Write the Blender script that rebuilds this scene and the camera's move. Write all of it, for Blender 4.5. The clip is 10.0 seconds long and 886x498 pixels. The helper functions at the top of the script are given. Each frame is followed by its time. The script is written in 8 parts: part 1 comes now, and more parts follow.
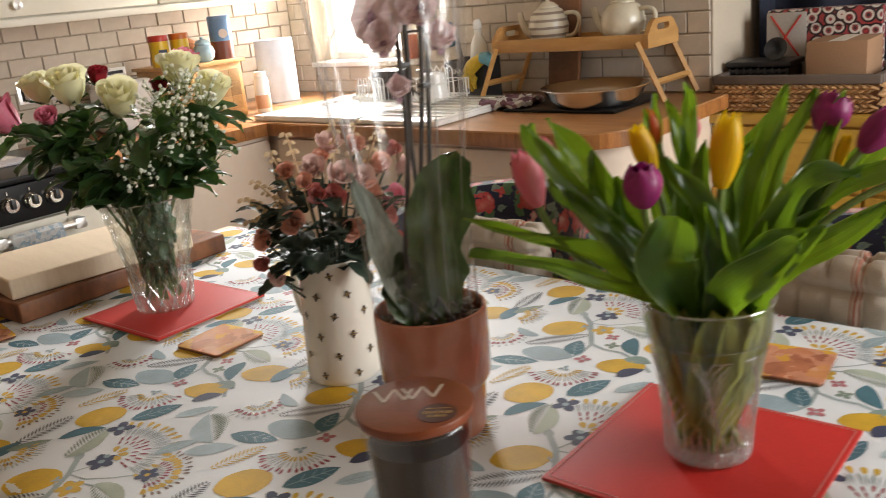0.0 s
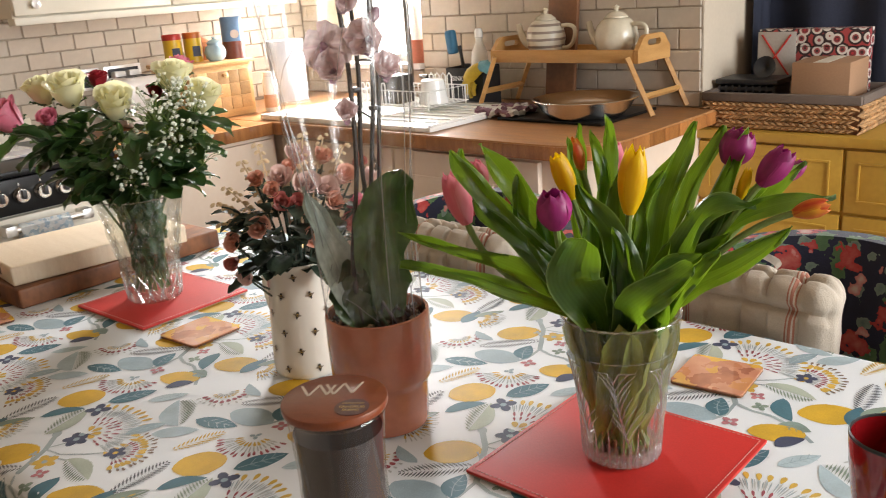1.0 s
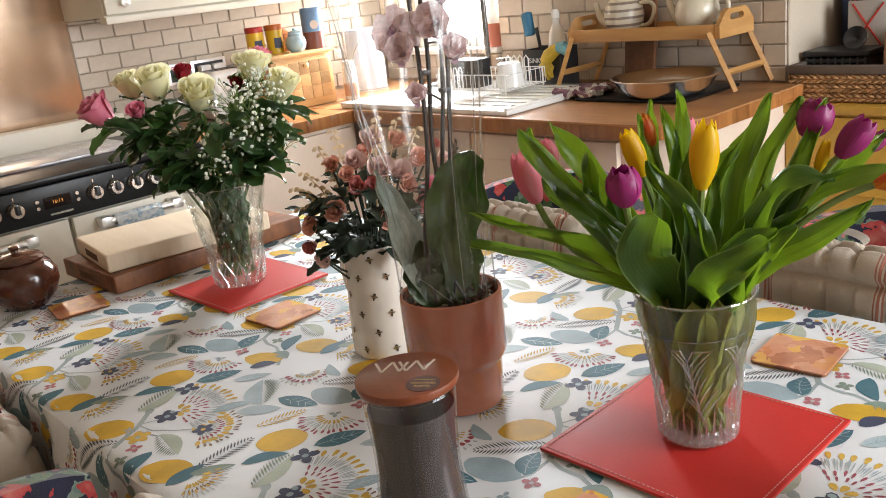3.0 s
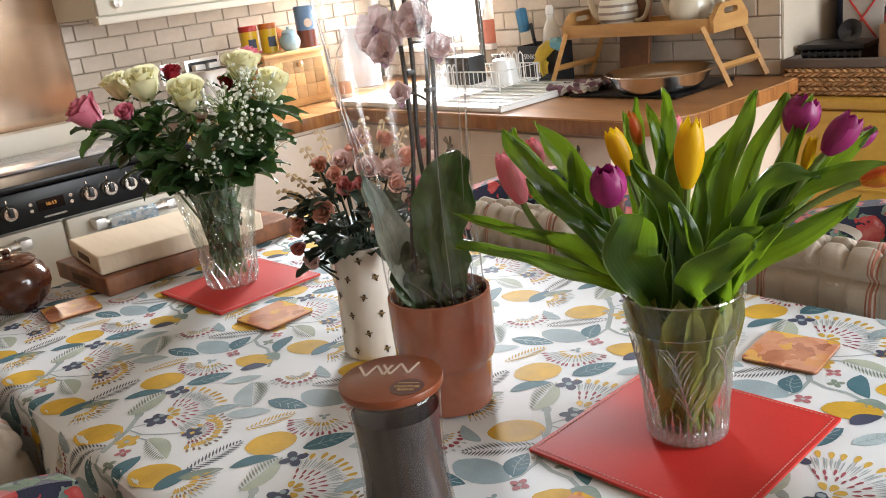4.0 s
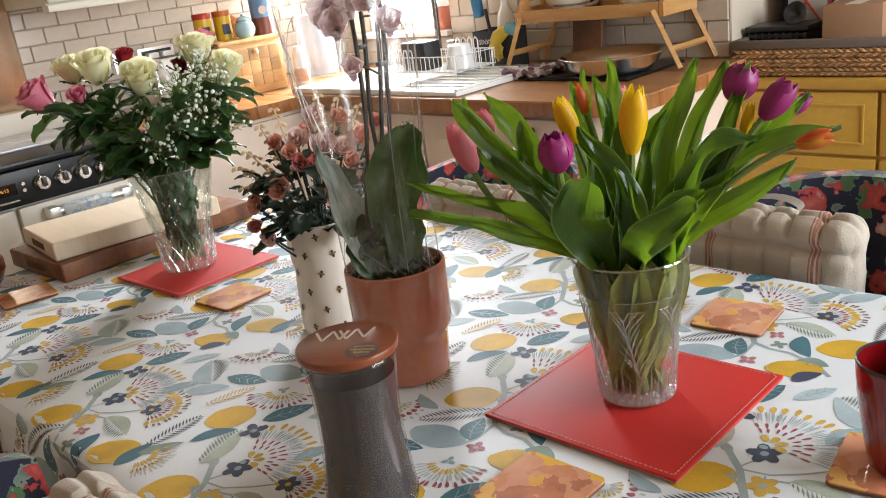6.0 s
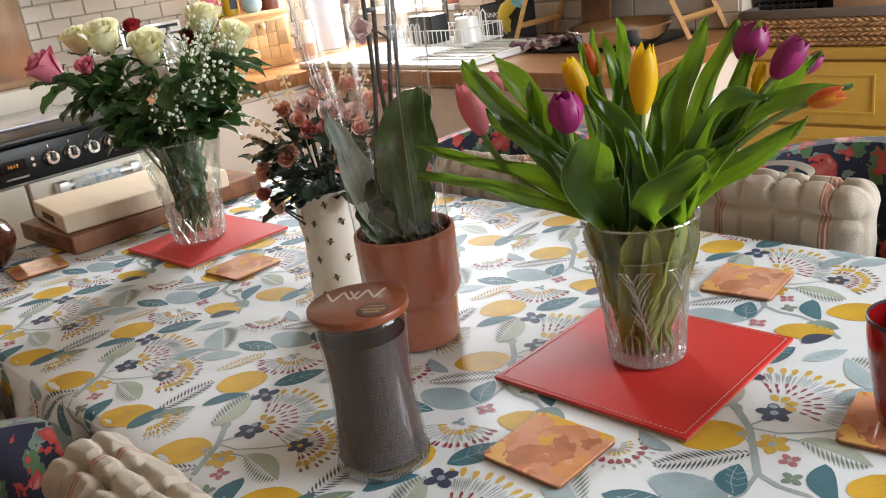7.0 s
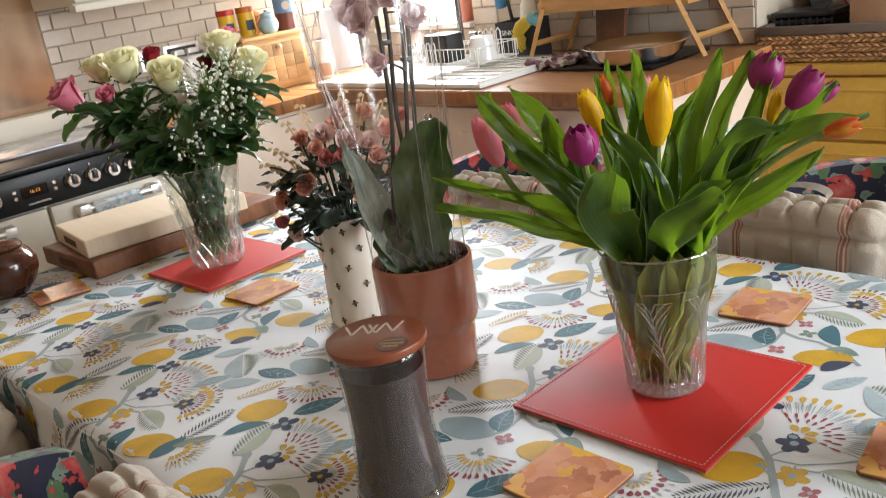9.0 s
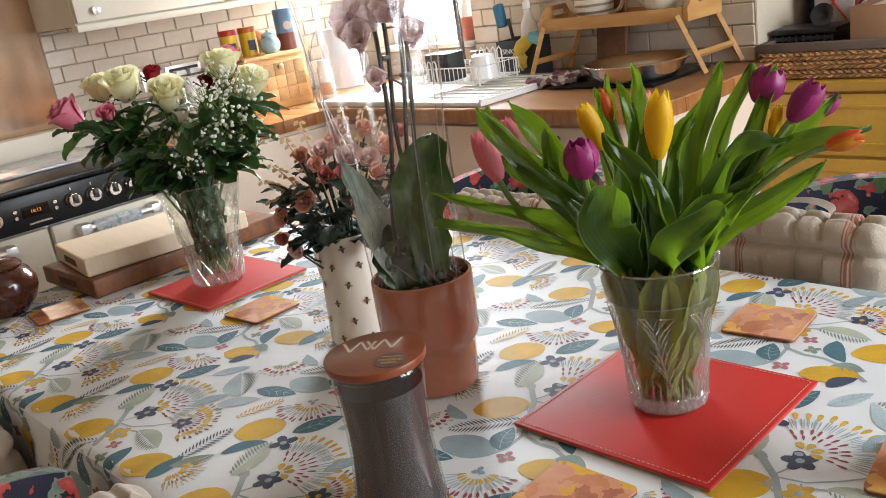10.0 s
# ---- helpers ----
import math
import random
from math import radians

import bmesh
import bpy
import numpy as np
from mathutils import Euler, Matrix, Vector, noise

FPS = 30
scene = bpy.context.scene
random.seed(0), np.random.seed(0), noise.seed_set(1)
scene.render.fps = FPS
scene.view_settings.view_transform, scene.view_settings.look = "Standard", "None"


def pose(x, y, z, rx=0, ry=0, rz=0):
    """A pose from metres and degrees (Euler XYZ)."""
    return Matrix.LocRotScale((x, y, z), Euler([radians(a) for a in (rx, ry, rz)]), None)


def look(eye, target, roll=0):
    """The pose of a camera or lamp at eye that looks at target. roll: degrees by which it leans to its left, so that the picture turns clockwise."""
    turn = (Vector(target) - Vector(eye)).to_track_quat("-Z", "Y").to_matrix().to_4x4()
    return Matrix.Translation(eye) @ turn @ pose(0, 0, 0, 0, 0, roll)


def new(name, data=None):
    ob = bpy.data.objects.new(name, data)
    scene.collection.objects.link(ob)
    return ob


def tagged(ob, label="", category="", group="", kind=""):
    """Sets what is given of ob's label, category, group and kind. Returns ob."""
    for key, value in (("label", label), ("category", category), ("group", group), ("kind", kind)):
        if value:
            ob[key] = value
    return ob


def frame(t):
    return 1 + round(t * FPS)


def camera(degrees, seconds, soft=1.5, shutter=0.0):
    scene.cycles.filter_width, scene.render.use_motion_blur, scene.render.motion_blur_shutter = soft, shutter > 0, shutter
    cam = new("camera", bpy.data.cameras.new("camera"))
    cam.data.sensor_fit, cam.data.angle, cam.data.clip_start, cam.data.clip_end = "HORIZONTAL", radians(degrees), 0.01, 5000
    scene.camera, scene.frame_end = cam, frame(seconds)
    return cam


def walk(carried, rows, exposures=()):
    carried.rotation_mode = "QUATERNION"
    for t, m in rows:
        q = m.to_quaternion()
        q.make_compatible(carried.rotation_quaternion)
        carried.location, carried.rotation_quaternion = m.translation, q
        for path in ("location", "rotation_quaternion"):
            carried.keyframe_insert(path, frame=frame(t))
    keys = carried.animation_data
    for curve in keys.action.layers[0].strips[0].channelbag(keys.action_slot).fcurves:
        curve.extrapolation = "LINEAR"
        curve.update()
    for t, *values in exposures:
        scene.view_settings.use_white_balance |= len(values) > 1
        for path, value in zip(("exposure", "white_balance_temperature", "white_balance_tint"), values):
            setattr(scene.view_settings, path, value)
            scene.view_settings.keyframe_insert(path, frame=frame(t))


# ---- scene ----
cam = camera(54.1, 10.0, soft=0.95, shutter=0.5)
PATH = [
    (0, (0.292, 0.192, 1.27), (-0.975, 1.626, 0.688), -5.8),
    (0.5, (0.391, 0.21, 1.302), (-0.885, 1.633, 0.712), -5.0),
    (1, (0.42, 0.196, 1.305), (-0.887, 1.591, 0.718), -4.2),
    (1.1, (0.426, 0.189, 1.305), (-0.906, 1.56, 0.716), -4.8),
    (1.5, (0.43, 0.181, 1.307), (-0.975, 1.481, 0.727), -4.9),
    (2, (0.438, 0.185, 1.301), (-0.989, 1.46, 0.72), -5.9),
    (2.5, (0.438, 0.188, 1.299), (-0.998, 1.449, 0.708), -6.4),
    (4, (0.445, 0.217, 1.301), (-0.996, 1.463, 0.693), -7.4),
    (4.5, (0.454, 0.206, 1.295), (-0.971, 1.471, 0.686), -7.2),
    (5, (0.467, 0.199, 1.294), (-0.963, 1.458, 0.685), -7.4),
    (5.5, (0.47, 0.202, 1.287), (-0.938, 1.481, 0.67), -7.7),
    (5.7, (0.469, 0.204, 1.285), (-0.912, 1.509, 0.66), -7.5),
    (7, (0.471, 0.194, 1.262), (-0.913, 1.471, 0.588), -8.1),
    (7.5, (0.472, 0.194, 1.26), (-0.918, 1.453, 0.564), -8.4),
    (8, (0.472, 0.197, 1.268), (-0.923, 1.45, 0.573), -8.5),
    (8.5, (0.47, 0.196, 1.269), (-0.934, 1.444, 0.582), -8.6),
    (9, (0.472, 0.197, 1.286), (-0.943, 1.455, 0.64), -8.9),
    (9.5, (0.469, 0.196, 1.28), (-0.953, 1.468, 0.679), -9.0),
    (10, (0.469, 0.204, 1.278), (-0.957, 1.472, 0.676), -9.1),
]
walk(cam, [(t, look(eye, target, roll)) for t, eye, target, roll in PATH], [(0.0, -0.32, 7050, 14), (0.3, -0.18, 7000, 14), (0.7, -0.03, 6950, 14), (1.2, 0.0, 6900, 14), (5.0, 0.0, 6500, 12), (8.5, 0.0, 6480, 11.5), (10.0, -0.07, 6500, 12)])
# ---- world, light ----
world = bpy.data.worlds.new("sky")
scene.world = world
world.use_nodes = True
wn = world.node_tree
sky = wn.nodes.new("ShaderNodeTexSky")
sky.sky_type = "NISHITA"
sky.sun_disc = False
sky.sun_elevation, sky.sun_rotation = radians(28), radians(60)
wn.links.new(sky.outputs[0], wn.nodes["Background"].inputs[0])
wn.nodes["Background"].inputs[1].default_value = 0.12


def window_lamp(name, eye, target, sx, sy, watts, color, spread=180):
    """Daylight that enters by a window: an area lamp in its opening."""
    d = bpy.data.lights.new(name, "AREA")
    d.shape, d.size, d.size_y, d.energy, d.color = "RECTANGLE", sx, sy, watts, color
    d.spread = radians(spread)
    ob = new(name, d)
    ob.matrix_world = look(eye, target)
    return ob


window_lamp("sink_window_light", (-2.1, 2.66, 1.45), (-2.1 + 0.5, 0.8, 0.75), 0.5, 0.9, 38, (0.88, 0.95, 1.0), 105)
window_lamp("garden_window_light", (1.95, 2.0, 1.5), (-1.2, 1.35, 0.75), 1.5, 1.3, 92, (0.84, 0.93, 1.0))

# ---- materials ----


def mat(name, col, rough=0.5, metal=0.0, vary=0.12, scale=6.0, fine=150.0, bump=0.08, rnd=0.0, col2=None, coat=0.0,
        trans=0.0, tcol=None, spec=0.5, stretch=(1, 1, 1), sheen=0.0, island=0.0):
    m = bpy.data.materials.new(name)
    m.use_nodes = True
    nt = m.node_tree
    N, L = nt.nodes, nt.links
    p = N["Principled BSDF"]
    p.inputs["Roughness"].default_value = rough
    p.inputs["Metallic"].default_value = metal
    p.inputs["Specular IOR Level"].default_value = spec
    p.inputs["Coat Weight"].default_value = coat
    p.inputs["Coat Roughness"].default_value = 0.12
    p.inputs["Sheen Weight"].default_value = sheen
    tc = N.new("ShaderNodeTexCoord")
    mp = N.new("ShaderNodeMapping")
    mp.inputs["Scale"].default_value = stretch
    L.new(tc.outputs["Object"], mp.inputs[0])
    n1 = N.new("ShaderNodeTexNoise")
    n1.inputs["Scale"].default_value, n1.inputs["Detail"].default_value = scale, 5
    L.new(mp.outputs[0], n1.inputs["Vector"])
    n2 = N.new("ShaderNodeTexNoise")
    n2.inputs["Scale"].default_value, n2.inputs["Detail"].default_value = fine, 3
    L.new(mp.outputs[0], n2.inputs["Vector"])
    ramp = N.new("ShaderNodeValToRGB")
    c2 = col2 or tuple(min(1, c * (1 + vary)) for c in col)
    c1 = col if col2 else tuple(c * (1 - vary) for c in col)
    ramp.color_ramp.elements[0].color, ramp.color_ramp.elements[1].color = (*c1, 1), (*c2, 1)
    ramp.color_ramp.elements[0].position, ramp.color_ramp.elements[1].position = 0.32, 0.68
    L.new(n1.outputs["Fac"], ramp.inputs[0])
    out = ramp.outputs[0]
    fine_mix = N.new("ShaderNodeMix")
    fine_mix.data_type, fine_mix.blend_type = "RGBA", "OVERLAY"
    fine_mix.inputs[0].default_value = min(0.5, vary * 1.5)
    L.new(out, fine_mix.inputs[6])
    L.new(n2.outputs["Fac"], fine_mix.inputs[7])
    out = fine_mix.outputs[2]
    if rnd or island:
        src = N.new("ShaderNodeObjectInfo").outputs["Random"] if rnd else N.new("ShaderNodeNewGeometry").outputs["Random Per Island"]
        mr = N.new("ShaderNodeMapRange")
        amt = rnd or island
        mr.inputs[3].default_value, mr.inputs[4].default_value = 1 - amt, 1 + amt
        L.new(src, mr.inputs[0])
        mul = N.new("ShaderNodeMix")
        mul.data_type, mul.blend_type = "RGBA", "MULTIPLY"
        mul.inputs[0].default_value = 1
        L.new(out, mul.inputs[6])
        L.new(mr.outputs[0], mul.inputs[7])
        out = mul.outputs[2]
    L.new(out, p.inputs["Base Color"])
    if bump:
        b = N.new("ShaderNodeBump")
        b.inputs["Strength"].default_value, b.inputs["Distance"].default_value = bump, 0.004
        L.new(n2.outputs["Fac"], b.inputs["Height"])
        L.new(b.outputs[0], p.inputs["Normal"])
    rr = N.new("ShaderNodeMapRange")
    rr.inputs[3].default_value, rr.inputs[4].default_value = max(0.02, rough - 0.07), min(1, rough + 0.07)
    L.new(n1.outputs["Fac"], rr.inputs[0])
    L.new(rr.outputs[0], p.inputs["Roughness"])
    if trans:
        t = N.new("ShaderNodeBsdfTranslucent")
        if tcol:
            t.inputs[0].default_value = (*tcol, 1)
        else:
            L.new(out, t.inputs[0])
        mx = N.new("ShaderNodeMixShader")
        mx.inputs[0].default_value = trans
        L.new(p.outputs[0], mx.inputs[1])
        L.new(t.outputs[0], mx.inputs[2])
        L.new(mx.outputs[0], N["Material Output"].inputs[0])
    return m


def glass_mat(name, col=(1, 1, 1), clear=0.5, rough=0.02, bump=0.0, scale=60.0, ior=1.45):
    """Clear glass: part of the light goes straight through, the rest bends and shines."""
    m = bpy.data.materials.new(name)
    m.use_nodes = True
    N, L = m.node_tree.nodes, m.node_tree.links
    N.remove(N["Principled BSDF"])
    g = N.new("ShaderNodeBsdfGlass")
    g.inputs["Color"].default_value, g.inputs["Roughness"].default_value, g.inputs["IOR"].default_value = (*col, 1), rough, ior
    t = N.new("ShaderNodeBsdfTransparent")
    t.inputs[0].default_value = (*col, 1)
    mx = N.new("ShaderNodeMixShader")
    mx.inputs[0].default_value = clear
    L.new(g.outputs[0], mx.inputs[1])
    L.new(t.outputs[0], mx.inputs[2])
    L.new(mx.outputs[0], N["Material Output"].inputs[0])
    if bump:
        n = N.new("ShaderNodeTexNoise")
        n.inputs["Scale"].default_value = scale
        tc = N.new("ShaderNodeTexCoord")
        L.new(tc.outputs["Object"], n.inputs["Vector"])
        b = N.new("ShaderNodeBump")
        b.inputs["Strength"].default_value, b.inputs["Distance"].default_value = bump, 0.01
        L.new(n.outputs["Fac"], b.inputs["Height"])
        L.new(b.outputs[0], g.inputs["Normal"])
    return m


def thin_glass(name, tint=(0.98, 0.99, 0.985), body=0.0, gloss=0.05, rough=0.03, edge=0.55, sparkle=0.0):
    """Clear glass walls: see-through, with gloss that grows towards the edges; body: share of bent light; last
    argument: share of white scatter that stands in for bright glints.
    """
    m = bpy.data.materials.new(name)
    m.use_nodes = True
    N, L = m.node_tree.nodes, m.node_tree.links
    N.remove(N["Principled BSDF"])
    t, g, f, mx = N.new("ShaderNodeBsdfTransparent"), N.new("ShaderNodeBsdfGlossy"), N.new("ShaderNodeLayerWeight"), N.new("ShaderNodeMixShader")
    t.inputs[0].default_value = (*tint, 1)
    g.inputs["Roughness"].default_value = rough
    f.inputs[0].default_value = 0.5
    pw, sc = N.new("ShaderNodeMath"), N.new("ShaderNodeMapRange")
    pw.operation = "POWER"
    pw.inputs[1].default_value = 3.0
    sc.inputs[3].default_value, sc.inputs[4].default_value = gloss, edge
    L.new(f.outputs["Facing"], pw.inputs[0])
    L.new(pw.outputs[0], sc.inputs[0])
    L.new(sc.outputs[0], mx.inputs[0])
    L.new(t.outputs[0], mx.inputs[1])
    L.new(g.outputs[0], mx.inputs[2])
    out = mx.outputs[0]
    if body:
        gl, m2 = N.new("ShaderNodeBsdfGlass"), N.new("ShaderNodeMixShader")
        gl.inputs["Color"].default_value, gl.inputs["Roughness"].default_value, gl.inputs["IOR"].default_value = (*tint, 1), 0.0, 1.5
        m2.inputs[0].default_value = body
        L.new(out, m2.inputs[1])
        L.new(gl.outputs[0], m2.inputs[2])
        out = m2.outputs[0]
    if sparkle:
        # white translucent share: glints put into the material itself
        fr, m3 = N.new("ShaderNodeBsdfTranslucent"), N.new("ShaderNodeMixShader")
        fr.inputs[0].default_value = (0.95, 0.96, 0.94, 1)
        m3.inputs[0].default_value = sparkle
        L.new(out, m3.inputs[1])
        L.new(fr.outputs[0], m3.inputs[2])
        out = m3.outputs[0]
    L.new(out, N["Material Output"].inputs[0])
    return m


def film_mat(name, gloss=0.14, tint=(0.97, 0.97, 0.97), rough=0.12):
    """Thin clear film: mostly see-through, with a sheen."""
    m = bpy.data.materials.new(name)
    m.use_nodes = True
    N, L = m.node_tree.nodes, m.node_tree.links
    N.remove(N["Principled BSDF"])
    t = N.new("ShaderNodeBsdfTransparent")
    t.inputs[0].default_value = (*tint, 1)
    g = N.new("ShaderNodeBsdfGlossy")
    g.inputs["Roughness"].default_value = rough
    n = N.new("ShaderNodeTexNoise")
    n.inputs["Scale"].default_value, n.inputs["Detail"].default_value = 14, 4
    tc = N.new("ShaderNodeTexCoord")
    mp = N.new("ShaderNodeMapping")
    mp.inputs["Scale"].default_value = (1, 1, 0.35)
    L.new(tc.outputs["Object"], mp.inputs[0])
    L.new(mp.outputs[0], n.inputs["Vector"])
    b = N.new("ShaderNodeBump")
    b.inputs["Strength"].default_value, b.inputs["Distance"].default_value = 0.6, 0.02
    L.new(n.outputs["Fac"], b.inputs["Height"])
    L.new(b.outputs[0], g.inputs["Normal"])
    mx = N.new("ShaderNodeMixShader")
    mx.inputs[0].default_value = gloss
    L.new(t.outputs[0], mx.inputs[1])
    L.new(g.outputs[0], mx.inputs[2])
    L.new(mx.outputs[0], N["Material Output"].inputs[0])
    return m


def leafy(m, margin, rib, veins=70.0, depth=0.35, edge=0.9):
    """Add a pale margin, a paler rib and fine lengthwise veins to a leaf material; u runs across the leaf."""
    N, L = m.node_tree.nodes, m.node_tree.links
    p = N["Principled BSDF"]
    out = p.inputs["Base Color"].links[0].from_socket
    uv, sep = N.new("ShaderNodeUVMap"), N.new("ShaderNodeSeparateXYZ")
    uv.uv_map = "across"
    L.new(uv.outputs[0], sep.inputs[0])
    wv = N.new("ShaderNodeMath")
    wv.operation = "MULTIPLY"
    wv.inputs[1].default_value = veins
    L.new(sep.outputs[0], wv.inputs[0])
    sn = N.new("ShaderNodeMath")
    sn.operation = "SINE"
    L.new(wv.outputs[0], sn.inputs[0])
    mr = N.new("ShaderNodeMapRange")
    mr.inputs[1].default_value, mr.inputs[3].default_value, mr.inputs[4].default_value = -1, 1 - depth, 1 + depth * 0.3
    L.new(sn.outputs[0], mr.inputs[0])
    mul = N.new("ShaderNodeMix")
    mul.data_type, mul.blend_type = "RGBA", "MULTIPLY"
    mul.inputs[0].default_value = 1
    L.new(out, mul.inputs[6])
    L.new(mr.outputs[0], mul.inputs[7])
    out = mul.outputs[2]
    dist = N.new("ShaderNodeMath")
    dist.operation = "MULTIPLY_ADD"
    dist.inputs[1].default_value, dist.inputs[2].default_value = 2.0, -1.0
    L.new(sep.outputs[0], dist.inputs[0])
    ab = N.new("ShaderNodeMath")
    ab.operation = "ABSOLUTE"
    L.new(dist.outputs[0], ab.inputs[0])
    for lo, hi, col, amt in ((edge, 1.0, margin, 0.75), (0.09, 0.0, rib, 0.6)):
        r = N.new("ShaderNodeMapRange")
        r.inputs[1].default_value, r.inputs[2].default_value, r.inputs[4].default_value = lo, hi, amt
        L.new(ab.outputs[0], r.inputs[0])
        mx = N.new("ShaderNodeMix")
        mx.data_type = "RGBA"
        L.new(r.outputs[0], mx.inputs[0])
        L.new(out, mx.inputs[6])
        mx.inputs[7].default_value = (*col, 1)
        out = mx.outputs[2]
    L.new(out, p.inputs["Base Color"])
    return m


def glow_mat(name, col, strength):
    m = bpy.data.materials.new(name)
    m.use_nodes = True
    p = m.node_tree.nodes["Principled BSDF"]
    p.inputs["Base Color"].default_value = (*col, 1)
    p.inputs["Emission Color"].default_value = (*col, 1)
    p.inputs["Emission Strength"].default_value = strength
    return m


def patch_mat(name, cols, scale, rough=0.4, coat=0.0, bump=0.05, sheen=0.0, sharp=True):
    """Patches of several colours (abstract prints, floral cloth): noise through a stepped ramp."""
    m = bpy.data.materials.new(name)
    m.use_nodes = True
    N, L = m.node_tree.nodes, m.node_tree.links
    p = N["Principled BSDF"]
    p.inputs["Roughness"].default_value = rough
    p.inputs["Coat Weight"].default_value = coat
    p.inputs["Sheen Weight"].default_value = sheen
    tc = N.new("ShaderNodeTexCoord")
    w = N.new("ShaderNodeTexNoise")
    w.inputs["Scale"].default_value, w.inputs["Detail"].default_value = scale * 1.5, 3
    L.new(tc.outputs["Object"], w.inputs["Vector"])
    add = N.new("ShaderNodeMix")
    add.data_type, add.blend_type = "RGBA", "ADD"
    add.inputs[0].default_value = (0.6 if sharp else 2.2) / scale
    L.new(tc.outputs["Object"], add.inputs[6])
    L.new(w.outputs["Color"], add.inputs[7])
    v = N.new("ShaderNodeTexVoronoi")
    v.inputs["Scale"].default_value = scale
    L.new(add.outputs[2], v.inputs["Vector"])
    sep = N.new("ShaderNodeSeparateColor")
    L.new(v.outputs["Color"], sep.inputs[0])
    ramp = N.new("ShaderNodeValToRGB")
    ramp.color_ramp.interpolation = "CONSTANT" if sharp else "LINEAR"
    while len(ramp.color_ramp.elements) < len(cols):
        ramp.color_ramp.elements.new(0.5)
    for i, c in enumerate(cols):
        ramp.color_ramp.elements[i].position = i / len(cols)
        ramp.color_ramp.elements[i].color = (*c, 1)
    L.new(sep.outputs[0], ramp.inputs[0])
    mul = N.new("ShaderNodeMix")
    mul.data_type, mul.blend_type = "RGBA", "OVERLAY"
    mul.inputs[0].default_value = 0.35
    L.new(ramp.outputs[0], mul.inputs[6])
    L.new(w.outputs["Fac"], mul.inputs[7])
    L.new(mul.outputs[2], p.inputs["Base Color"])
    if bump:
        b = N.new("ShaderNodeBump")
        b.inputs["Strength"].default_value, b.inputs["Distance"].default_value = bump, 0.003
        n2 = N.new("ShaderNodeTexNoise")
        n2.inputs["Scale"].default_value = 300
        L.new(tc.outputs["Object"], n2.inputs["Vector"])
        L.new(n2.outputs["Fac"], b.inputs["Height"])
        L.new(b.outputs[0], p.inputs["Normal"])
    return m


def floral_mat(name):
    """Navy velvet scattered with round coral blooms and green leaves."""
    m = mat(name, (0.011, 0.012, 0.034), 0.8, vary=0.3, scale=20, fine=400, bump=0.2, sheen=0.25)
    N, L = m.node_tree.nodes, m.node_tree.links
    p = N["Principled BSDF"]
    out = p.inputs["Base Color"].links[0].from_socket
    tc = N.new("ShaderNodeTexCoord")
    wob = N.new("ShaderNodeTexNoise")
    wob.inputs["Scale"].default_value, wob.inputs["Detail"].default_value = 60, 2
    L.new(tc.outputs["Object"], wob.inputs["Vector"])
    for scale, limit, shift, stretch, cols in ((21, 0.42, 3.1, (1, 1, 0.55), ((0.03, 0.09, 0.03), (0.09, 0.17, 0.07))), (26, 0.36, 8.3, (1, 0.6, 1), ((0.05, 0.1, 0.1), (0.2, 0.26, 0.2))),
                                        (15, 0.42, 0.0, (1, 1, 1), ((0.6, 0.2, 0.15), (0.45, 0.03, 0.03))), (22, 0.27, 5.2, (1, 1, 1), ((0.62, 0.5, 0.42), (0.55, 0.16, 0.15)))):
        mp = N.new("ShaderNodeMapping")
        mp.inputs["Location"].default_value = (shift, shift * 0.7, shift * 1.3)
        mp.inputs["Scale"].default_value = stretch
        L.new(tc.outputs["Object"], mp.inputs[0])
        v = N.new("ShaderNodeTexVoronoi")
        v.inputs["Scale"].default_value = scale
        L.new(mp.outputs[0], v.inputs["Vector"])
        ad = N.new("ShaderNodeMath")
        ad.operation = "MULTIPLY_ADD"
        ad.inputs[1].default_value = 0.8
        L.new(wob.outputs["Fac"], ad.inputs[0])
        L.new(v.outputs["Distance"], ad.inputs[2])
        lt = N.new("ShaderNodeMath")
        lt.operation = "LESS_THAN"
        lt.inputs[1].default_value = limit + 0.34
        L.new(ad.outputs[0], lt.inputs[0])
        rp = N.new("ShaderNodeValToRGB")
        rp.color_ramp.elements[0].color, rp.color_ramp.elements[1].color = (*cols[0], 1), (*cols[1], 1)
        rp.color_ramp.elements[0].position, rp.color_ramp.elements[1].position = 0.3, limit + 0.34
        L.new(ad.outputs[0], rp.inputs[0])
        mx = N.new("ShaderNodeMix")
        mx.data_type = "RGBA"
        L.new(lt.outputs[0], mx.inputs[0])
        L.new(out, mx.inputs[6])
        L.new(rp.outputs[0], mx.inputs[7])
        out = mx.outputs[2]
    L.new(out, p.inputs["Base Color"])
    return m


M_CLOTH = mat("tablecloth_cotton", (0.74, 0.77, 0.8), 0.58, vary=0.05, scale=3, fine=700, bump=0.12)
M_WALL = mat("cream_paint", (0.6, 0.5, 0.385), 0.7, vary=0.05, scale=2, fine=90, bump=0.05)
M_TILE = mat("cream_tile", (0.53, 0.455, 0.37), 0.16, vary=0.06, scale=9, fine=40, bump=0.03, rnd=0.06)
M_GROUT = mat("brown_grout", (0.36, 0.295, 0.225), 0.9, vary=0.2, scale=30, fine=300, bump=0.2)
M_FLOOR = mat("oak_floor", (0.3, 0.19, 0.1), 0.45, vary=0.25, scale=5, fine=90, stretch=(1, 8, 1), rnd=0.15)
M_CREAM = mat("cream_cabinet_paint", (0.74, 0.68, 0.56), 0.42, vary=0.04, scale=3, fine=60, bump=0.03)
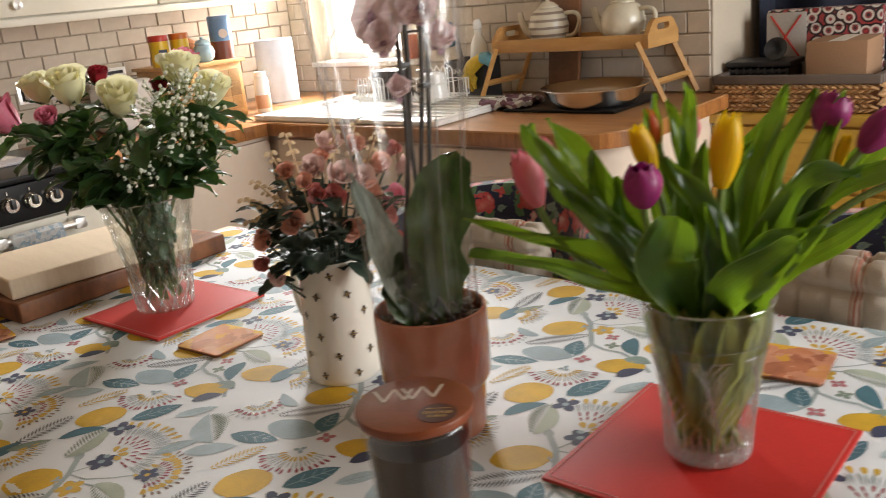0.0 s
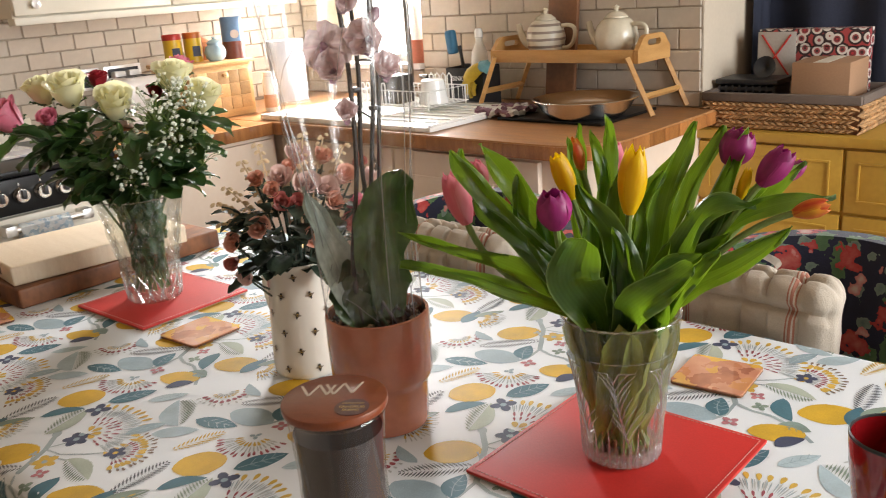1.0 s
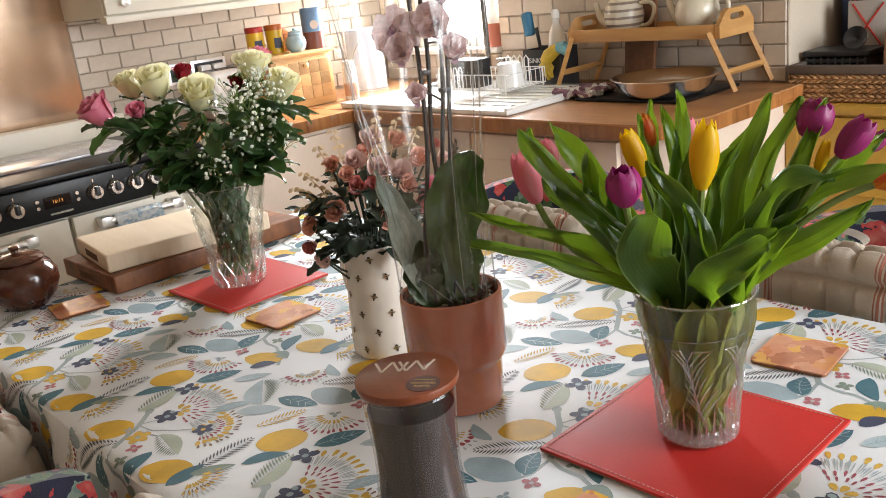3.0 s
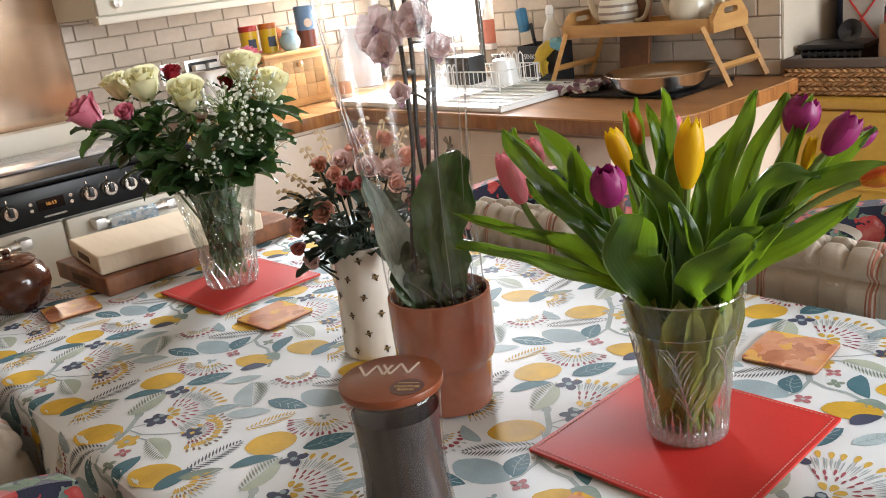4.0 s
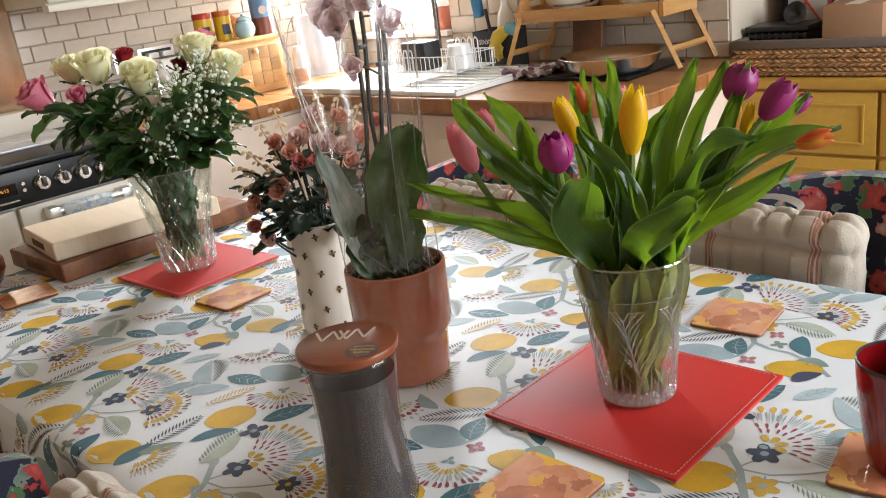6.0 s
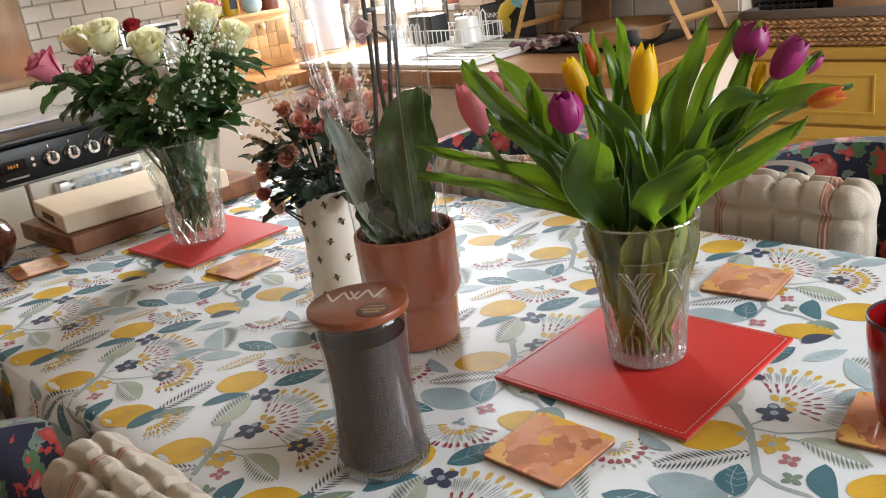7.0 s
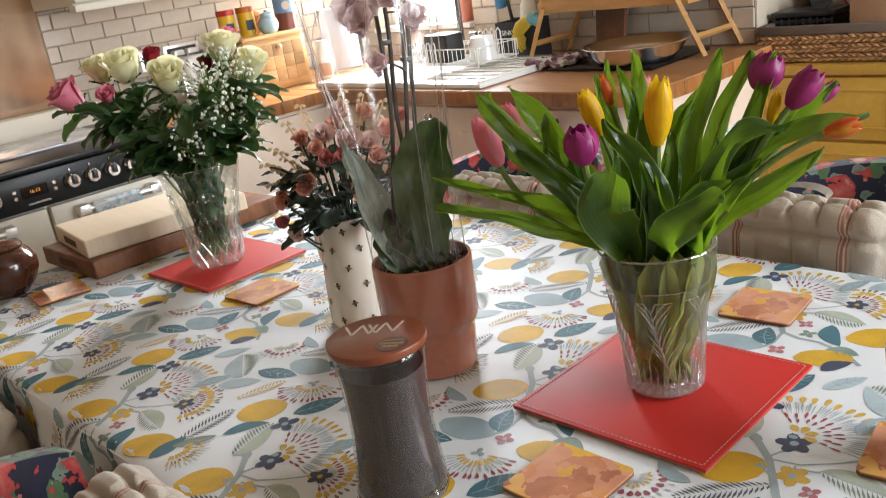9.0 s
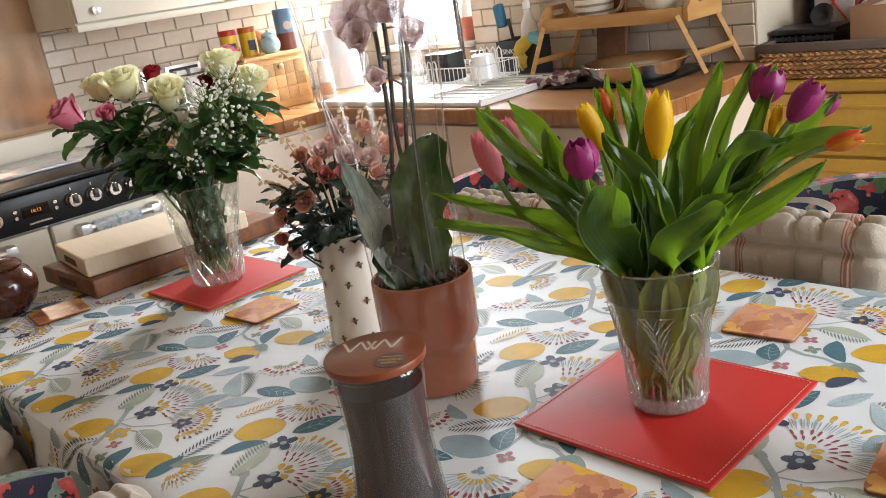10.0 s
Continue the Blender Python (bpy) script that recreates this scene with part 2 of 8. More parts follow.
M_WHITE = mat("white_ceramic", (0.84, 0.83, 0.8), 0.14, vary=0.03, scale=5, fine=60, bump=0.02, coat=0.3)
M_WORKTOP = mat("oak_worktop", (0.32, 0.14, 0.05), 0.32, vary=0.25, scale=8, fine=120, stretch=(1, 6, 6), col2=(0.46, 0.23, 0.095), rnd=0.2)
M_STAVE = mat("oak_stave", (0.28, 0.1, 0.03), 0.32, vary=0.25, scale=9, fine=120, stretch=(6, 6, 1), col2=(0.43, 0.18, 0.055), rnd=0.28)
M_YELLOW = mat("mustard_paint", (0.52, 0.3, 0.045), 0.45, vary=0.08, scale=4, fine=70, bump=0.05, col2=(0.6, 0.37, 0.065))
M_BLACK = mat("black_enamel", (0.008, 0.0075, 0.0075), 0.3, vary=0.2, scale=6, fine=90, bump=0.02, spec=0.25)
M_BLACKP = mat("black_plastic", (0.02, 0.02, 0.022), 0.4, vary=0.2, scale=12, fine=200)
M_STEEL = mat("brushed_steel", (0.78, 0.76, 0.73), 0.38, metal=1.0, vary=0.08, scale=4, fine=200, stretch=(1, 1, 12), bump=0.03)
M_SPLASH = mat("copper_steel_splashback", (0.68, 0.5, 0.36), 0.22, metal=0.85, vary=0.1, scale=2.5, fine=160, stretch=(1, 9, 1), bump=0.03)
M_DISH = mat("polished_steel", (0.93, 0.92, 0.9), 0.2, metal=1.0, vary=0.06, scale=5, fine=160, bump=0.02)
M_BEECH = mat("pale_beech", (0.66, 0.53, 0.38), 0.5, vary=0.12, scale=7, fine=90, stretch=(1, 8, 1), col2=(0.72, 0.59, 0.44))
M_WALNUT = mat("dark_acacia", (0.11, 0.04, 0.016), 0.45, vary=0.2, scale=6, fine=90, stretch=(1, 8, 1), col2=(0.27, 0.11, 0.042))
M_ACACIA = mat("acacia_end_grain", (0.1, 0.032, 0.013), 0.45, vary=0.25, scale=14, fine=90, stretch=(3, 1, 0.6), col2=(0.27, 0.1, 0.035))
M_BAMBOO = mat("bamboo", (0.46, 0.23, 0.07), 0.4, vary=0.12, scale=9, fine=120, stretch=(1, 1, 6), col2=(0.57, 0.31, 0.11))
M_PINE = mat("honey_pine", (0.56, 0.31, 0.11), 0.42, vary=0.15, scale=8, fine=100, stretch=(6, 1, 6), col2=(0.66, 0.4, 0.17))
M_RED = mat("red_leather", (0.52, 0.024, 0.018), 0.58, vary=0.09, scale=5, fine=420, bump=0.06, spec=0.35)
M_MATBACK = mat("mat_backing", (0.36, 0.24, 0.17), 0.85, vary=0.1)
M_STITCH = mat("pale_stitch", (0.6, 0.3, 0.26), 0.8, vary=0.05)
M_TERRA = mat("rose_terracotta_glaze", (0.42, 0.15, 0.09), 0.2, vary=0.08, scale=12, fine=90, bump=0.02, coat=0.5)
M_SOIL = mat("bark_chips", (0.06, 0.035, 0.02), 0.95, vary=0.5, scale=60, fine=200, bump=0.6)
M_JUG = mat("cream_earthenware", (0.74, 0.69, 0.6), 0.25, vary=0.04, scale=8, fine=70, bump=0.02, coat=0.3)
M_BEE = mat("bee_print_dark", (0.025, 0.018, 0.012), 0.4, vary=0.2)
M_BEEY = mat("bee_print_gold", (0.45, 0.26, 0.05), 0.4, vary=0.2)
M_LIDWOOD = mat("cherry_lid_wood", (0.2, 0.05, 0.018), 0.34, vary=0.12, scale=10, fine=140, stretch=(1, 7, 1), coat=0.25)
M_WAX = mat("grey_plum_wax", (0.055, 0.045, 0.044), 0.5, vary=0.12, scale=9, fine=60, bump=0.03)
M_BROWNGLAZE = mat("treacle_brown_glaze", (0.07, 0.02, 0.01), 0.14, vary=0.3, scale=16, fine=60, bump=0.03, coat=0.6)
M_REDGLAZE = mat("red_glazed_cup", (0.22, 0.006, 0.008), 0.12, vary=0.1, scale=8, bump=0.0, coat=0.6)
M_COASTER = patch_mat("coaster_print", [(0.52, 0.15, 0.06), (0.7, 0.33, 0.2), (0.8, 0.47, 0.06), (0.64, 0.25, 0.12), (0.44, 0.16, 0.09), (0.72, 0.34, 0.2)], 26, 0.16, coat=0.6, bump=0, sharp=False)
M_COREDGE = mat("cork_edge", (0.2, 0.08, 0.035), 0.7, vary=0.2)
M_TICK = mat("cream_ticking", (0.62, 0.53, 0.42), 0.85, vary=0.07, scale=5, fine=500, bump=0.25, sheen=0.2)
M_CRYSTAL = thin_glass("cut_crystal", (0.97, 0.98, 0.97), 0.16, 0.02, 0.03, 0.22)
M_GLASS = thin_glass("clear_glass", (0.995, 0.998, 0.995), 0.12, 0.02, 0.03, 0.3)
# ridges and thick bases carry some painted-in white in place of window sparkle
M_CUTGLASS = thin_glass("cut_glass_ridges", (0.99, 0.995, 0.99), 0.45, 0.4, 0.1, sparkle=0.1)
M_BASEGLASS = thin_glass("thick_glass", (0.985, 0.99, 0.985), 0.4, 0.5, 0.06, sparkle=0.14)
M_WATER = thin_glass("vase_water", (0.985, 0.99, 0.96), 0.0, 0.01)
M_FILM = film_mat("cellophane", 0.105, (0.985, 0.985, 0.985), 0.2)
M_SEAM = film_mat("cellophane_fold", 0.34, rough=0.3)
M_JARGLASS = thin_glass("candle_jar_glass", (0.95, 0.94, 0.93), 0.0, 0.035)
M_PANE = film_mat("window_glass", 0.06, (1, 1, 1))
M_OUT = glow_mat("bright_overcast_sky", (1.0, 0.98, 0.95), 9.0)

# ---- mesh tools ----


def thing(name, at=(0, 0, 0), turn=0.0, label="", category="", group="", kind=""):
    ob = new(name)
    ob.empty_display_size = 0.05
    ob.matrix_world = pose(*at, 0, 0, turn)
    return tagged(ob, label, category, group, kind)


def part(name, bm, material, parent=None, label="", smooth=True, at=None, recalc=True):
    me = bpy.data.meshes.new(name)
    if recalc:
        bmesh.ops.recalc_face_normals(bm, faces=bm.faces)
    bm.to_mesh(me)
    bm.free()
    me.materials.append(material)
    if smooth:
        for f in me.polygons:
            f.use_smooth = True
        if hasattr(me, "set_sharp_from_angle"):
            me.set_sharp_from_angle(angle=radians(40))
    ob = new(name, me)
    if parent is not None:
        ob.parent = parent
    if at is not None:
        ob.matrix_basis = at
    if label:
        ob["label"] = label
    return ob


def add_box(bm, lo, hi, bevel=0.0, m=None, seg=2):
    lo, hi = Vector(lo), Vector(hi)
    r = bmesh.ops.create_cube(bm, size=1.0)
    vs = r["verts"]
    for v in vs:
        v.co = Vector((lo[i] + (v.co[i] + 0.5) * (hi[i] - lo[i]) for i in range(3)))
    if bevel:
        es = list({e for v in vs for e in v.link_edges})
        out = bmesh.ops.bevel(bm, geom=es, offset=bevel, segments=seg, profile=0.6, affect="EDGES")
        vs = list({v for f in out["faces"] for v in f.verts} | {v for v in vs if v.is_valid})
    if m is not None:
        for v in vs:
            v.co = m @ v.co
    return vs


def box(lo, hi, bevel=0.0, m=None, seg=2):
    bm = bmesh.new()
    add_box(bm, lo, hi, bevel, m, seg)
    return bm


def lathe(profile, seg=48, bm=None, wobble=None, close=False, caps=True):
    """Turn (radius, height) pairs round z."""
    bm = bm or bmesh.new()
    rings = []
    for k, (r, z) in enumerate(profile):
        ring = []
        for i in range(seg):
            a = 2 * math.pi * i / seg
            rr = r if wobble is None else wobble(r, z, a)
            ring.append(bm.verts.new((rr * math.cos(a), rr * math.sin(a), z)))
        rings.append(ring)
    for a, b in zip(rings, rings[1:]):
        for i in range(seg):
            bm.faces.new((a[i], a[(i + 1) % seg], b[(i + 1) % seg], b[i]))
    if close:
        a, b = rings[-1], rings[0]
        for i in range(seg):
            bm.faces.new((a[i], a[(i + 1) % seg], b[(i + 1) % seg], b[i]))
    elif caps:
        for ring in (rings[0], rings[-1]):
            if (ring[0].co - ring[seg // 2].co).length > 1e-4:
                bm.faces.new(ring)
    return bm


def tube(points, radius, seg=8, bm=None, cap=True):
    """A round bar along points; radius may be a number or one for each point."""
    bm = bm or bmesh.new()
    pts = [Vector(p) for p in points]
    rad = radius if isinstance(radius, (list, tuple)) else [radius] * len(pts)
    up = Vector((0, 0, 1))
    rings = []
    side = None
    for i, p in enumerate(pts):
        d = (pts[min(i + 1, len(pts) - 1)] - pts[max(i - 1, 0)]).normalized()
        if side is None:
            ref = up if abs(d.z) < 0.9 else Vector((1, 0, 0))
            side = d.cross(ref).normalized()
        else:
            side = (side - d * side.dot(d)).normalized()
        oth = d.cross(side)
        rings.append([bm.verts.new(p + rad[i] * (math.cos(2 * math.pi * k / seg) * side + math.sin(2 * math.pi * k / seg) * oth)) for k in range(seg)])
    for a, b in zip(rings, rings[1:]):
        for k in range(seg):
            bm.faces.new((a[k], a[(k + 1) % seg], b[(k + 1) % seg], b[k]))
    if cap:
        bm.faces.new(rings[0])
        bm.faces.new(rings[-1])
    return bm


def bez(p0, p1, p2, n=10):
    p0, p1, p2 = Vector(p0), Vector(p1), Vector(p2)
    return [(1 - t) ** 2 * p0 + 2 * t * (1 - t) * p1 + t * t * p2 for t in [i / (n - 1) for i in range(n)]]

# ---- room ----
WL, WB, WR, WN, RB, TOP = -2.52, 2.58, 2.05, -1.7, 3.02, 2.4   # left, back, right, near walls; recess back; ceiling


def structure(name, bm, material, label="", category=""):
    ob = part(name, bm, material, None, label, smooth=False)
    return tagged(ob, label, category, kind="structure")


structure("floor", box((WL - 0.2, WN - 0.2, -0.12), (WR + 0.2, RB + 0.2, 0)), M_FLOOR, "warm oak board kitchen floor", "floor")
structure("ceiling", box((WL - 0.2, WN - 0.2, TOP), (WR + 0.2, RB + 0.2, TOP + 0.1)), M_WALL, "cream painted ceiling", "ceiling")
structure("wall_left", box((WL - 0.15, WN, 0), (WL, WB + 0.2, TOP)), M_WALL, "cream painted wall behind the cooker", "wall")
# back wall with the sink window's opening
WX0, WX1, WZ0, WZ1 = -2.39, -1.835, 1.0, 2.05
bm = bmesh.new()
add_box(bm, (WL, WB, 0), (WX0, WB + 0.2, TOP))
add_box(bm, (WX1, WB, 0), (-0.735, WB + 0.2, TOP))
add_box(bm, (WX0, WB, 0), (WX1, WB + 0.2, WZ0))
add_box(bm, (WX0, WB, WZ1), (WX1, WB + 0.2, TOP))
structure("wall_back", bm, M_WALL, "cream wall with the sink window", "wall")
structure("wall_recess", box((-0.735, RB, 0), (WR, RB + 0.15, TOP)), M_WALL, "plain wall behind the sideboard", "wall")
structure("wall_recess_side", box((-0.835, WB + 0.2, 0), (-0.735, RB, TOP)), M_WALL, "side of the recess", "wall")
bm = bmesh.new()
add_box(bm, (WR, WN, 0), (WR + 0.15, 1.2, TOP))
add_box(bm, (WR, 2.8, 0), (WR + 0.15, RB, TOP))
add_box(bm, (WR, 1.2, 0), (WR + 0.15, 2.8, 0.8))
add_box(bm, (WR, 1.2, 2.2), (WR + 0.15, 2.8, TOP))
structure("wall_right", bm, M_WALL, "cream wall with the garden window", "wall")
bm = box((WL, WN - 0.15, 0), (WR, WN, TOP))
structure("wall_near", bm, M_WALL, "cream wall behind the camera", "wall")
# windows
win = thing("window_1", (0, 0, 0), 0, "white-framed sink window full of bright daylight", "window", kind="structure")
bm = bmesh.new()
for lo, hi in (((WX0, 2.66, WZ0), (WX0 + 0.045, 2.71, WZ1)), ((WX1 - 0.045, 2.66, WZ0), (WX1, 2.71, WZ1)),
               ((WX0 + 0.045, 2.66, WZ0), (WX1 - 0.045, 2.71, WZ0 + 0.05)), ((WX0 + 0.045, 2.66, WZ1 - 0.05), (WX1 - 0.045, 2.71, WZ1))):
    add_box(bm, lo, hi, 0.006)
part("window_frame", bm, M_WHITE, win)
part("window_sill", box((WX0 + 0.001, WB - 0.03, WZ0 + 0.001), (WX1 - 0.001, 2.66, WZ0 + 0.022), 0.006), M_WHITE, win)
part("pane", box((WX0 + 0.045, 2.68, WZ0 + 0.05), (WX1 - 0.045, 2.686, WZ1 - 0.05)), M_PANE, win).visible_shadow = False
structure("backdrop", box((WX0 - 1.2, 3.6, 0.2), (WX1 + 1.1, 3.62, 3.2)), M_OUT, "bright white sky outside the window", "sky")

# ---- table ----
TX0, TX1, TY0, TY1, TZ = -1.5, 0.78, 0.508, 1.43, 0.75
DROP, BEND = 0.26, 0.016
table = thing("dining_table", (0, 0, 0), 0, "wooden dining table hidden under a printed cloth", "table")
part("tabletop", box((TX0 + 0.012, TY0 + 0.012, 0.715), (TX1 - 0.012, TY1 - 0.012, 0.745), 0.004), M_PINE, table)
for x in (TX0 + 0.09, TX1 - 0.09):
    for y in (TY0 + 0.09, TY1 - 0.09):
        part("leg", box((x - 0.035, y - 0.035, 0), (x + 0.035, y + 0.035, 0.715), 0.005), M_PINE, table)


def drape(u, v, lift=0.0):
    """From flat cloth to cloth on the table: over the edge it bends and hangs in soft waves."""
    cx, cy = min(max(u, TX0 + BEND), TX1 - BEND), min(max(v, TY0 + BEND), TY1 - BEND)
    dx, dy = u - cx, v - cy
    d = math.hypot(dx, dy)
    if d < 1e-6:
        ripple = 0.0011 * noise.noise((u * 5, v * 5, 0.3))
        return Vector((u, v, TZ + lift + ripple))
    nx, ny = dx / d, dy / d
    if d < BEND * math.pi / 2:
        a = d / BEND
        out, down, a2 = BEND * math.sin(a), BEND * (1 - math.cos(a)), a
    else:
        out, down, a2 = BEND, d - BEND * (math.pi / 2 - 1), math.pi / 2
    s = cx + cy
    hang = min(1, max(0, down - 0.01) / 0.12)
    out += hang * (0.011 * math.sin(s * 21) + 0.008 * math.sin(s * 37 + 1) + 0.012) + lift * math.sin(a2)
    return Vector((cx + nx * out, cy + ny * out, TZ - down + lift * math.cos(a2)))


cloth = thing("tablecloth", (0, 0, 0), 0, "white cotton tablecloth printed with lemons, teal leaves and fans", "tablecloth")
bm = bmesh.new()


def ticks(a, b, far):
    inner = [a - DROP + (DROP + BEND) * i / 22 for i in range(23)]
    mid = [a + BEND + (b - a - 2 * BEND) * i / far for i in range(1, far)]
    outer = [b - BEND + (DROP + BEND) * i / 22 for i in range(23)]
    return inner + mid + outer


us, vs = ticks(TX0, TX1, 90), ticks(TY0, TY1, 40)
grid = [[bm.verts.new(drape(u, v)) for v in vs] for u in us]
for i in range(len(us) - 1):
    for j in range(len(vs) - 1):
        bm.faces.new((grid[i][j], grid[i + 1][j], grid[i + 1][j + 1], grid[i][j + 1]))
part("cloth", bm, M_CLOTH, cloth)

# printed motifs, in ink colours
INK = {"lemon": (0.62, 0.37, 0.025), "gold": (0.6, 0.38, 0.06), "teal": (0.055, 0.15, 0.19), "navy": (0.05, 0.06, 0.11), "slate": (0.29, 0.38, 0.42),
       "sage": (0.2, 0.26, 0.21), "mint": (0.22, 0.3, 0.27), "maroon": (0.3, 0.06, 0.08), "grey": (0.42, 0.44, 0.44), "brown": (0.2, 0.13, 0.09),
       "pink": (0.42, 0.15, 0.17), "charcoal": (0.09, 0.1, 0.12), "pale_sage": (0.4, 0.45, 0.37), "sky": (0.4, 0.5, 0.54), "stem": (0.33, 0.39, 0.4)}
INKS = {k: mat("ink_" + k, c, 0.62, vary=0.14, scale=25, fine=500, bump=0.1) for k, c in INK.items()}
PRINT = {k: bmesh.new() for k in INK if k != "lemon"}
LIFT = [0.0006]


def ink(color, pts):
    """A flat printed shape: its outline in cloth coordinates, fanned from its middle."""
    if not any(TX0 - DROP < p[0] < TX1 + DROP and TY0 - DROP < p[1] < TY1 + DROP for p in pts):
        return
    if any(p[0] < TX0 - DROP or p[0] > TX1 + DROP or p[1] < TY0 - DROP or p[1] > TY1 + DROP for p in pts):
        return
    if color == "lemon":
        b = bmesh.new()
    else:
        b = PRINT[color]
    n = len(pts)
    mx, my = sum(p[0] for p in pts) / n, sum(p[1] for p in pts) / n
    mid = b.verts.new(drape(mx, my, LIFT[0]))
    inner = [b.verts.new(drape((p[0] + mx) / 2, (p[1] + my) / 2, LIFT[0])) for p in pts] if n > 9 else None
    ring = [b.verts.new(drape(p[0], p[1], LIFT[0])) for p in pts]
    for i in range(n):
        j = (i + 1) % n
        if inner:
            b.faces.new((inner[i], ring[i], ring[j], inner[j]))
            b.faces.new((mid, inner[i], inner[j]))
        else:
            b.faces.new((mid, ring[i], ring[j]))
    if color == "lemon":
        part("lemon_print", b, INKS["lemon"], cloth, recalc=False)
    LIFT[0] += 0.0000005


class Motif:
    def __init__(self, ox, oy, rng):
        self.o, self.r = (ox, oy), rng

    def p(self, x, y):
        return (self.o[0] + x, self.o[1] + y)

    def oval(self, color, x, y, a, b, turn, n=18, point=0.0):
        c, s = math.cos(radians(turn)), math.sin(radians(turn))
        pts = []
        for i in range(n):
            t = 2 * math.pi * i / n
            k = 1 + self.r.uniform(-0.025, 0.025)
            ex, ey = a * math.cos(t) * k, b * math.sin(t) * k * (1 - point * abs(math.cos(t)) ** 3)
            pts.append(self.p(x + ex * c - ey * s, y + ex * s + ey * c))
        ink(color, pts)

    def leaf(self, color, x0, y0, x1, y1, w, bend=0.0, vein=None):
        dx, dy = x1 - x0, y1 - y0
        n = 9
        left, right = [], []
        for i in range(n + 1):
            t = i / n
            h = w / 2 * math.sin(math.pi * t ** 0.85) ** 0.8 if 0 < t < 1 else 0
            L = math.hypot(dx, dy)
            off = bend * L * math.sin(math.pi * t)
            cx, cy = x0 + dx * t - dy / L * off, y0 + dy * t + dx / L * off
            left.append(self.p(cx - dy / L * h, cy + dx / L * h))
            right.append(self.p(cx + dy / L * h, cy - dx / L * h))
        ink(color, left + right[-2:0:-1])
        if vein:
            L = math.hypot(dx, dy)
            self.stroke(vein, [(x0 + dx * t - dy / L * bend * L * math.sin(math.pi * t), y0 + dy * t + dx / L * bend * L * math.sin(math.pi * t)) for t in (0.08, 0.3, 0.5, 0.7, 0.92)], 0.0012)
            for t in (0.3, 0.5, 0.68):
                for sgn in (1, -1):
                    bx, by = x0 + dx * t, y0 + dy * t
                    self.stroke(vein, [(bx, by), (bx + dx * 0.14 - sgn * dy / L * w * 0.34, by + dy * 0.14 + sgn * dx / L * w * 0.34)], 0.0009)

    def stroke(self, color, pts, w):
        for a, b in zip(pts, pts[1:]):
            dx, dy = b[0] - a[0], b[1] - a[1]
            L = math.hypot(dx, dy) or 1
            ox, oy = -dy / L * w / 2, dx / L * w / 2
            ink(color, [self.p(a[0] + ox, a[1] + oy), self.p(b[0] + ox, b[1] + oy), self.p(b[0] - ox, b[1] - oy), self.p(a[0] - ox, a[1] - oy)])

    def petal(self, color, x, y, ang, r0, r1, w):
        c, s = math.cos(ang), math.sin(ang)
        pts = []
        for f, h in ((0, 0.2), (0.35, 0.8), (0.7, 1), (0.93, 0.6), (1, 0), (0.93, -0.6), (0.7, -1), (0.35, -0.8), (0, -0.2)):
            r = r0 + (r1 - r0) * f
            pts.append(self.p(x + r * c - h * w / 2 * s, y + r * s + h * w / 2 * c))
        ink(color, pts)

    def fan(self, x, y, axis, spread, rings, n=15):
        for color, r0, r1, w, k in rings:
            m = max(4, int(n * k))
            for i in range(m):
                a = radians(axis + spread * (i / (m - 1) - 0.5) + self.r.uniform(-2, 2))
                j = self.r.uniform(0.95, 1.04)
                self.petal(color, x, y, a, r0 * j, r1 * j, w)

    def fern(self, color, x0, y0, x1, y1, w, n=15, solid=None, half=None, side=1):
        dx, dy = x1 - x0, y1 - y0
        L = math.hypot(dx, dy)
        ux, uy = dx / L, dy / L
        if solid:
            self.leaf(solid, x0, y0, x1, y1, w * 0.9)
        if half:
            rib = [self.p(x0 + dx * t, y0 + dy * t) for t in (1.0, 0.8, 0.6, 0.4, 0.2)]
            rim = [self.p(x0 + dx * t - side * uy * w / 2 * math.sin(math.pi * t ** 0.8) ** 0.8, y0 + dy * t + side * ux * w / 2 * math.sin(math.pi * t ** 0.8) ** 0.8) for t in (0.06, 0.15, 0.3, 0.45, 0.6, 0.75, 0.9, 0.97)]
            ink(half, [self.p(x0, y0)] + rim + rib)
        for i in range(n):
            t = (i + 0.6) / n
            h = w / 2 * math.sin(math.pi * min(1, t * 0.92 + 0.05)) ** 0.7
            bx, by = x0 + dx * t * 0.92, y0 + dy * t * 0.92
            for sgn in ((-side,) if half else (1, -1)):
                a = (bx, by)
                b = (bx + ux * h * 0.75 - sgn * uy * h, by + uy * h * 0.75 + sgn * ux * h)
                wd = L / n * 0.6
                ink(color, [self.p(a[0] + ux * 0.0005, a[1] + uy * 0.0005), self.p((a[0] + b[0]) / 2 + ux * wd / 2, (a[1] + b[1]) / 2 + uy * wd / 2), self.p(*b),
                            self.p((a[0] + b[0]) / 2 - ux * wd / 2, (a[1] + b[1]) / 2 - uy * wd / 2)])

    def bloom(self, color, x, y, r, n=4, heart=None):
        a0 = self.r.uniform(0, 6)
        for i in range(n):
            a = a0 + i * 2 * math.pi / n
            self.oval(color, x + math.cos(a) * r * 0.6, y + math.sin(a) * r * 0.6, r * 0.55, r * 0.4, math.degrees(a), 8)
        if heart:
            self.oval(heart, x, y, r * 0.28, r * 0.28, 0, 7)

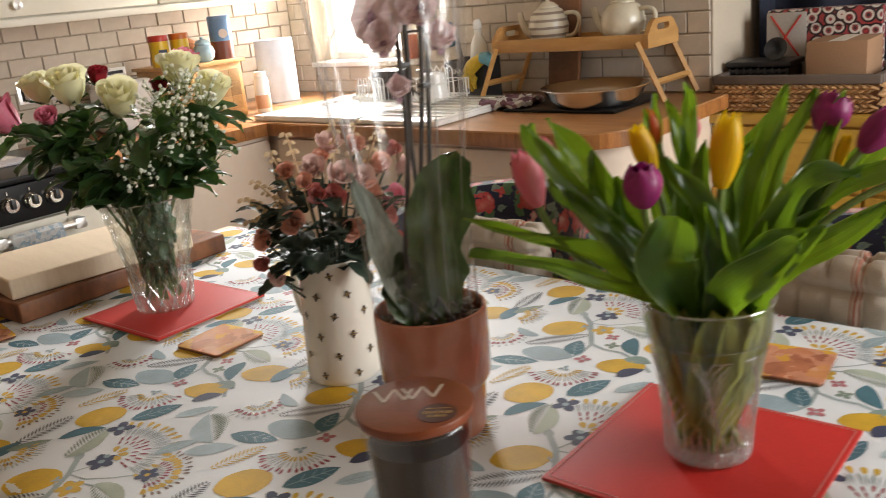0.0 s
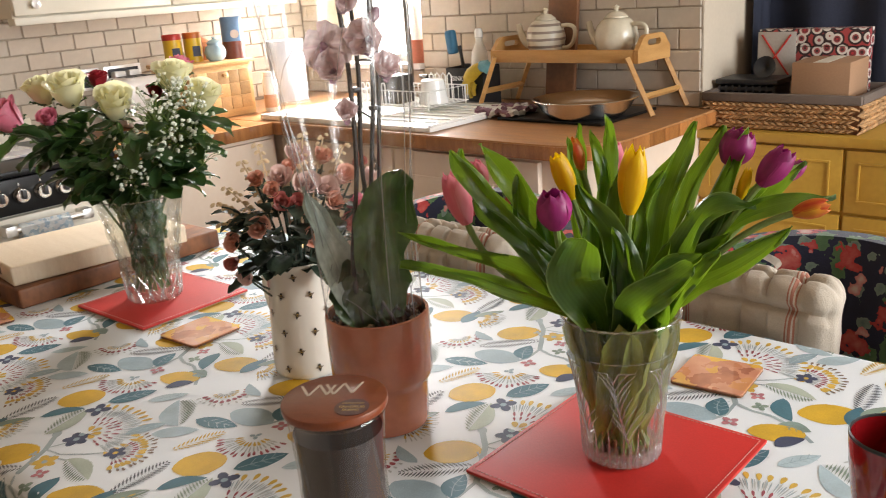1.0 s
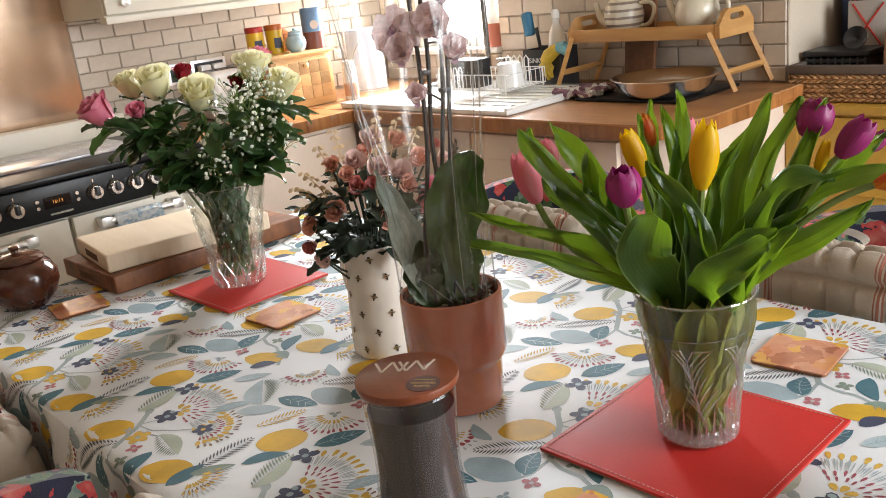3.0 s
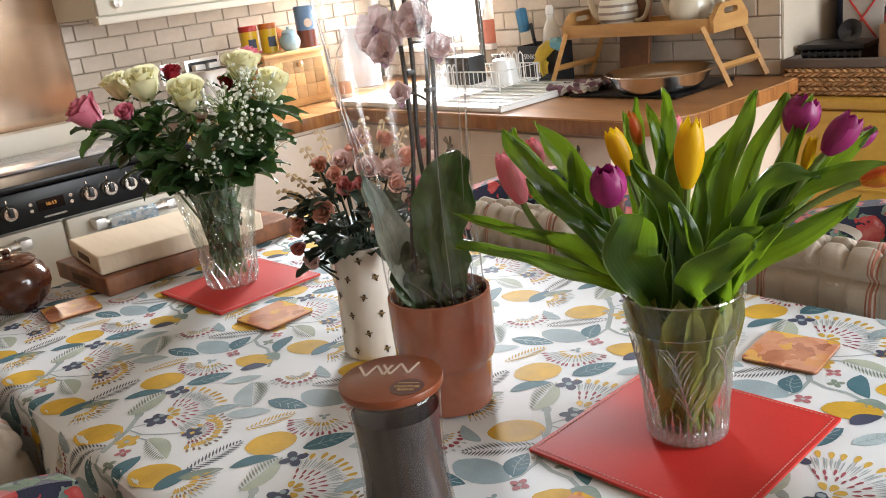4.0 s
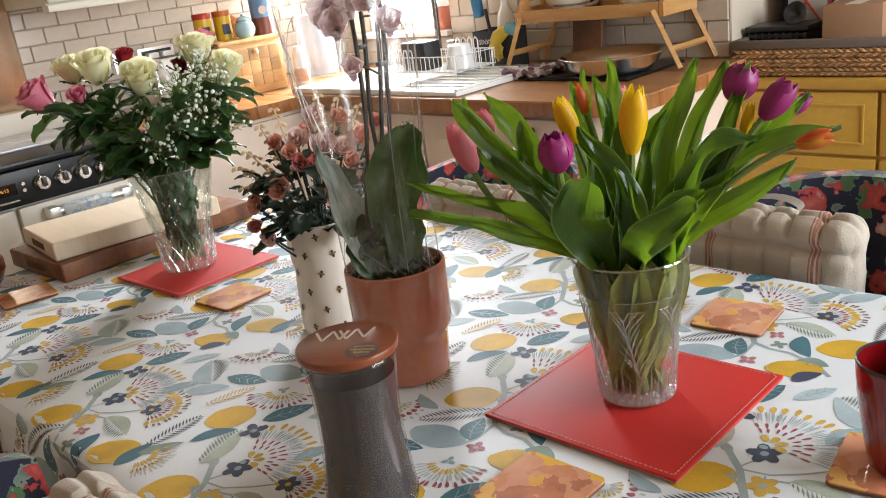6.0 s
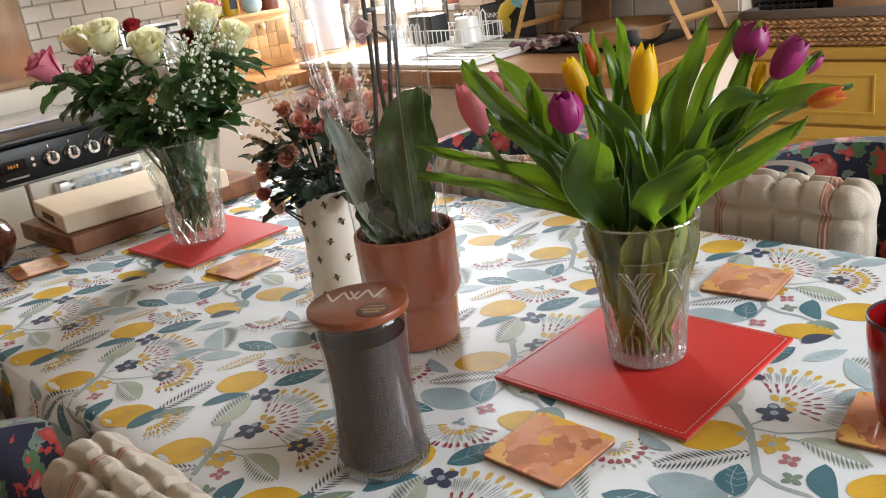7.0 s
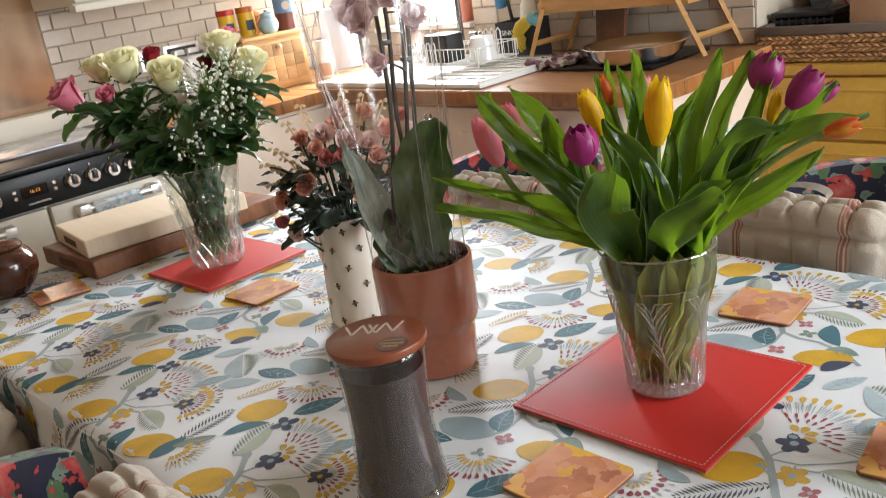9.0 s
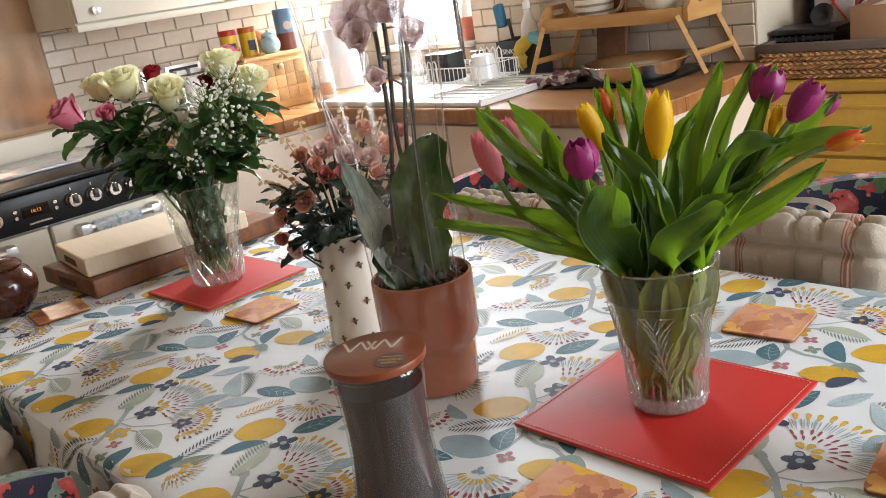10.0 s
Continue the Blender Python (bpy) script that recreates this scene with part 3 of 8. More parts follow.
    def repeat(self):
        self.oval("lemon", -0.032, -0.07, 0.036, 0.0275, 42, 20, 0.15)
        self.bloom("slate", -0.008, -0.052, 0.006, 3)
        self.stroke("stem", [(-0.008, -0.052), (0.018, -0.072)], 0.0022)
        self.oval("stem", -0.036, -0.008, 0.010, 0.0065, -35, 9)
        self.stroke("stem", [(-0.036, -0.008), (-0.006, -0.038), (0.023, -0.085), (0.035, -0.105)], 0.0078)
        self.stroke("stem", [(0.035, -0.105), (0.06, -0.113), (0.086, -0.112), (0.125, -0.128), (0.15, -0.15)], 0.0055)
        self.stroke("stem", [(0.035, -0.105), (0.038, -0.141), (0.03, -0.16)], 0.005)
        self.stroke("stem", [(-0.008, -0.033), (0.003, -0.007)], 0.0025)
        self.stroke("stem", [(-0.004, -0.037), (0.023, -0.032), (0.05, -0.012), (0.076, 0.014)], 0.0026)
        self.stroke("stem", [(0.02, -0.036), (0.025, -0.05)], 0.0022)
        self.stroke("stem", [(0.01, -0.045), (0.045, -0.034)], 0.003)
        self.bloom("navy", 0.002, 0.001, 0.017, 5, "slate")
        self.bloom("gold", 0.025, -0.053, 0.016, 5, "slate")
        self.bloom("pink", 0.05, -0.07, 0.010, 4, "grey")
        self.bloom("sage", 0.064, -0.096, 0.010, 4)
        self.fern("sage", 0.043, -0.032, 0.116, -0.04, 0.04, 14, half="pale_sage")
        self.fern("charcoal", 0.016, -0.076, -0.058, -0.15, 0.033, 19)
        self.leaf("teal", -0.068, -0.212, 0.0, -0.19, 0.03, 0, "sky")
        self.oval("slate", -0.006, -0.161, 0.039, 0.024, 8, 18, 0.3)
        for k in range(7):
            self.oval("sky", -0.034 + 0.004 * (k % 3), -0.17 + 0.003 * k, 0.0008, 0.0008, 0, 5)
        self.leaf("teal", 0.034, -0.148, 0.014, -0.1, 0.03, 0.1, "slate")
        self.leaf("teal", 0.079, -0.058, 0.111, -0.112, 0.026, -0.12)
        self.oval("lemon", 0.142, -0.068, 0.038, 0.027, 30, 20, 0.2)
        # large fan
        self.fan(-0.001, 0.018, 62, 140, [("grey", 0.045, 0.07, 0.0018, 2.2), ("slate", 0.05, 0.066, 0.0012, 2.0), ("maroon", 0.024, 0.034, 0.0032, 0.6), ("maroon", 0.034, 0.046, 0.0036, 0.75),
                                            ("gold", 0.068, 0.083, 0.0068, 1.05), ("gold", 0.006, 0.02, 0.009, 0.3)])
        self.oval("slate", -0.004, 0.012, 0.005, 0.004, 0, 8)
        # small fan
        self.fan(0.078, 0.014, 32, 130, [("grey", 0.012, 0.024, 0.002, 0.9), ("maroon", 0.023, 0.032, 0.0035, 0.8), ("gold", 0.034, 0.046, 0.0075, 0.9), ("brown", 0.047, 0.056, 0.004, 1.0)])
        self.bloom("navy", 0.082, 0.015, 0.0135, 5, "gold")
        self.leaf("teal", -0.142, -0.085, -0.149, -0.028, 0.026)
        self.fern("charcoal", -0.148, -0.045, -0.154, 0.052, 0.032, 17)
        self.leaf("sage", -0.142, -0.053, -0.113, -0.004, 0.02)
        self.fan(-0.133, -0.056, 15, 110, [("gold", 0.014, 0.026, 0.004, 0.7), ("brown", 0.027, 0.036, 0.0025, 0.9), ("grey", 0.036, 0.05, 0.002, 1.0), ("gold", 0.03, 0.04, 0.003, 0.7)])
        self.oval("lemon", -0.115, 0.066, 0.034, 0.0285, 55, 20, 0.1)
        self.leaf("teal", -0.108, 0.0, -0.078, 0.053, 0.022, 0.1)
        self.fern("sage", -0.05, -0.02, -0.073, 0.056, 0.042, 14, half="pale_sage", side=-1)
        self.bloom("navy", -0.056, 0.062, 0.017, 4, "slate")
        self.leaf("teal", -0.068, 0.083, -0.04, 0.148, 0.033, 0, "slate")
        self.fern("gold", -0.177, 0.062, -0.157, 0.138, 0.028, 13)
        self.fan(-0.112, 0.148, -62, 150, [("gold", 0.014, 0.026, 0.004, 0.7), ("grey", 0.024, 0.04, 0.0022, 1.2), ("maroon", 0.04, 0.051, 0.0042, 1.1)])
        self.bloom("slate", -0.113, 0.15, 0.008, 3)
        self.leaf("sky", 0.076, 0.07, 0.122, 0.116, 0.028, 0.0)
        self.fern("sage", 0.087, 0.105, 0.018, 0.15, 0.055, 15, half="sky")
        self.fan(-0.103, -0.137, -30, 170, [("grey", 0.006, 0.014, 0.002, 0.8), ("gold", 0.013, 0.02, 0.003, 0.7), ("maroon", 0.025, 0.034, 0.007, 0.75), ("grey", 0.036, 0.043, 0.0035, 0.9)])
        self.bloom("pink", 0.05, -0.155, 0.011, 4, "grey")
        self.oval("lemon", 0.107, -0.15, 0.034, 0.022, 25, 18, 0.25)
        self.leaf("mint", 0.1, -0.128, 0.14, -0.125, 0.024, 0.1, "sage")
        self.leaf("navy", 0.118, -0.182, 0.14, -0.145, 0.022, 0.1)
        self.leaf("slate", 0.046, 0.048, 0.068, 0.1, 0.022, 0.05, "sky")
        self.leaf("sky", -0.02, 0.12, 0.012, 0.17, 0.022, 0.0, "slate")
        self.leaf("slate", -0.05, -0.115, -0.098, -0.1, 0.018, 0.1)


rng = random.Random(4)
for j in range(-3, 4):
    for i in range(-9, 9):
        ox, oy = -0.363 + i * 0.3155 + j * 0.159, 0.615 + j * 0.342
        if TX0 - 0.5 < ox < TX1 + 0.5 and TY0 - 0.5 < oy < TY1 + 0.5:
            LIFT[0] = 0.0003 + 0.00002 * rng.random()
            Motif(ox, oy, rng).repeat()
for k, b in PRINT.items():
    tagged(part(k + "_print", b, INKS[k], cloth, recalc=False), kind="stuff")

# ---- things on the table ----


def placemat(at, turn, size, label):
    t = thing("placemat", at, turn, label, "placemat", "red leather placemats")
    h = size / 2
    part("backing", box((-h + 0.001, -h + 0.001, 0), (h - 0.001, h - 0.001, 0.0018)), M_MATBACK, t, smooth=False)
    part("leather", box((-h, -h, 0.0018), (h, h, 0.0058), 0.0016), M_RED, t)
    bm = bmesh.new()
    n = int(size / 0.0062)
    for k in range(n):
        c = -h + 0.006 + (size - 0.012) * (k + 0.5) / n
        for s in (-1, 1):
            add_box(bm, (c - 0.0018, s * (h - 0.006) - 0.0005, 0.0056), (c + 0.0018, s * (h - 0.006) + 0.0005, 0.0064))
            add_box(bm, (s * (h - 0.006) - 0.0005, c - 0.0018, 0.0056), (s * (h - 0.006) + 0.0005, c + 0.0018, 0.0064))
    part("stitching", bm, M_STITCH, t, "pale stitching along the rim", smooth=False)
    return t


placemat((-0.062, 0.986, TZ + 0.0012), 0.8, 0.256, "red stitched leather placemat under the tulip vase")
placemat((-1.078, 0.988, TZ + 0.0012), 2.0, 0.232, "red stitched leather placemat under the crystal vase")


def coaster(at, turn, label):
    t = thing("coaster", at, turn, label, "coaster", "orange abstract coasters")
    slabs = []
    for z0, z1 in ((0, 0.0032), (0.0032, 0.005)):
        bm = box((-0.05, -0.05, z0), (0.05, 0.05, z1))
        es = [e for e in bm.edges if abs((e.verts[0].co - e.verts[1].co).z) > 0.001]
        bmesh.ops.bevel(bm, geom=es, offset=0.007, segments=4, profile=0.5, affect="EDGES")
        slabs.append(bm)
    part("cork_base", slabs[0], M_COREDGE, t)
    bm = slabs[1]
    part("printed_top", bm, M_COASTER, t, "glossy orange and yellow abstract print")
    return t


coaster((-0.041, 0.775, TZ + 0.0012), 0, "glossy orange coaster with a yellow abstract print")
coaster((-0.063, 1.252, TZ + 0.0012), 6, "glossy orange coaster with a yellow abstract print")
coaster((-0.861, 0.931, TZ + 0.0012), 4, "glossy orange coaster lying beside a red placemat")
coaster((-1.285, 0.722, TZ + 0.0012), -8, "glossy dark orange coaster beside the sugar pot")
coaster((0.226, 0.992, TZ + 0.0012), 8, "glossy orange coaster under the red cup")

# candle in an hourglass jar with a wooden lid
candle = thing("scented_candle", (-0.18, 0.669, TZ + 0.0012), 35, "grey wax candle in an hourglass jar with wooden lid", "candle")
prof = [(0.0, 0.0), (0.046, 0.0), (0.0485, 0.004), (0.049, 0.012), (0.0465, 0.04), (0.0435, 0.075), (0.0432, 0.1), (0.0445, 0.13), (0.0472, 0.162), (0.0475, 0.171)]
part("jar", lathe(prof, 64, caps=False), M_JARGLASS, candle, "clear smoky hourglass jar")
part("jar_rim", lathe([(0.0475, 0.1672), (0.0486, 0.169), (0.0475, 0.1712), (0.0458, 0.169)], 64, close=True), M_JARGLASS, candle, "thick glass rim")
part("jar_foot", lathe([(0.0, 0.0), (0.046, 0.0), (0.0492, 0.003), (0.0496, 0.009), (0.047, 0.0122), (0.0, 0.0122)], 64), M_BASEGLASS, candle, "thick glass foot")
part("wax", lathe([(0.0, 0.0125), (0.0462, 0.0145), (0.0438, 0.04), (0.0408, 0.075), (0.0405, 0.1), (0.0418, 0.13), (0.0436, 0.149), (0.0424, 0.1475), (0.0, 0.1468)], 64), M_WAX, candle, "dark grey wax filling")
lid = part("lid", lathe([(0.0, 0.1714), (0.0478, 0.1714), (0.0502, 0.1728), (0.051, 0.1745), (0.0513, 0.177), (0.0513, 0.1798), (0.0509, 0.1811), (0.05, 0.1815), (0.0, 0.1815)], 72), M_LIDWOOD, candle, "cherry-brown wooden lid")
M_LOGO = mat("cream_print", (0.58, 0.47, 0.38), 0.5, vary=0.05)
M_STICKER = mat("dark_red_sticker", (0.075, 0.018, 0.01), 0.4, vary=0.2)
M_GOLD = mat("gold_print", (0.5, 0.32, 0.12), 0.4, vary=0.1)
part("sticker", lathe([(0.0, 0.1816), (0.0165, 0.1816), (0.0165, 0.1821), (0.0, 0.1822)], 36), M_STICKER, lid, "round dark sticker with gold writing", at=pose(0.022, -0.021, 0))
bm = bmesh.new()
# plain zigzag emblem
for x0, x1, y0, y1 in ((-0.03, -0.022, 0.012, -0.008), (-0.022, -0.014, -0.008, 0.012), (-0.014, -0.006, 0.012, -0.008), (-0.006, 0.0, -0.008, 0.010),
                       (-0.008, 0.0, 0.012, -0.008), (0.0, 0.008, -0.008, 0.012), (0.008, 0.016, 0.012, -0.008), (0.016, 0.024, -0.008, 0.012)):
    d = Vector((x1 - x0, y1 - y0, 0))
    s = Vector((-d.y, d.x, 0)).normalized() * 0.0012
    a, b = Vector((x0, y0 + 0.008, 0.1818)), Vector((x1, y1 + 0.008, 0.1818))
    q = [a + s, b + s, b - s, a - s]
    lo = [bm.verts.new(v) for v in q]
    hi = [bm.verts.new(v + Vector((0, 0, 0.0003))) for v in q]
    bm.faces.new(hi)
    for i in range(4):
        bm.faces.new((lo[i], lo[(i + 1) % 4], hi[(i + 1) % 4], hi[i]))
part("emblem", bm, M_LOGO, lid, "pale zigzag emblem", smooth=False, at=pose(-0.002, 0.006, 0, 0, 0, 8) @ Matrix.Diagonal((1.12, 1.12, 1, 1)))


def writing(name, text, size, m, material, parent, extrude=0.0002):
    cu = bpy.data.curves.new(name, "FONT")
    cu.body, cu.size, cu.extrude, cu.align_x, cu.align_y = text, size, extrude, "CENTER", "CENTER"
    tmp = bpy.data.objects.new(name, cu)
    scene.collection.objects.link(tmp)
    me = bpy.data.meshes.new_from_object(tmp.evaluated_get(bpy.context.evaluated_depsgraph_get()))
    bpy.data.objects.remove(tmp)
    me.materials.clear()
    me.materials.append(material)
    ob = new(name, me)
    ob.parent, ob.matrix_basis = parent, m
    return ob


writing("lettering", "CRACKLES", 0.0052, pose(0.022, -0.021, 0.1824), M_GOLD, lid)
writing("lettering", "BURNS", 0.0052, pose(0.022, -0.0272, 0.1824), M_GOLD, lid)
part("small_print", box((0.0115, -0.0142, 0.1822), (0.0325, -0.0132, 0.1825)), M_GOLD, lid, smooth=False)

# tulip vase: pressed glass with flutes
vase = thing("glass_vase", (-0.061, 0.9935, TZ + 0.0072), 33.9, "clear pressed glass vase half full of water", "vase")
vase.scale = (0.955, 0.955, 1.045)


def flutes(r, z, a):
    low = max(0.0, 1 - z / 0.03)
    mid = max(0.0, 1 - abs(z - 0.075) / 0.045)
    arch = abs(math.sin(a * 6)) ** 3
    return r - (0.003 * low * (0.5 + 0.5 * math.cos(a * 24)) + 0.0022 * mid * arch * (0.5 + 0.5 * math.cos(z * 520 + 6 * abs(math.sin(a * 6))))) * (1 if r > 0.03 else 0)


outer = [(0.0, 0.0), (0.043, 0.0), (0.0462, 0.003), (0.0468, 0.01), (0.048, 0.025), (0.051, 0.05), (0.0548, 0.08), (0.059, 0.108), (0.063, 0.125), (0.0662, 0.134), (0.0675, 0.142), (0.069, 0.158), (0.0712, 0.17), (0.0708, 0.1725)]
inner = [(0.0688, 0.1722), (0.0668, 0.158), (0.0645, 0.14), (0.0605, 0.125), (0.0562, 0.108), (0.052, 0.08), (0.048, 0.05), (0.0452, 0.025), (0.0438, 0.014), (0.0, 0.012)]
fine = []
for (ra, za), (rb, zb) in zip(outer[2:11], outer[3:12]):
    for k in range(4):
        fine.append((ra + (rb - ra) * k / 4, za + (zb - za) * k / 4))
part("glass", lathe(fine + outer[11:] + inner[:-1], 144, wobble=flutes), M_GLASS, vase)
part("base", lathe([(0.0, 0.0), (0.041, 0.0), (0.0455, 0.003), (0.0468, 0.0075), (0.0455, 0.0115), (0.0462, 0.016), (0.0445, 0.0185), (0.03, 0.0165), (0.018, 0.019), (0.0, 0.0165)], 96,
                   wobble=lambda r, z, a: r - (0.0026 * (0.5 + 0.5 * math.cos(a * 24 + (math.pi if 0.005 < z < 0.013 else 0))) if r > 0.017 else 0)), M_BASEGLASS, vase, "thick fluted glass base", smooth=False)
part("water", lathe([(0.0, 0.1336), (0.0615, 0.1336), (0.0632, 0.1348), (0.062, 0.1341), (0.0, 0.134)], 64), M_WATER, vase)
part("rim", lathe([(0.0689, 0.1716), (0.0688, 0.1732), (0.0697, 0.1742), (0.0709, 0.1738), (0.0714, 0.1722), (0.07, 0.1712)], 96, close=True), M_CUTGLASS, vase, "rounded bright rim")
part("water_line", lathe([(0.0628, 0.1335), (0.0632, 0.1338), (0.0634, 0.1348), (0.0629, 0.1345)], 96, close=True), M_CUTGLASS, vase)


def vase_radius(z):
    for (ra, za), (rb, zb) in zip(outer[2:], outer[3:]):
        if za <= z <= zb:
            return ra + (rb - ra) * (z - za) / (zb - za)
    return outer[-1][0]


def on_glass(a, z, lift=0.0003):
    r = vase_radius(z) + lift
    return Vector((r * math.cos(a), r * math.sin(a), z))


# upright cuts above the base, and sprays of cut lines that fan out between them
for k in range(36):
    a, h = 2 * math.pi * k / 36, 0.042 + 0.01 * (k % 2)
    part("upright_cut", tube([on_glass(a, 0.004 + (h - 0.004) * i / 5) for i in range(6)], [0.0016, 0.0019, 0.0016, 0.0012, 0.0008, 0.0003], 5), M_CUTGLASS, vase)
for k in range(6):
    a0 = 2 * math.pi * (k + 0.3) / 6
    bm = bmesh.new()
    spine = [(a0 + 0.36 * (1 - i / 10) ** 1.5, 0.028 + 0.092 * i / 10) for i in range(11)]
    tube([on_glass(a, z) for a, z in spine], [0.0012] * 8 + [0.0009, 0.0006, 0.0003], 5, bm)
    for i in range(1, 10):
        a, z = spine[i]
        for s in (-1, 1):
            n = 0.3 + 0.1 * math.sin(i)
            line = [on_glass(a + s * n * u, min(0.124, z + 0.03 * u ** 0.7)) for u in (0, 0.3, 0.65, 1)]
            tube(line, [0.0009, 0.0011, 0.0008, 0.0003], 5, bm)
    tagged(part("cut_spray", bm, M_CUTGLASS, vase, "spray of cut lines"), kind="stuff")

# crystal vase: deep diagonal cuts
crystal = thing("crystal_vase", (-1.098, 0.985, TZ + 0.0072), 20, "flared cut-crystal vase holding roses", "vase")


def cuts(r, z, a):
    k = min(1.0, max(0.0, (0.19 - z) / 0.03)) * min(1, z / 0.01 + 0.2)
    u, v = (a * 7 / math.pi + z * 15) % 1, (a * 7 / math.pi - z * 15) % 1
    star = abs(((a * 28 / math.pi) % 1) - 0.5) * max(0.0, 1 - abs(z - 0.05) / 0.05)
    return r - k * (0.0075 * (1 - 2 * min(abs(u - 0.5), abs(v - 0.5))) ** 2 + 0.004 * star)


zs = [0.205 * i / 44 for i in range(45)]
outer = [(0.0, 0.0)] + [(0.049 + 0.0335 * (z / 0.205) ** 1.15, z) for z in zs]
inner = [(r - 0.007 + 0.004 * (z / 0.205), z) for r, z in reversed(outer[4:])]
part("glass", lathe(outer + inner + [(0.0, 0.016)], 126, wobble=lambda r, z, a: cuts(r, z, a) if r > 0.0485 else r), M_CRYSTAL, crystal, smooth=False)
part("rim", lathe([(0.0795, 0.2045), (0.0795, 0.2062), (0.081, 0.207), (0.0826, 0.2062), (0.0827, 0.2045), (0.081, 0.204)], 96, close=True), M_CUTGLASS, crystal, "plain polished rim")
for k in range(28):
    a, lean = 2 * math.pi * k / 28, 1 if k % 2 else -1
    pts = [((0.0492 + 0.0335 * (z / 0.205) ** 1.15) * math.cos(a + s_), (0.0492 + 0.0335 * (z / 0.205) ** 1.15) * math.sin(a + s_), z) for z, s_ in ((0.004, 0.0), (0.02, 0.1 * lean), (0.04, 0.24 * lean), (0.06, 0.42 * lean))]
    part("base_cut", tube(pts, [0.0022, 0.0024, 0.0017, 0.0004], 5), M_CUTGLASS, crystal)

# terracotta pot
pot = thing("plant_pot", (-0.361, 0.897, TZ + 0.0012), 30, "glossy rose-terracotta stepped plant pot", "plant pot")
part("pot", lathe([(0.0, 0.0), (0.05, 0.0), (0.0545, 0.003), (0.0562, 0.01), (0.0585, 0.058), (0.0592, 0.064), (0.064, 0.069), (0.0662, 0.076), (0.0672, 0.12), (0.0672, 0.154), (0.0665, 0.158), (0.0645, 0.1595),
                   (0.0625, 0.158), (0.062, 0.15), (0.06, 0.12), (0.0, 0.118)], 72), M_TERRA, pot)
bm = bmesh.new()
r2 = random.Random(7)
for k in range(150):
    a, r = r2.uniform(0, 6.283), 0.058 * math.sqrt(r2.random())
    s = r2.uniform(0.003, 0.008)
    add_box(bm, (-s, -s * 0.6, -s * 0.35), (s, s * 0.6, s * 0.35), 0.0, pose(r * math.cos(a), r * math.sin(a), 0.143 + r2.uniform(-0.006, 0.006), r2.uniform(-50, 50), r2.uniform(-50, 50), r2.uniform(0, 360)))
part("bark_compost", bm, M_SOIL, pot, "dark bark chip compost", smooth=False)
M_CHIP = mat("pale_bark_chip", (0.3, 0.22, 0.15), 0.9, vary=0.3, scale=50, rnd=0.4)
for k in range(26):
    a, r = r2.uniform(0, 6.283), 0.057 * math.sqrt(r2.uniform(0.25, 1))
    q = r2.uniform(0.004, 0.007)
    part("bark_chip", box((-q, -q * 0.5, -q * 0.3), (q, q * 0.5, q * 0.3), 0.001, seg=1), M_CHIP, pot, at=pose(r * math.cos(a), r * math.sin(a), 0.149, r2.uniform(-40, 40), r2.uniform(-40, 40), r2.uniform(0, 360)))

# jug with bees
jug = thing("bee_jug", (-0.587, 0.951, TZ + 0.0012), 0, "cream china jug printed with small bees", "jug")


def spout(r, z, a):
    k = max(0.0, (z - 0.13) / 0.045)
    d = math.cos(a - radians(60))
    return r * (1 + 0.25 * k * max(0, d) ** 6)


part("body", lathe([(0.0, 0.0), (0.049, 0.0), (0.0522, 0.003), (0.0532, 0.01), (0.0528, 0.04), (0.051, 0.08), (0.0488, 0.12), (0.0472, 0.15), (0.0475, 0.168), (0.0485, 0.1755), (0.0475, 0.177),
                    (0.0455, 0.1755), (0.0445, 0.165), (0.0448, 0.13), (0.049, 0.02), (0.0, 0.012)], 64, wobble=spout), M_JUG, jug)
ha = radians(188)
pts = [(0.047 * math.cos(ha), 0.047 * math.sin(ha), 0.158)]
for f, zz in ((0.06, 0.166), (0.071, 0.157), (0.075, 0.13), (0.072, 0.1), (0.064, 0.08), (0.051, 0.07)):
    pts.append((f * math.cos(ha), f * math.sin(ha), zz))
sm = []
for a, b, c in zip(pts, pts[1:], pts[2:]):
    sm += bez((Vector(a) + Vector(b)) / 2, b, (Vector(b) + Vector(c)) / 2, 5)
part("handle", tube([pts[0]] + sm + [pts[-1]], 0.0055, 10), M_JUG, jug)


M_BEEW = mat("bee_print_wing", (0.22, 0.17, 0.12), 0.4, vary=0.2)


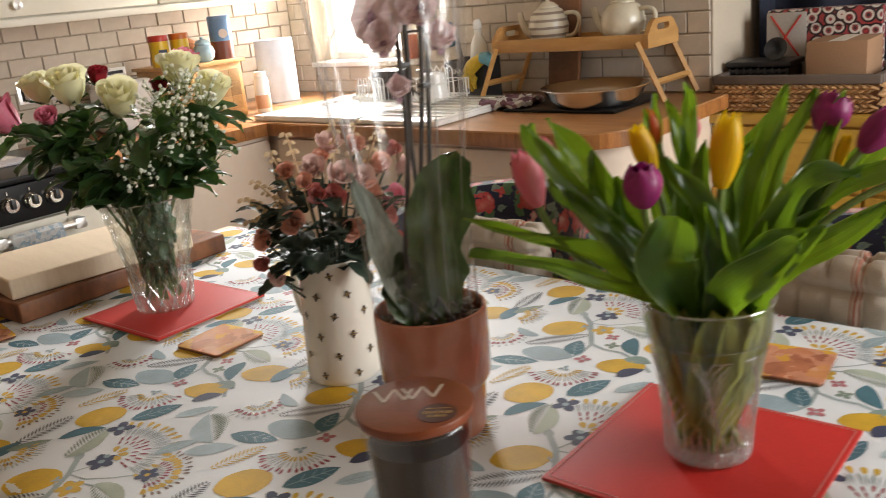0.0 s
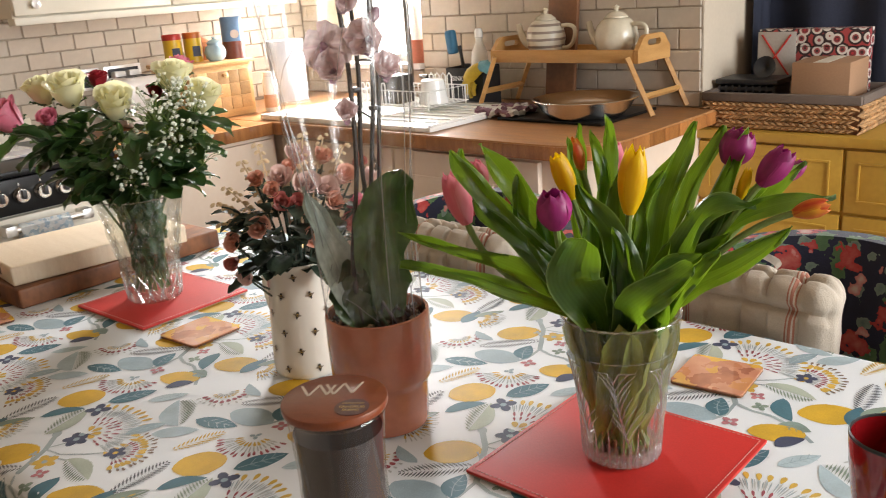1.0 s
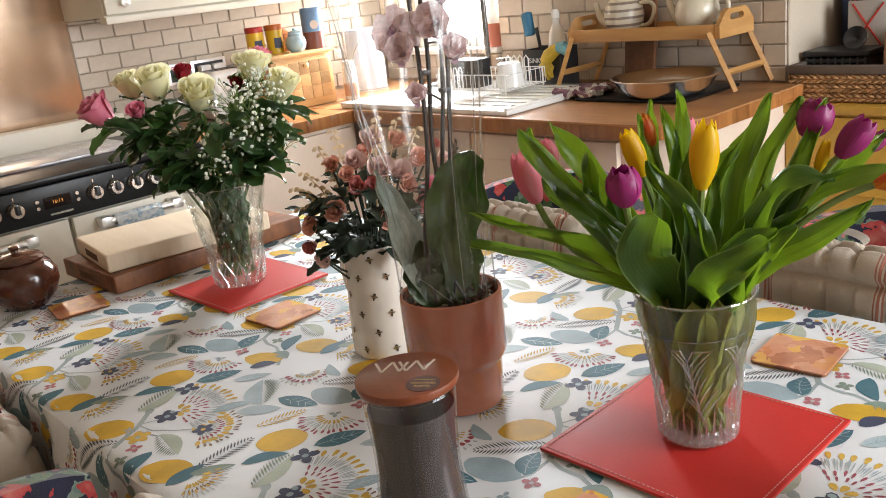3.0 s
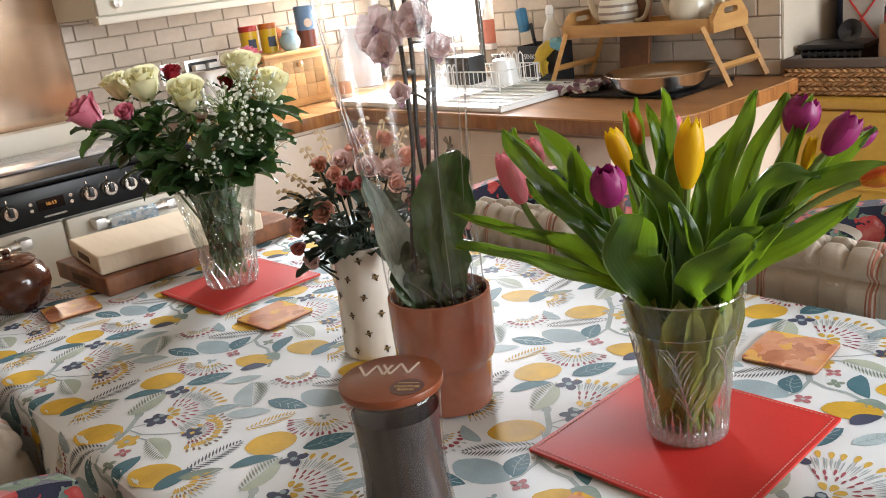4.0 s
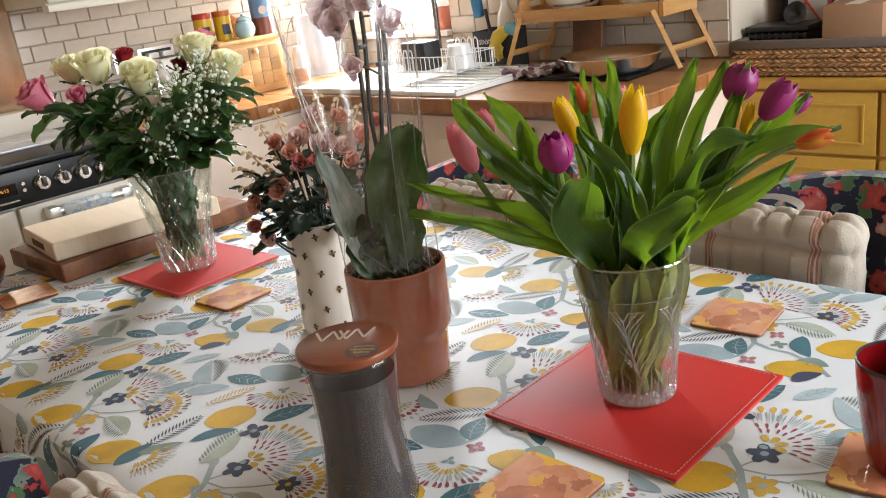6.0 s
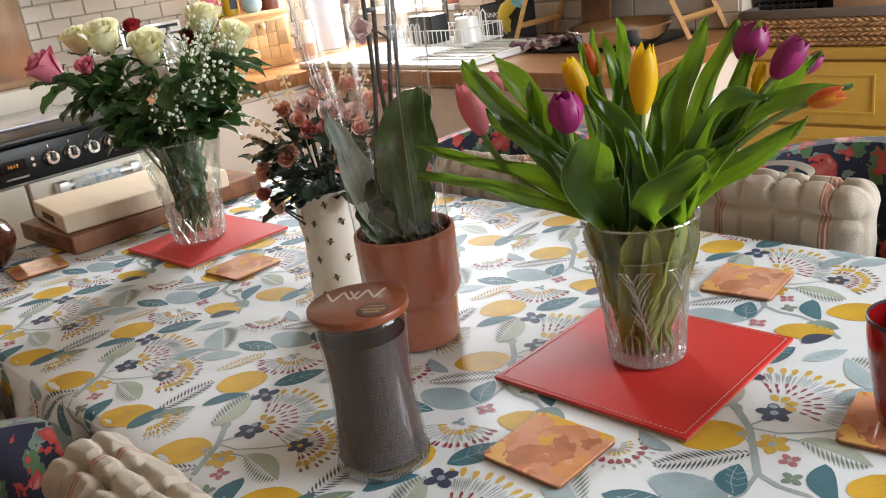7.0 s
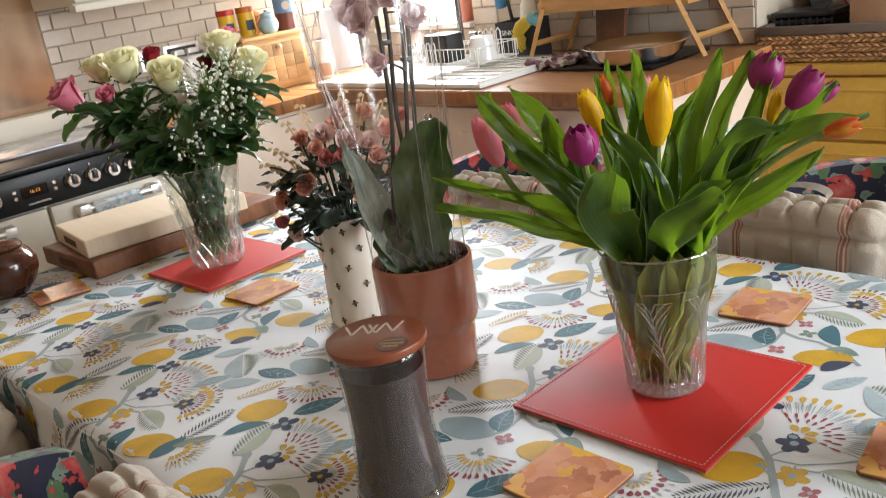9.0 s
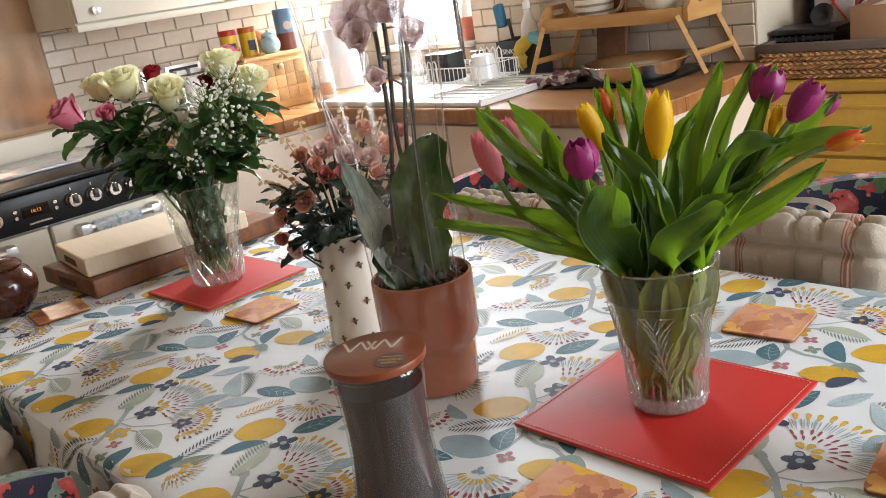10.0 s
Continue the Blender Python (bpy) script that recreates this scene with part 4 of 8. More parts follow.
def bee(ang, z, rad, scale, tilt):
    """A printed bee, a hair proud of the glaze: dark body with a gold band, pale wings."""
    m = Matrix.Rotation(ang, 4, "Z") @ Matrix.Translation((rad + 0.0002, 0, z)) @ Matrix.Rotation(radians(90), 4, "Y") @ Matrix.Rotation(radians(tilt), 4, "Z") @ Matrix.Scale(scale, 4)
    body, wing, band = bmesh.new(), bmesh.new(), bmesh.new()
    for x, a, b in ((0.0032, 0.0034, 0.0024), (-0.0018, 0.0026, 0.0025), (-0.005, 0.0014, 0.0014)):
        bmesh.ops.create_circle(body, cap_ends=True, segments=10, radius=1, matrix=Matrix.Translation((x, 0, 0.0003)) @ Matrix.Diagonal((a, b, 1, 1)))
    for x in (0.0022, -0.0006):
        bmesh.ops.create_circle(band, cap_ends=True, segments=8, radius=1, matrix=Matrix.Translation((x, 0, 0.00045)) @ Matrix.Diagonal((0.0006, 0.0021, 1, 1)))
    for s in (-1, 1):
        for sw, lx in ((25, 0.0056), (55, 0.0042)):
            w = Matrix.Translation((-0.001, s * 0.0014, 0.00015)) @ Matrix.Rotation(radians(s * (90 - sw)), 4, "Z") @ Matrix.Translation((lx / 2, 0, 0)) @ Matrix.Diagonal((lx / 2, 0.0011, 1, 1))
            bmesh.ops.create_circle(wing, cap_ends=True, segments=8, radius=1, matrix=w)
    for b in (body, wing, band):
        for v in b.verts:
            v.co = m @ v.co
    p = part("bee", body, M_BEE, jug, "small printed bee", smooth=False, recalc=False)
    part("wing", wing, M_BEEW, p, smooth=False, recalc=False)
    part("band", band, M_BEEY, p, smooth=False, recalc=False)


for row in range(6):
    z = 0.018 + 0.0285 * row
    rad = 0.0530 if z < 0.03 else 0.0533 - (z - 0.03) * 0.046
    for k in range(7):
        bee(radians(-125 + k * 51.4 + (25.7 if row % 2 else 0)), z, rad + 0.0006, 0.95, 180 + r2.uniform(-18, 18))

# chopping boards


def board(name, lo, hi, at, turn, material, label):
    t = thing(name, at, turn, label, "chopping board")
    bm = box(lo, hi, 0.005, seg=3)
    part("plank", bm, material, t)
    # no hole is cut: a dark block paints the shade inside the grip
    part("finger_slot", box(((lo[0] + hi[0]) / 2 - 0.045, lo[1] - 0.0006, (lo[2] + hi[2]) / 2 - 0.008), ((lo[0] + hi[0]) / 2 + 0.045, lo[1] + 0.004, (lo[2] + hi[2]) / 2 + 0.008), 0.0015),
         mat("slot_shadow_wood_" + name, (0.12, 0.06, 0.03), 0.8, vary=0.2), t, "finger grip with its shade painted dark")
    return t


board("end_grain_board", (-0.13, -0.235, 0), (0.13, 0.235, 0.04), (-1.42, 1.03, TZ + 0.0012), 2, M_ACACIA, "dark acacia chopping board lying under a paler one")
board("beech_board", (-0.115, -0.185, 0), (0.115, 0.185, 0.039), (-1.405, 1.0, TZ + 0.0416), -6, M_BEECH, "pale beech chopping board stacked on a dark one")

# sugar pot
sp = thing("sugar_pot", (-1.41, 0.665, TZ + 0.0012), 0, "round brown glazed lidded pot", "pot")
part("body", lathe([(0.0, 0.0), (0.04, 0.0), (0.045, 0.006), (0.06, 0.022), (0.07, 0.046), (0.07, 0.066), (0.06, 0.086), (0.05, 0.094), (0.046, 0.097), (0.044, 0.094), (0.05, 0.08), (0.0, 0.01)], 48), M_BROWNGLAZE, sp)
part("lid", lathe([(0.0, 0.096), (0.0505, 0.0962), (0.0515, 0.099), (0.046, 0.105), (0.025, 0.111), (0.008, 0.113), (0.007, 0.117), (0.011, 0.122), (0.009, 0.127), (0.0, 0.128)], 40), M_BROWNGLAZE, sp)

# red cup
cup = thing("red_cup", (0.232, 0.998, TZ + 0.0068), 0, "dark red glazed tumbler standing on a coaster", "cup")
part("body", lathe([(0.0, 0.0), (0.026, 0.0), (0.0285, 0.003), (0.032, 0.02), (0.0375, 0.055), (0.041, 0.085), (0.0425, 0.112), (0.0422, 0.1145), (0.0405, 0.1138), (0.039, 0.085), (0.0355, 0.055), (0.03, 0.02), (0.0, 0.008)], 56), M_REDGLAZE, cup)
part("rim", lathe([(0.0403, 0.1135), (0.0405, 0.1155), (0.0415, 0.1162), (0.0426, 0.1153), (0.0427, 0.1125), (0.0415, 0.1128)], 56, close=True), M_BLACKP, cup, "dark rim")

# ---- chairs ----
M_FLORAL = floral_mat("navy_floral_velvet")


def tub_chair(at, turn, label):
    t = thing("tub_chair", at, turn, label, "chair", "floral tub chairs round the table")
    for x in (-0.2, 0.2):
        for y in (-0.16, 0.18):
            part("leg", lathe([(0.0, 0.0), (0.012, 0.0), (0.02, 0.3), (0.0, 0.3)], 12), M_WALNUT, t, at=pose(x, y, 0))
    bm = box((-0.24, -0.22, 0.3), (0.24, 0.23, 0.43), 0.03, seg=3)
    part("seat", bm, M_FLORAL, t)
    # shell: a curved back that falls towards its arms
    bm = bmesh.new()
    n, prof = 36, 12
    rows = []
    for i in range(n + 1):
        a = radians(-168 + 156 * i / n)
        c = math.cos(radians(-168 + 156 * i / n + 90))
        top = 0.74 + 0.105 * max(0, (c - 0.1) / 0.9) ** 0.7
        ring = []
        for k in range(prof):
            ph = 2 * math.pi * k / prof
            hz = (top - 0.3) / 2
            zz = 0.3 + hz + hz * max(-1, min(1, 1.25 * math.sin(ph)))
            th = 0.033 * max(-1, min(1, 1.3 * math.cos(ph))) * (1 - 0.25 * abs(math.sin(ph)) ** 6)
            r = 0.262 + th + 0.03 * (zz - 0.3)
            ring.append(bm.verts.new((r * math.cos(a) * 1.02, r * math.sin(a), zz)))
        rows.append(ring)
    for a, b in zip(rows, rows[1:]):
        for k in range(prof):
            bm.faces.new((a[k], a[(k + 1) % prof], b[(k + 1) % prof], b[k]))
    bm.faces.new(rows[0])
    bm.faces.new(rows[-1])
    part("back", bm, M_FLORAL, t, "navy velvet with red and green flowers")
    return t


tub_chair((-0.03, 1.42, 0), 180, "navy floral tub chair tucked under the table")
tub_chair((-0.77, 1.42, 0), 180, "navy floral tub chair tucked under the table")
tub_chair((-0.33, 0.525, 0), 0, "navy floral tub chair on the near side of the table")
tub_chair((-1.24, 0.53, 0), 0, "navy floral tub chair on the near side of the table")


def ticking():
    """Cream linen with woven red stripes across the cushion."""
    m = mat("striped_ticking", (0.46, 0.39, 0.31), 0.88, vary=0.08, scale=5, fine=420, bump=0.3, sheen=0.2)
    N, L = m.node_tree.nodes, m.node_tree.links
    p = N["Principled BSDF"]
    src = p.inputs["Base Color"].links[0].from_socket
    tc = N.new("ShaderNodeTexCoord")
    sep = N.new("ShaderNodeSeparateXYZ")
    L.new(tc.outputs["Object"], sep.inputs[0])
    fac = None
    for c, w in ((0.088, 0.0022), (0.094, 0.0012), (0.082, 0.0012), (-0.088, 0.0022), (-0.094, 0.0012), (-0.082, 0.0012)):
        cmp = N.new("ShaderNodeMath")
        cmp.operation = "COMPARE"
        cmp.inputs[1].default_value, cmp.inputs[2].default_value = c, w
        L.new(sep.outputs[0], cmp.inputs[0])
        if fac is None:
            fac = cmp.outputs[0]
        else:
            ad = N.new("ShaderNodeMath")
            ad.operation = "MAXIMUM"
            L.new(fac, ad.inputs[0])
            L.new(cmp.outputs[0], ad.inputs[1])
            fac = ad.outputs[0]
    mx = N.new("ShaderNodeMix")
    mx.data_type = "RGBA"
    L.new(fac, mx.inputs[0])
    L.new(src, mx.inputs[6])
    mx.inputs[7].default_value = (0.36, 0.14, 0.09, 1)
    L.new(mx.outputs[2], p.inputs["Base Color"])
    return m


M_TICKING = ticking()


def cushion(at, rot, w, h, d, label, seed):
    """A tufted box cushion standing on edge: plump cells with pinched ties between them."""
    t = new("box_cushion")
    t.matrix_world = pose(*at, *rot)
    tagged(t, label, "cushion", "ticking box cushions")
    bm = bmesh.new()
    bmesh.ops.create_cube(bm, size=1.0)
    bmesh.ops.subdivide_edges(bm, edges=bm.edges[:], cuts=51, use_grid_fill=True)
    nx = 6
    ph = random.Random(seed).uniform(0, 5)
    R = d * 0.4
    for v in bm.verts:
        X, Y, Z = v.co.x * w, v.co.y * d, v.co.z * h
        core = Vector((max(-w / 2 + R, min(w / 2 - R, X)), max(-d / 2 + R, min(d / 2 - R, Y)), max(-h / 2 + R, min(h / 2 - R, Z))))
        n = Vector((X, Y, Z)) - core
        n = n.normalized() if n.length > 1e-6 else Vector((0, 1, 0))
        p = core + n * R
        # grooves between the stuffed cells, and a dimple where a tie pulls
        lines = [(-0.5 + (k + 0.3 * noise.noise((k * 1.7, ph, 0.5))) / nx) * w for k in range(1, nx)]
        gx = max(math.exp(-((p.x - c + 0.006 * noise.noise((p.z * 20, c, ph))) / 0.0048) ** 2) for c in lines)
        gz = max(math.exp(-((p.z - c) / 0.008) ** 2) for c in (h * 0.5 - 0.045, -h * 0.1)) * abs(n.y)
        dim = max(math.exp(-((p.x - c) ** 2 + (p.z + h * 0.1) ** 2) / 0.018 ** 2) for c in lines) * abs(n.y)
        seam = math.exp(-((abs(p.y) - d * 0.36) / 0.006) ** 2) * (1 - abs(n.y))
        gy = max(math.exp(-((p.y - c) / 0.005) ** 2) for c in (-0.17 * d, 0.17 * d)) * abs(n.z)
        dim = max(dim, gy * max(math.exp(-((p.x - c) / 0.016) ** 2) for c in lines))
        plump = 0.008 * (1 - 0.75 * max(gx, gz))
        q = p + n * (plump - 0.0075 * gx * (0.15 + 0.85 * max(0, n.z)) - 0.006 * gz - 0.007 * gy - 0.011 * dim - 0.005 * seam - 0.004 * abs(noise.noise((X * 26 + ph, Y * 26, Z * 26))))
        v.co = q + noise.noise_vector((X * 13 + ph, Y * 13, Z * 13)) * 0.004 + noise.noise_vector((X * 40 + ph, Y * 40, Z * 22)) * 0.002
    part("pad", bm, M_TICKING, t)
    nx = 6
    for k in range(nx - 1):
        for s in (-1, 1):
            x = (-0.5 + (k + 1) / nx) * w
            part("tuft_tie", lathe([(0.0, -0.003), (0.004, -0.002), (0.005, 0.0), (0.003, 0.003), (0.0, 0.003)], 10), M_TICK, t, at=pose(x, s * (d / 2 - 0.012), -h * 0.1, 90))
    return t


far_pad = cushion((-0.124, 1.486, 0.722), (-3, 0, -2), 0.285, 0.22, 0.065, "cream ticking box cushion pressed against the table edge", 1)
bm = bmesh.new()
loop = bez((-0.1, 0.022, 0.1), (-0.01, 0.03, 0.134), (0.03, 0.026, 0.113), 12) + bez((0.03, 0.026, 0.113), (0.042, 0.024, 0.102), (0.02, 0.02, 0.097), 8)[1:]
strip = [[bm.verts.new(p + Vector((0, k * 0.022, k * 0.004))) for k in (0, 1)] for p in loop]
for a, b in zip(strip, strip[1:]):
    bm.faces.new((a[0], a[1], b[1], b[0]))
bmesh.ops.solidify(bm, geom=bm.faces[:], thickness=0.002)
part("tie_strap", bm, M_TICKING, far_pad, "cream cloth tie strap in a loop")
cushion((-0.745, 1.484, 0.71), (-3, 0, 1), 0.29, 0.215, 0.065, "cream ticking box cushion pressed against the table edge", 2)
cushion((-0.245, 0.447, 0.704), (4, 0, 0), 0.34, 0.225, 0.085, "cream ticking box cushion on a floral chair", 3)
cushion((-1.02, 0.44, 0.622), (3, 0, 0), 0.32, 0.225, 0.095, "cream ticking box cushion on a floral chair", 4)

# ---- kitchen units ----


def thing_box(name, lo, hi, material, label, category, bevel=0.003, group=""):
    return tagged(part(name, box(lo, hi, bevel), material), label, category, group)


# splashback, cooker
tagged(part("splashback", box((WL, 0.25, 0.985), (WL + 0.012, 1.272, 1.95), 0.002), M_SPLASH), "warm brushed-steel splashback panel behind the cooker", "splashback")
CX = -1.925
cooker = thing("range_cooker", (0, 0, 0), 0, "cream range cooker with a black control panel", "cooker")
part("body", box((WL + 0.02, 0.36, 0.1), (CX - 0.03, 1.37, 0.795), 0.004), M_CREAM, cooker)
part("plinth", box((WL + 0.05, 0.38, 0), (CX - 0.07, 1.35, 0.1)), M_BLACKP, cooker)
part("hob", box((WL + 0.08, 0.36, 0.895), (CX - 0.005, 1.37, 0.912), 0.005), M_BLACK, cooker, "black glass hob")
part("upstand", box((WL + 0.013, 0.36, 0.895), (WL + 0.075, 1.37, 0.985), 0.01), M_CREAM, cooker, "cream rear upstand")
bm = box((CX - 0.05, 0.36, 0.797), (CX, 1.37, 0.893), 0.008)
part("control_panel", bm, M_BLACK, cooker, "black enamel control panel")
M_DIAL = mat("knob_steel", (0.8, 0.76, 0.7), 0.18, metal=1.0, vary=0.08)
M_DIGIT = glow_mat("amber_digits", (1.0, 0.4, 0.06), 0.28)


def knob(y, z):
    k = part("knob", lathe([(0.0, 0.0), (0.0215, 0.0), (0.0215, 0.006), (0.019, 0.009), (0.0175, 0.02), (0.0, 0.021)], 28), M_DIAL, cooker, "round steel knob with a black grip", at=pose(CX + 0.001, y, z, 0, 90, 0))
    part("face", lathe([(0.0, 0.0212), (0.017, 0.0212), (0.0165, 0.0235), (0.0, 0.0235)], 24), M_DIAL, k, "steel knob face")
    part("grip", box((-0.0165, -0.0055, 0.0237), (0.0075, 0.0055, 0.033), 0.002), M_BLACKP, k)
    part("indicator", box((-0.004, -0.0015, 0.0), (0.004, 0.0015, 0.003)), M_DIAL, cooker, at=pose(CX + 0.0005, y, z + 0.03, 0, 90, 0))


for k in range(4):
    knob(1.03 + 0.057 * k, 0.847)
for k in range(4):
    knob(0.822 - 0.057 * k, 0.847)
part("clock_window", box((CX, 0.895, 0.832), (CX + 0.002, 0.965, 0.862)), mat("clock_glass", (0.01, 0.008, 0.008), 0.1, vary=0.1), cooker)
writing("clock_digits", "16:13", 0.013, pose(CX + 0.0026, 0.93, 0.847, 90, 0, 90), M_DIGIT, cooker)
for y, z in ((0.878, 0.855), (0.878, 0.838), (0.983, 0.855), (0.983, 0.838)):
    part("button", lathe([(0.0, 0.0), (0.006, 0.0), (0.005, 0.004), (0.0, 0.004)], 14), M_DIAL, cooker, at=pose(CX, y, z, 0, 90, 0))
part("nameplate", box((CX, 0.905, 0.812), (CX + 0.001, 0.965, 0.817)), M_DIAL, cooker, smooth=False)
for y0, y1 in ((0.38, 0.948), (0.957, 1.355)):
    door = part("oven_door", box((CX - 0.028, y0, 0.13), (CX - 0.004, y1, 0.792), 0.008), M_CREAM, cooker, "cream enamelled oven door")
    h0, h1 = y0 + 0.06, y1 - 0.1
    part("handle", tube([(CX + 0.032, h0, 0.765), (CX + 0.032, h1, 0.765)], 0.0105, 14), M_STEEL, door, "steel rail handle")
    for y in (h0 + 0.015, h1 - 0.015):
        part("bracket", box((CX - 0.004, y - 0.016, 0.75), (CX + 0.043, y + 0.016, 0.779), 0.006), M_STEEL, door)
# towel over the right-hand rail
M_TOWEL = patch_mat("blue_leaf_towel", [(0.74, 0.75, 0.74), (0.56, 0.66, 0.72), (0.8, 0.81, 0.8), (0.42, 0.54, 0.62), (0.8, 0.8, 0.79)], 130, 0.9)
bm = bmesh.new()
cols = []
for i in range(15):
    y = 1.055 + 0.135 * i / 14
    line = [(0.010, 0.56), (0.012, 0.66), (0.016, 0.74), (0.018, 0.768), (0.03, 0.7795), (0.044, 0.77), (0.049, 0.75), (0.05, 0.66), (0.051, 0.52)]
    cols.append([bm.verts.new((CX + x + 0.003 * math.sin(i * 1.3 + z * 9) * (0.78 - z) * 6, y, z)) for x, z in line])
for a, b in zip(cols, cols[1:]):
    for j in range(len(a) - 1):
        bm.faces.new((a[j], a[j + 1], b[j + 1], b[j]))
bmesh.ops.solidify(bm, geom=bm.faces[:], thickness=-0.004)
tagged(part("tea_towel", bm, M_TOWEL), "pale blue leaf-print towel hung over the oven rail", "towel")
tagged(part("hob_cover", box((WL + 0.1, 0.86, 0.9125), (-2.12, 1.26, 0.921), 0.003),
            patch_mat("pale_marbled_glass", [(0.42, 0.37, 0.35), (0.46, 0.33, 0.3), (0.34, 0.33, 0.34), (0.46, 0.42, 0.39)], 7, 0.16, coat=0.25, bump=0, sharp=False)), "pale glossy glass board lying on the hob", "worktop saver")

# base units and worktops
WT0, WT1 = 0.862, 0.902
M_UNIT = mat("warm_cream_unit_paint", (0.78, 0.63, 0.5), 0.42, vary=0.05, scale=3, fine=60, bump=0.03)
unit = thing("corner_base_unit", (0, 0, 0), 0, "cream base unit between cooker and sink", "cabinet")
part("body", box((WL, 1.385, 0.1), (-1.975, 1.96, WT0)), M_UNIT, unit)
part("door", box((-1.975, 1.4, 0.13), (-1.957, 1.94, 0.845), 0.004), M_UNIT, unit)
part("plinth", box((WL, 1.385, 0), (-2.02, 1.96, 0.1)), M_UNIT, unit)


def rounded_slab(x0, x1, y0, y1, z0, z1, r):
    """A slab with one rounded corner, at x1, y0."""
    pts = [(x0, y0)]
    for i in range(13):
        a = radians(-90 + 90 * i / 12)
        pts.append((x1 - r + r * math.cos(a), y0 + r + r * math.sin(a)))
    pts += [(x1, y1), (x0, y1)]
    bm = bmesh.new()
    lo = [bm.verts.new((*p, z0)) for p in pts]
    hi = [bm.verts.new((*p, z1)) for p in pts]
    bm.faces.new(lo[::-1])
    bm.faces.new(hi)
    n = len(pts)
    for i in range(n):
        bm.faces.new((lo[i], lo[(i + 1) % n], hi[(i + 1) % n], hi[i]))
    es = [e for e in bm.edges if abs(e.verts[0].co.z - z1) < 1e-6 and abs(e.verts[1].co.z - z1) < 1e-6]
    bmesh.ops.bevel(bm, geom=es, offset=0.004, segments=2, profile=0.5, affect="EDGES")
    return bm


top1 = thing("worktop", (0, 0, 0), 0, "oiled oak worktop beside the cooker", "worktop")
for k in range(6):
    y0 = 1.385 + 0.0905 * k
    part("stave", box((WL, y0, WT0), (-1.932, y0 + 0.0902, WT1), 0.001), M_STAVE, top1)
top2 = thing("worktop", (0, 0, 0), 0, "oiled oak block worktop round the white sink", "worktop")
part("slab", rounded_slab(WL, -0.682, 1.93, WB, WT0, WT1, 0.16), M_WORKTOP, top2)
# stave ends round the front edge, a hair proud
x = -1.925
rs = random.Random(3)
while x < -0.85:
    w = min(rs.uniform(0.16, 0.34), -0.842 - x)
    part("stave", box((x, 1.9275, WT0 + 0.001), (x + w - 0.0006, 1.936, WT1 - 0.004), 0.0008), M_STAVE, top2)
    x += w
cx, cy, r = -0.842, 2.09, 0.16
for k in range(5):
    a0, a1 = radians(-90 + 18 * k), radians(-90 + 18 * k + 17.8)
    bm = bmesh.new()
    ring = []
    for i in range(5):
        a = a0 + (a1 - a0) * i / 4
        for rr in (r - 0.006, r + 0.0025):
            ring.append([bm.verts.new((cx + rr * math.cos(a), cy + rr * math.sin(a), z)) for z in (WT0 + 0.001, WT1 - 0.004)])
    for i in range(0, 8, 2):
        A, B, C, D = ring[i], ring[i + 1], ring[i + 3], ring[i + 2]
        bm.faces.new((B[0], C[0], C[1], B[1]))
        bm.faces.new((A[0], A[1], D[1], D[0]))
        bm.faces.new((A[1], B[1], C[1], D[1]))
        bm.faces.new((A[0], D[0], C[0], B[0]))
    part("stave", bm, M_STAVE, top2)
for k in range(6):
    y0 = 2.092 + 0.081 * k
    part("stave", box((-0.688, y0, WT0 + 0.001), (-0.6795, y0 + 0.0805, WT1 - 0.004), 0.0008), M_STAVE, top2)
sinkunit = thing("sink_unit", (0, 0, 0), 0, "cream sink unit with a curved end", "cabinet")
part("body", rounded_slab(WL, -0.722, 1.985, WB, 0.1, WT0, 0.14), M_UNIT, sinkunit)
part("plinth", rounded_slab(WL, -0.77, 2.03, WB, 0.0, 0.1, 0.12), M_UNIT, sinkunit)
M_PEWTER = mat("pewter", (0.18, 0.15, 0.12), 0.4, metal=0.9, vary=0.2)
for x0, x1 in ((-1.94, -1.42), (-1.41, -0.885)):
    d = part("door", box((x0, 1.965, 0.13), (x1, 1.985, 0.845), 0.004), M_UNIT, sinkunit, "cream panelled door")
    part("panel", box((x0 + 0.06, 1.962, 0.2), (x1 - 0.06, 1.967, 0.775), 0.003), M_UNIT, d)
    bm = bmesh.new()
    kx = x1 - 0.05 if x0 < -1.5 else -0.985
    for sx in (-1, 1):
        for sz, L in ((1, 0.02), (-1, 0.014)):
            tube([(kx, 1.952, 0.795), (kx + sx * L * 0.8, 1.945, 0.795 + sz * L * 1.2), (kx + sx * L * 0.5, 1.948, 0.795 + sz * L * 1.6), (kx, 1.952, 0.795)], 0.003, 6, bm)
    tube([(kx, 1.962, 0.795), (kx, 1.946, 0.795)], 0.005, 8, bm)
    part("butterfly_knob", bm, M_PEWTER, d, "dark pewter butterfly knob")

# sink with drainer
sink = thing("ceramic_sink", (0, 0, 0), 0, "white ceramic sink with ribbed drainer", "sink")
bm = bmesh.new()
SX0, SX1, SY0, SY1, SZ = -2.03, -1.245, 1.955, 2.42, WT1 + 0.0005
bx0, bx1, by0, by1 = -1.98, -1.56, 2.0, 2.36
add_box(bm, (SX0, SY0, SZ), (bx0, SY1, SZ + 0.018), 0.005)
add_box(bm, (bx0, SY0, SZ), (bx1, by0, SZ + 0.018), 0.005)
add_box(bm, (bx0, by1, SZ), (bx1, SY1, SZ + 0.018), 0.005)
add_box(bm, (bx1, SY0, SZ), (SX1, SY1, SZ + 0.015), 0.005)
part("rim", bm, M_WHITE, sink)
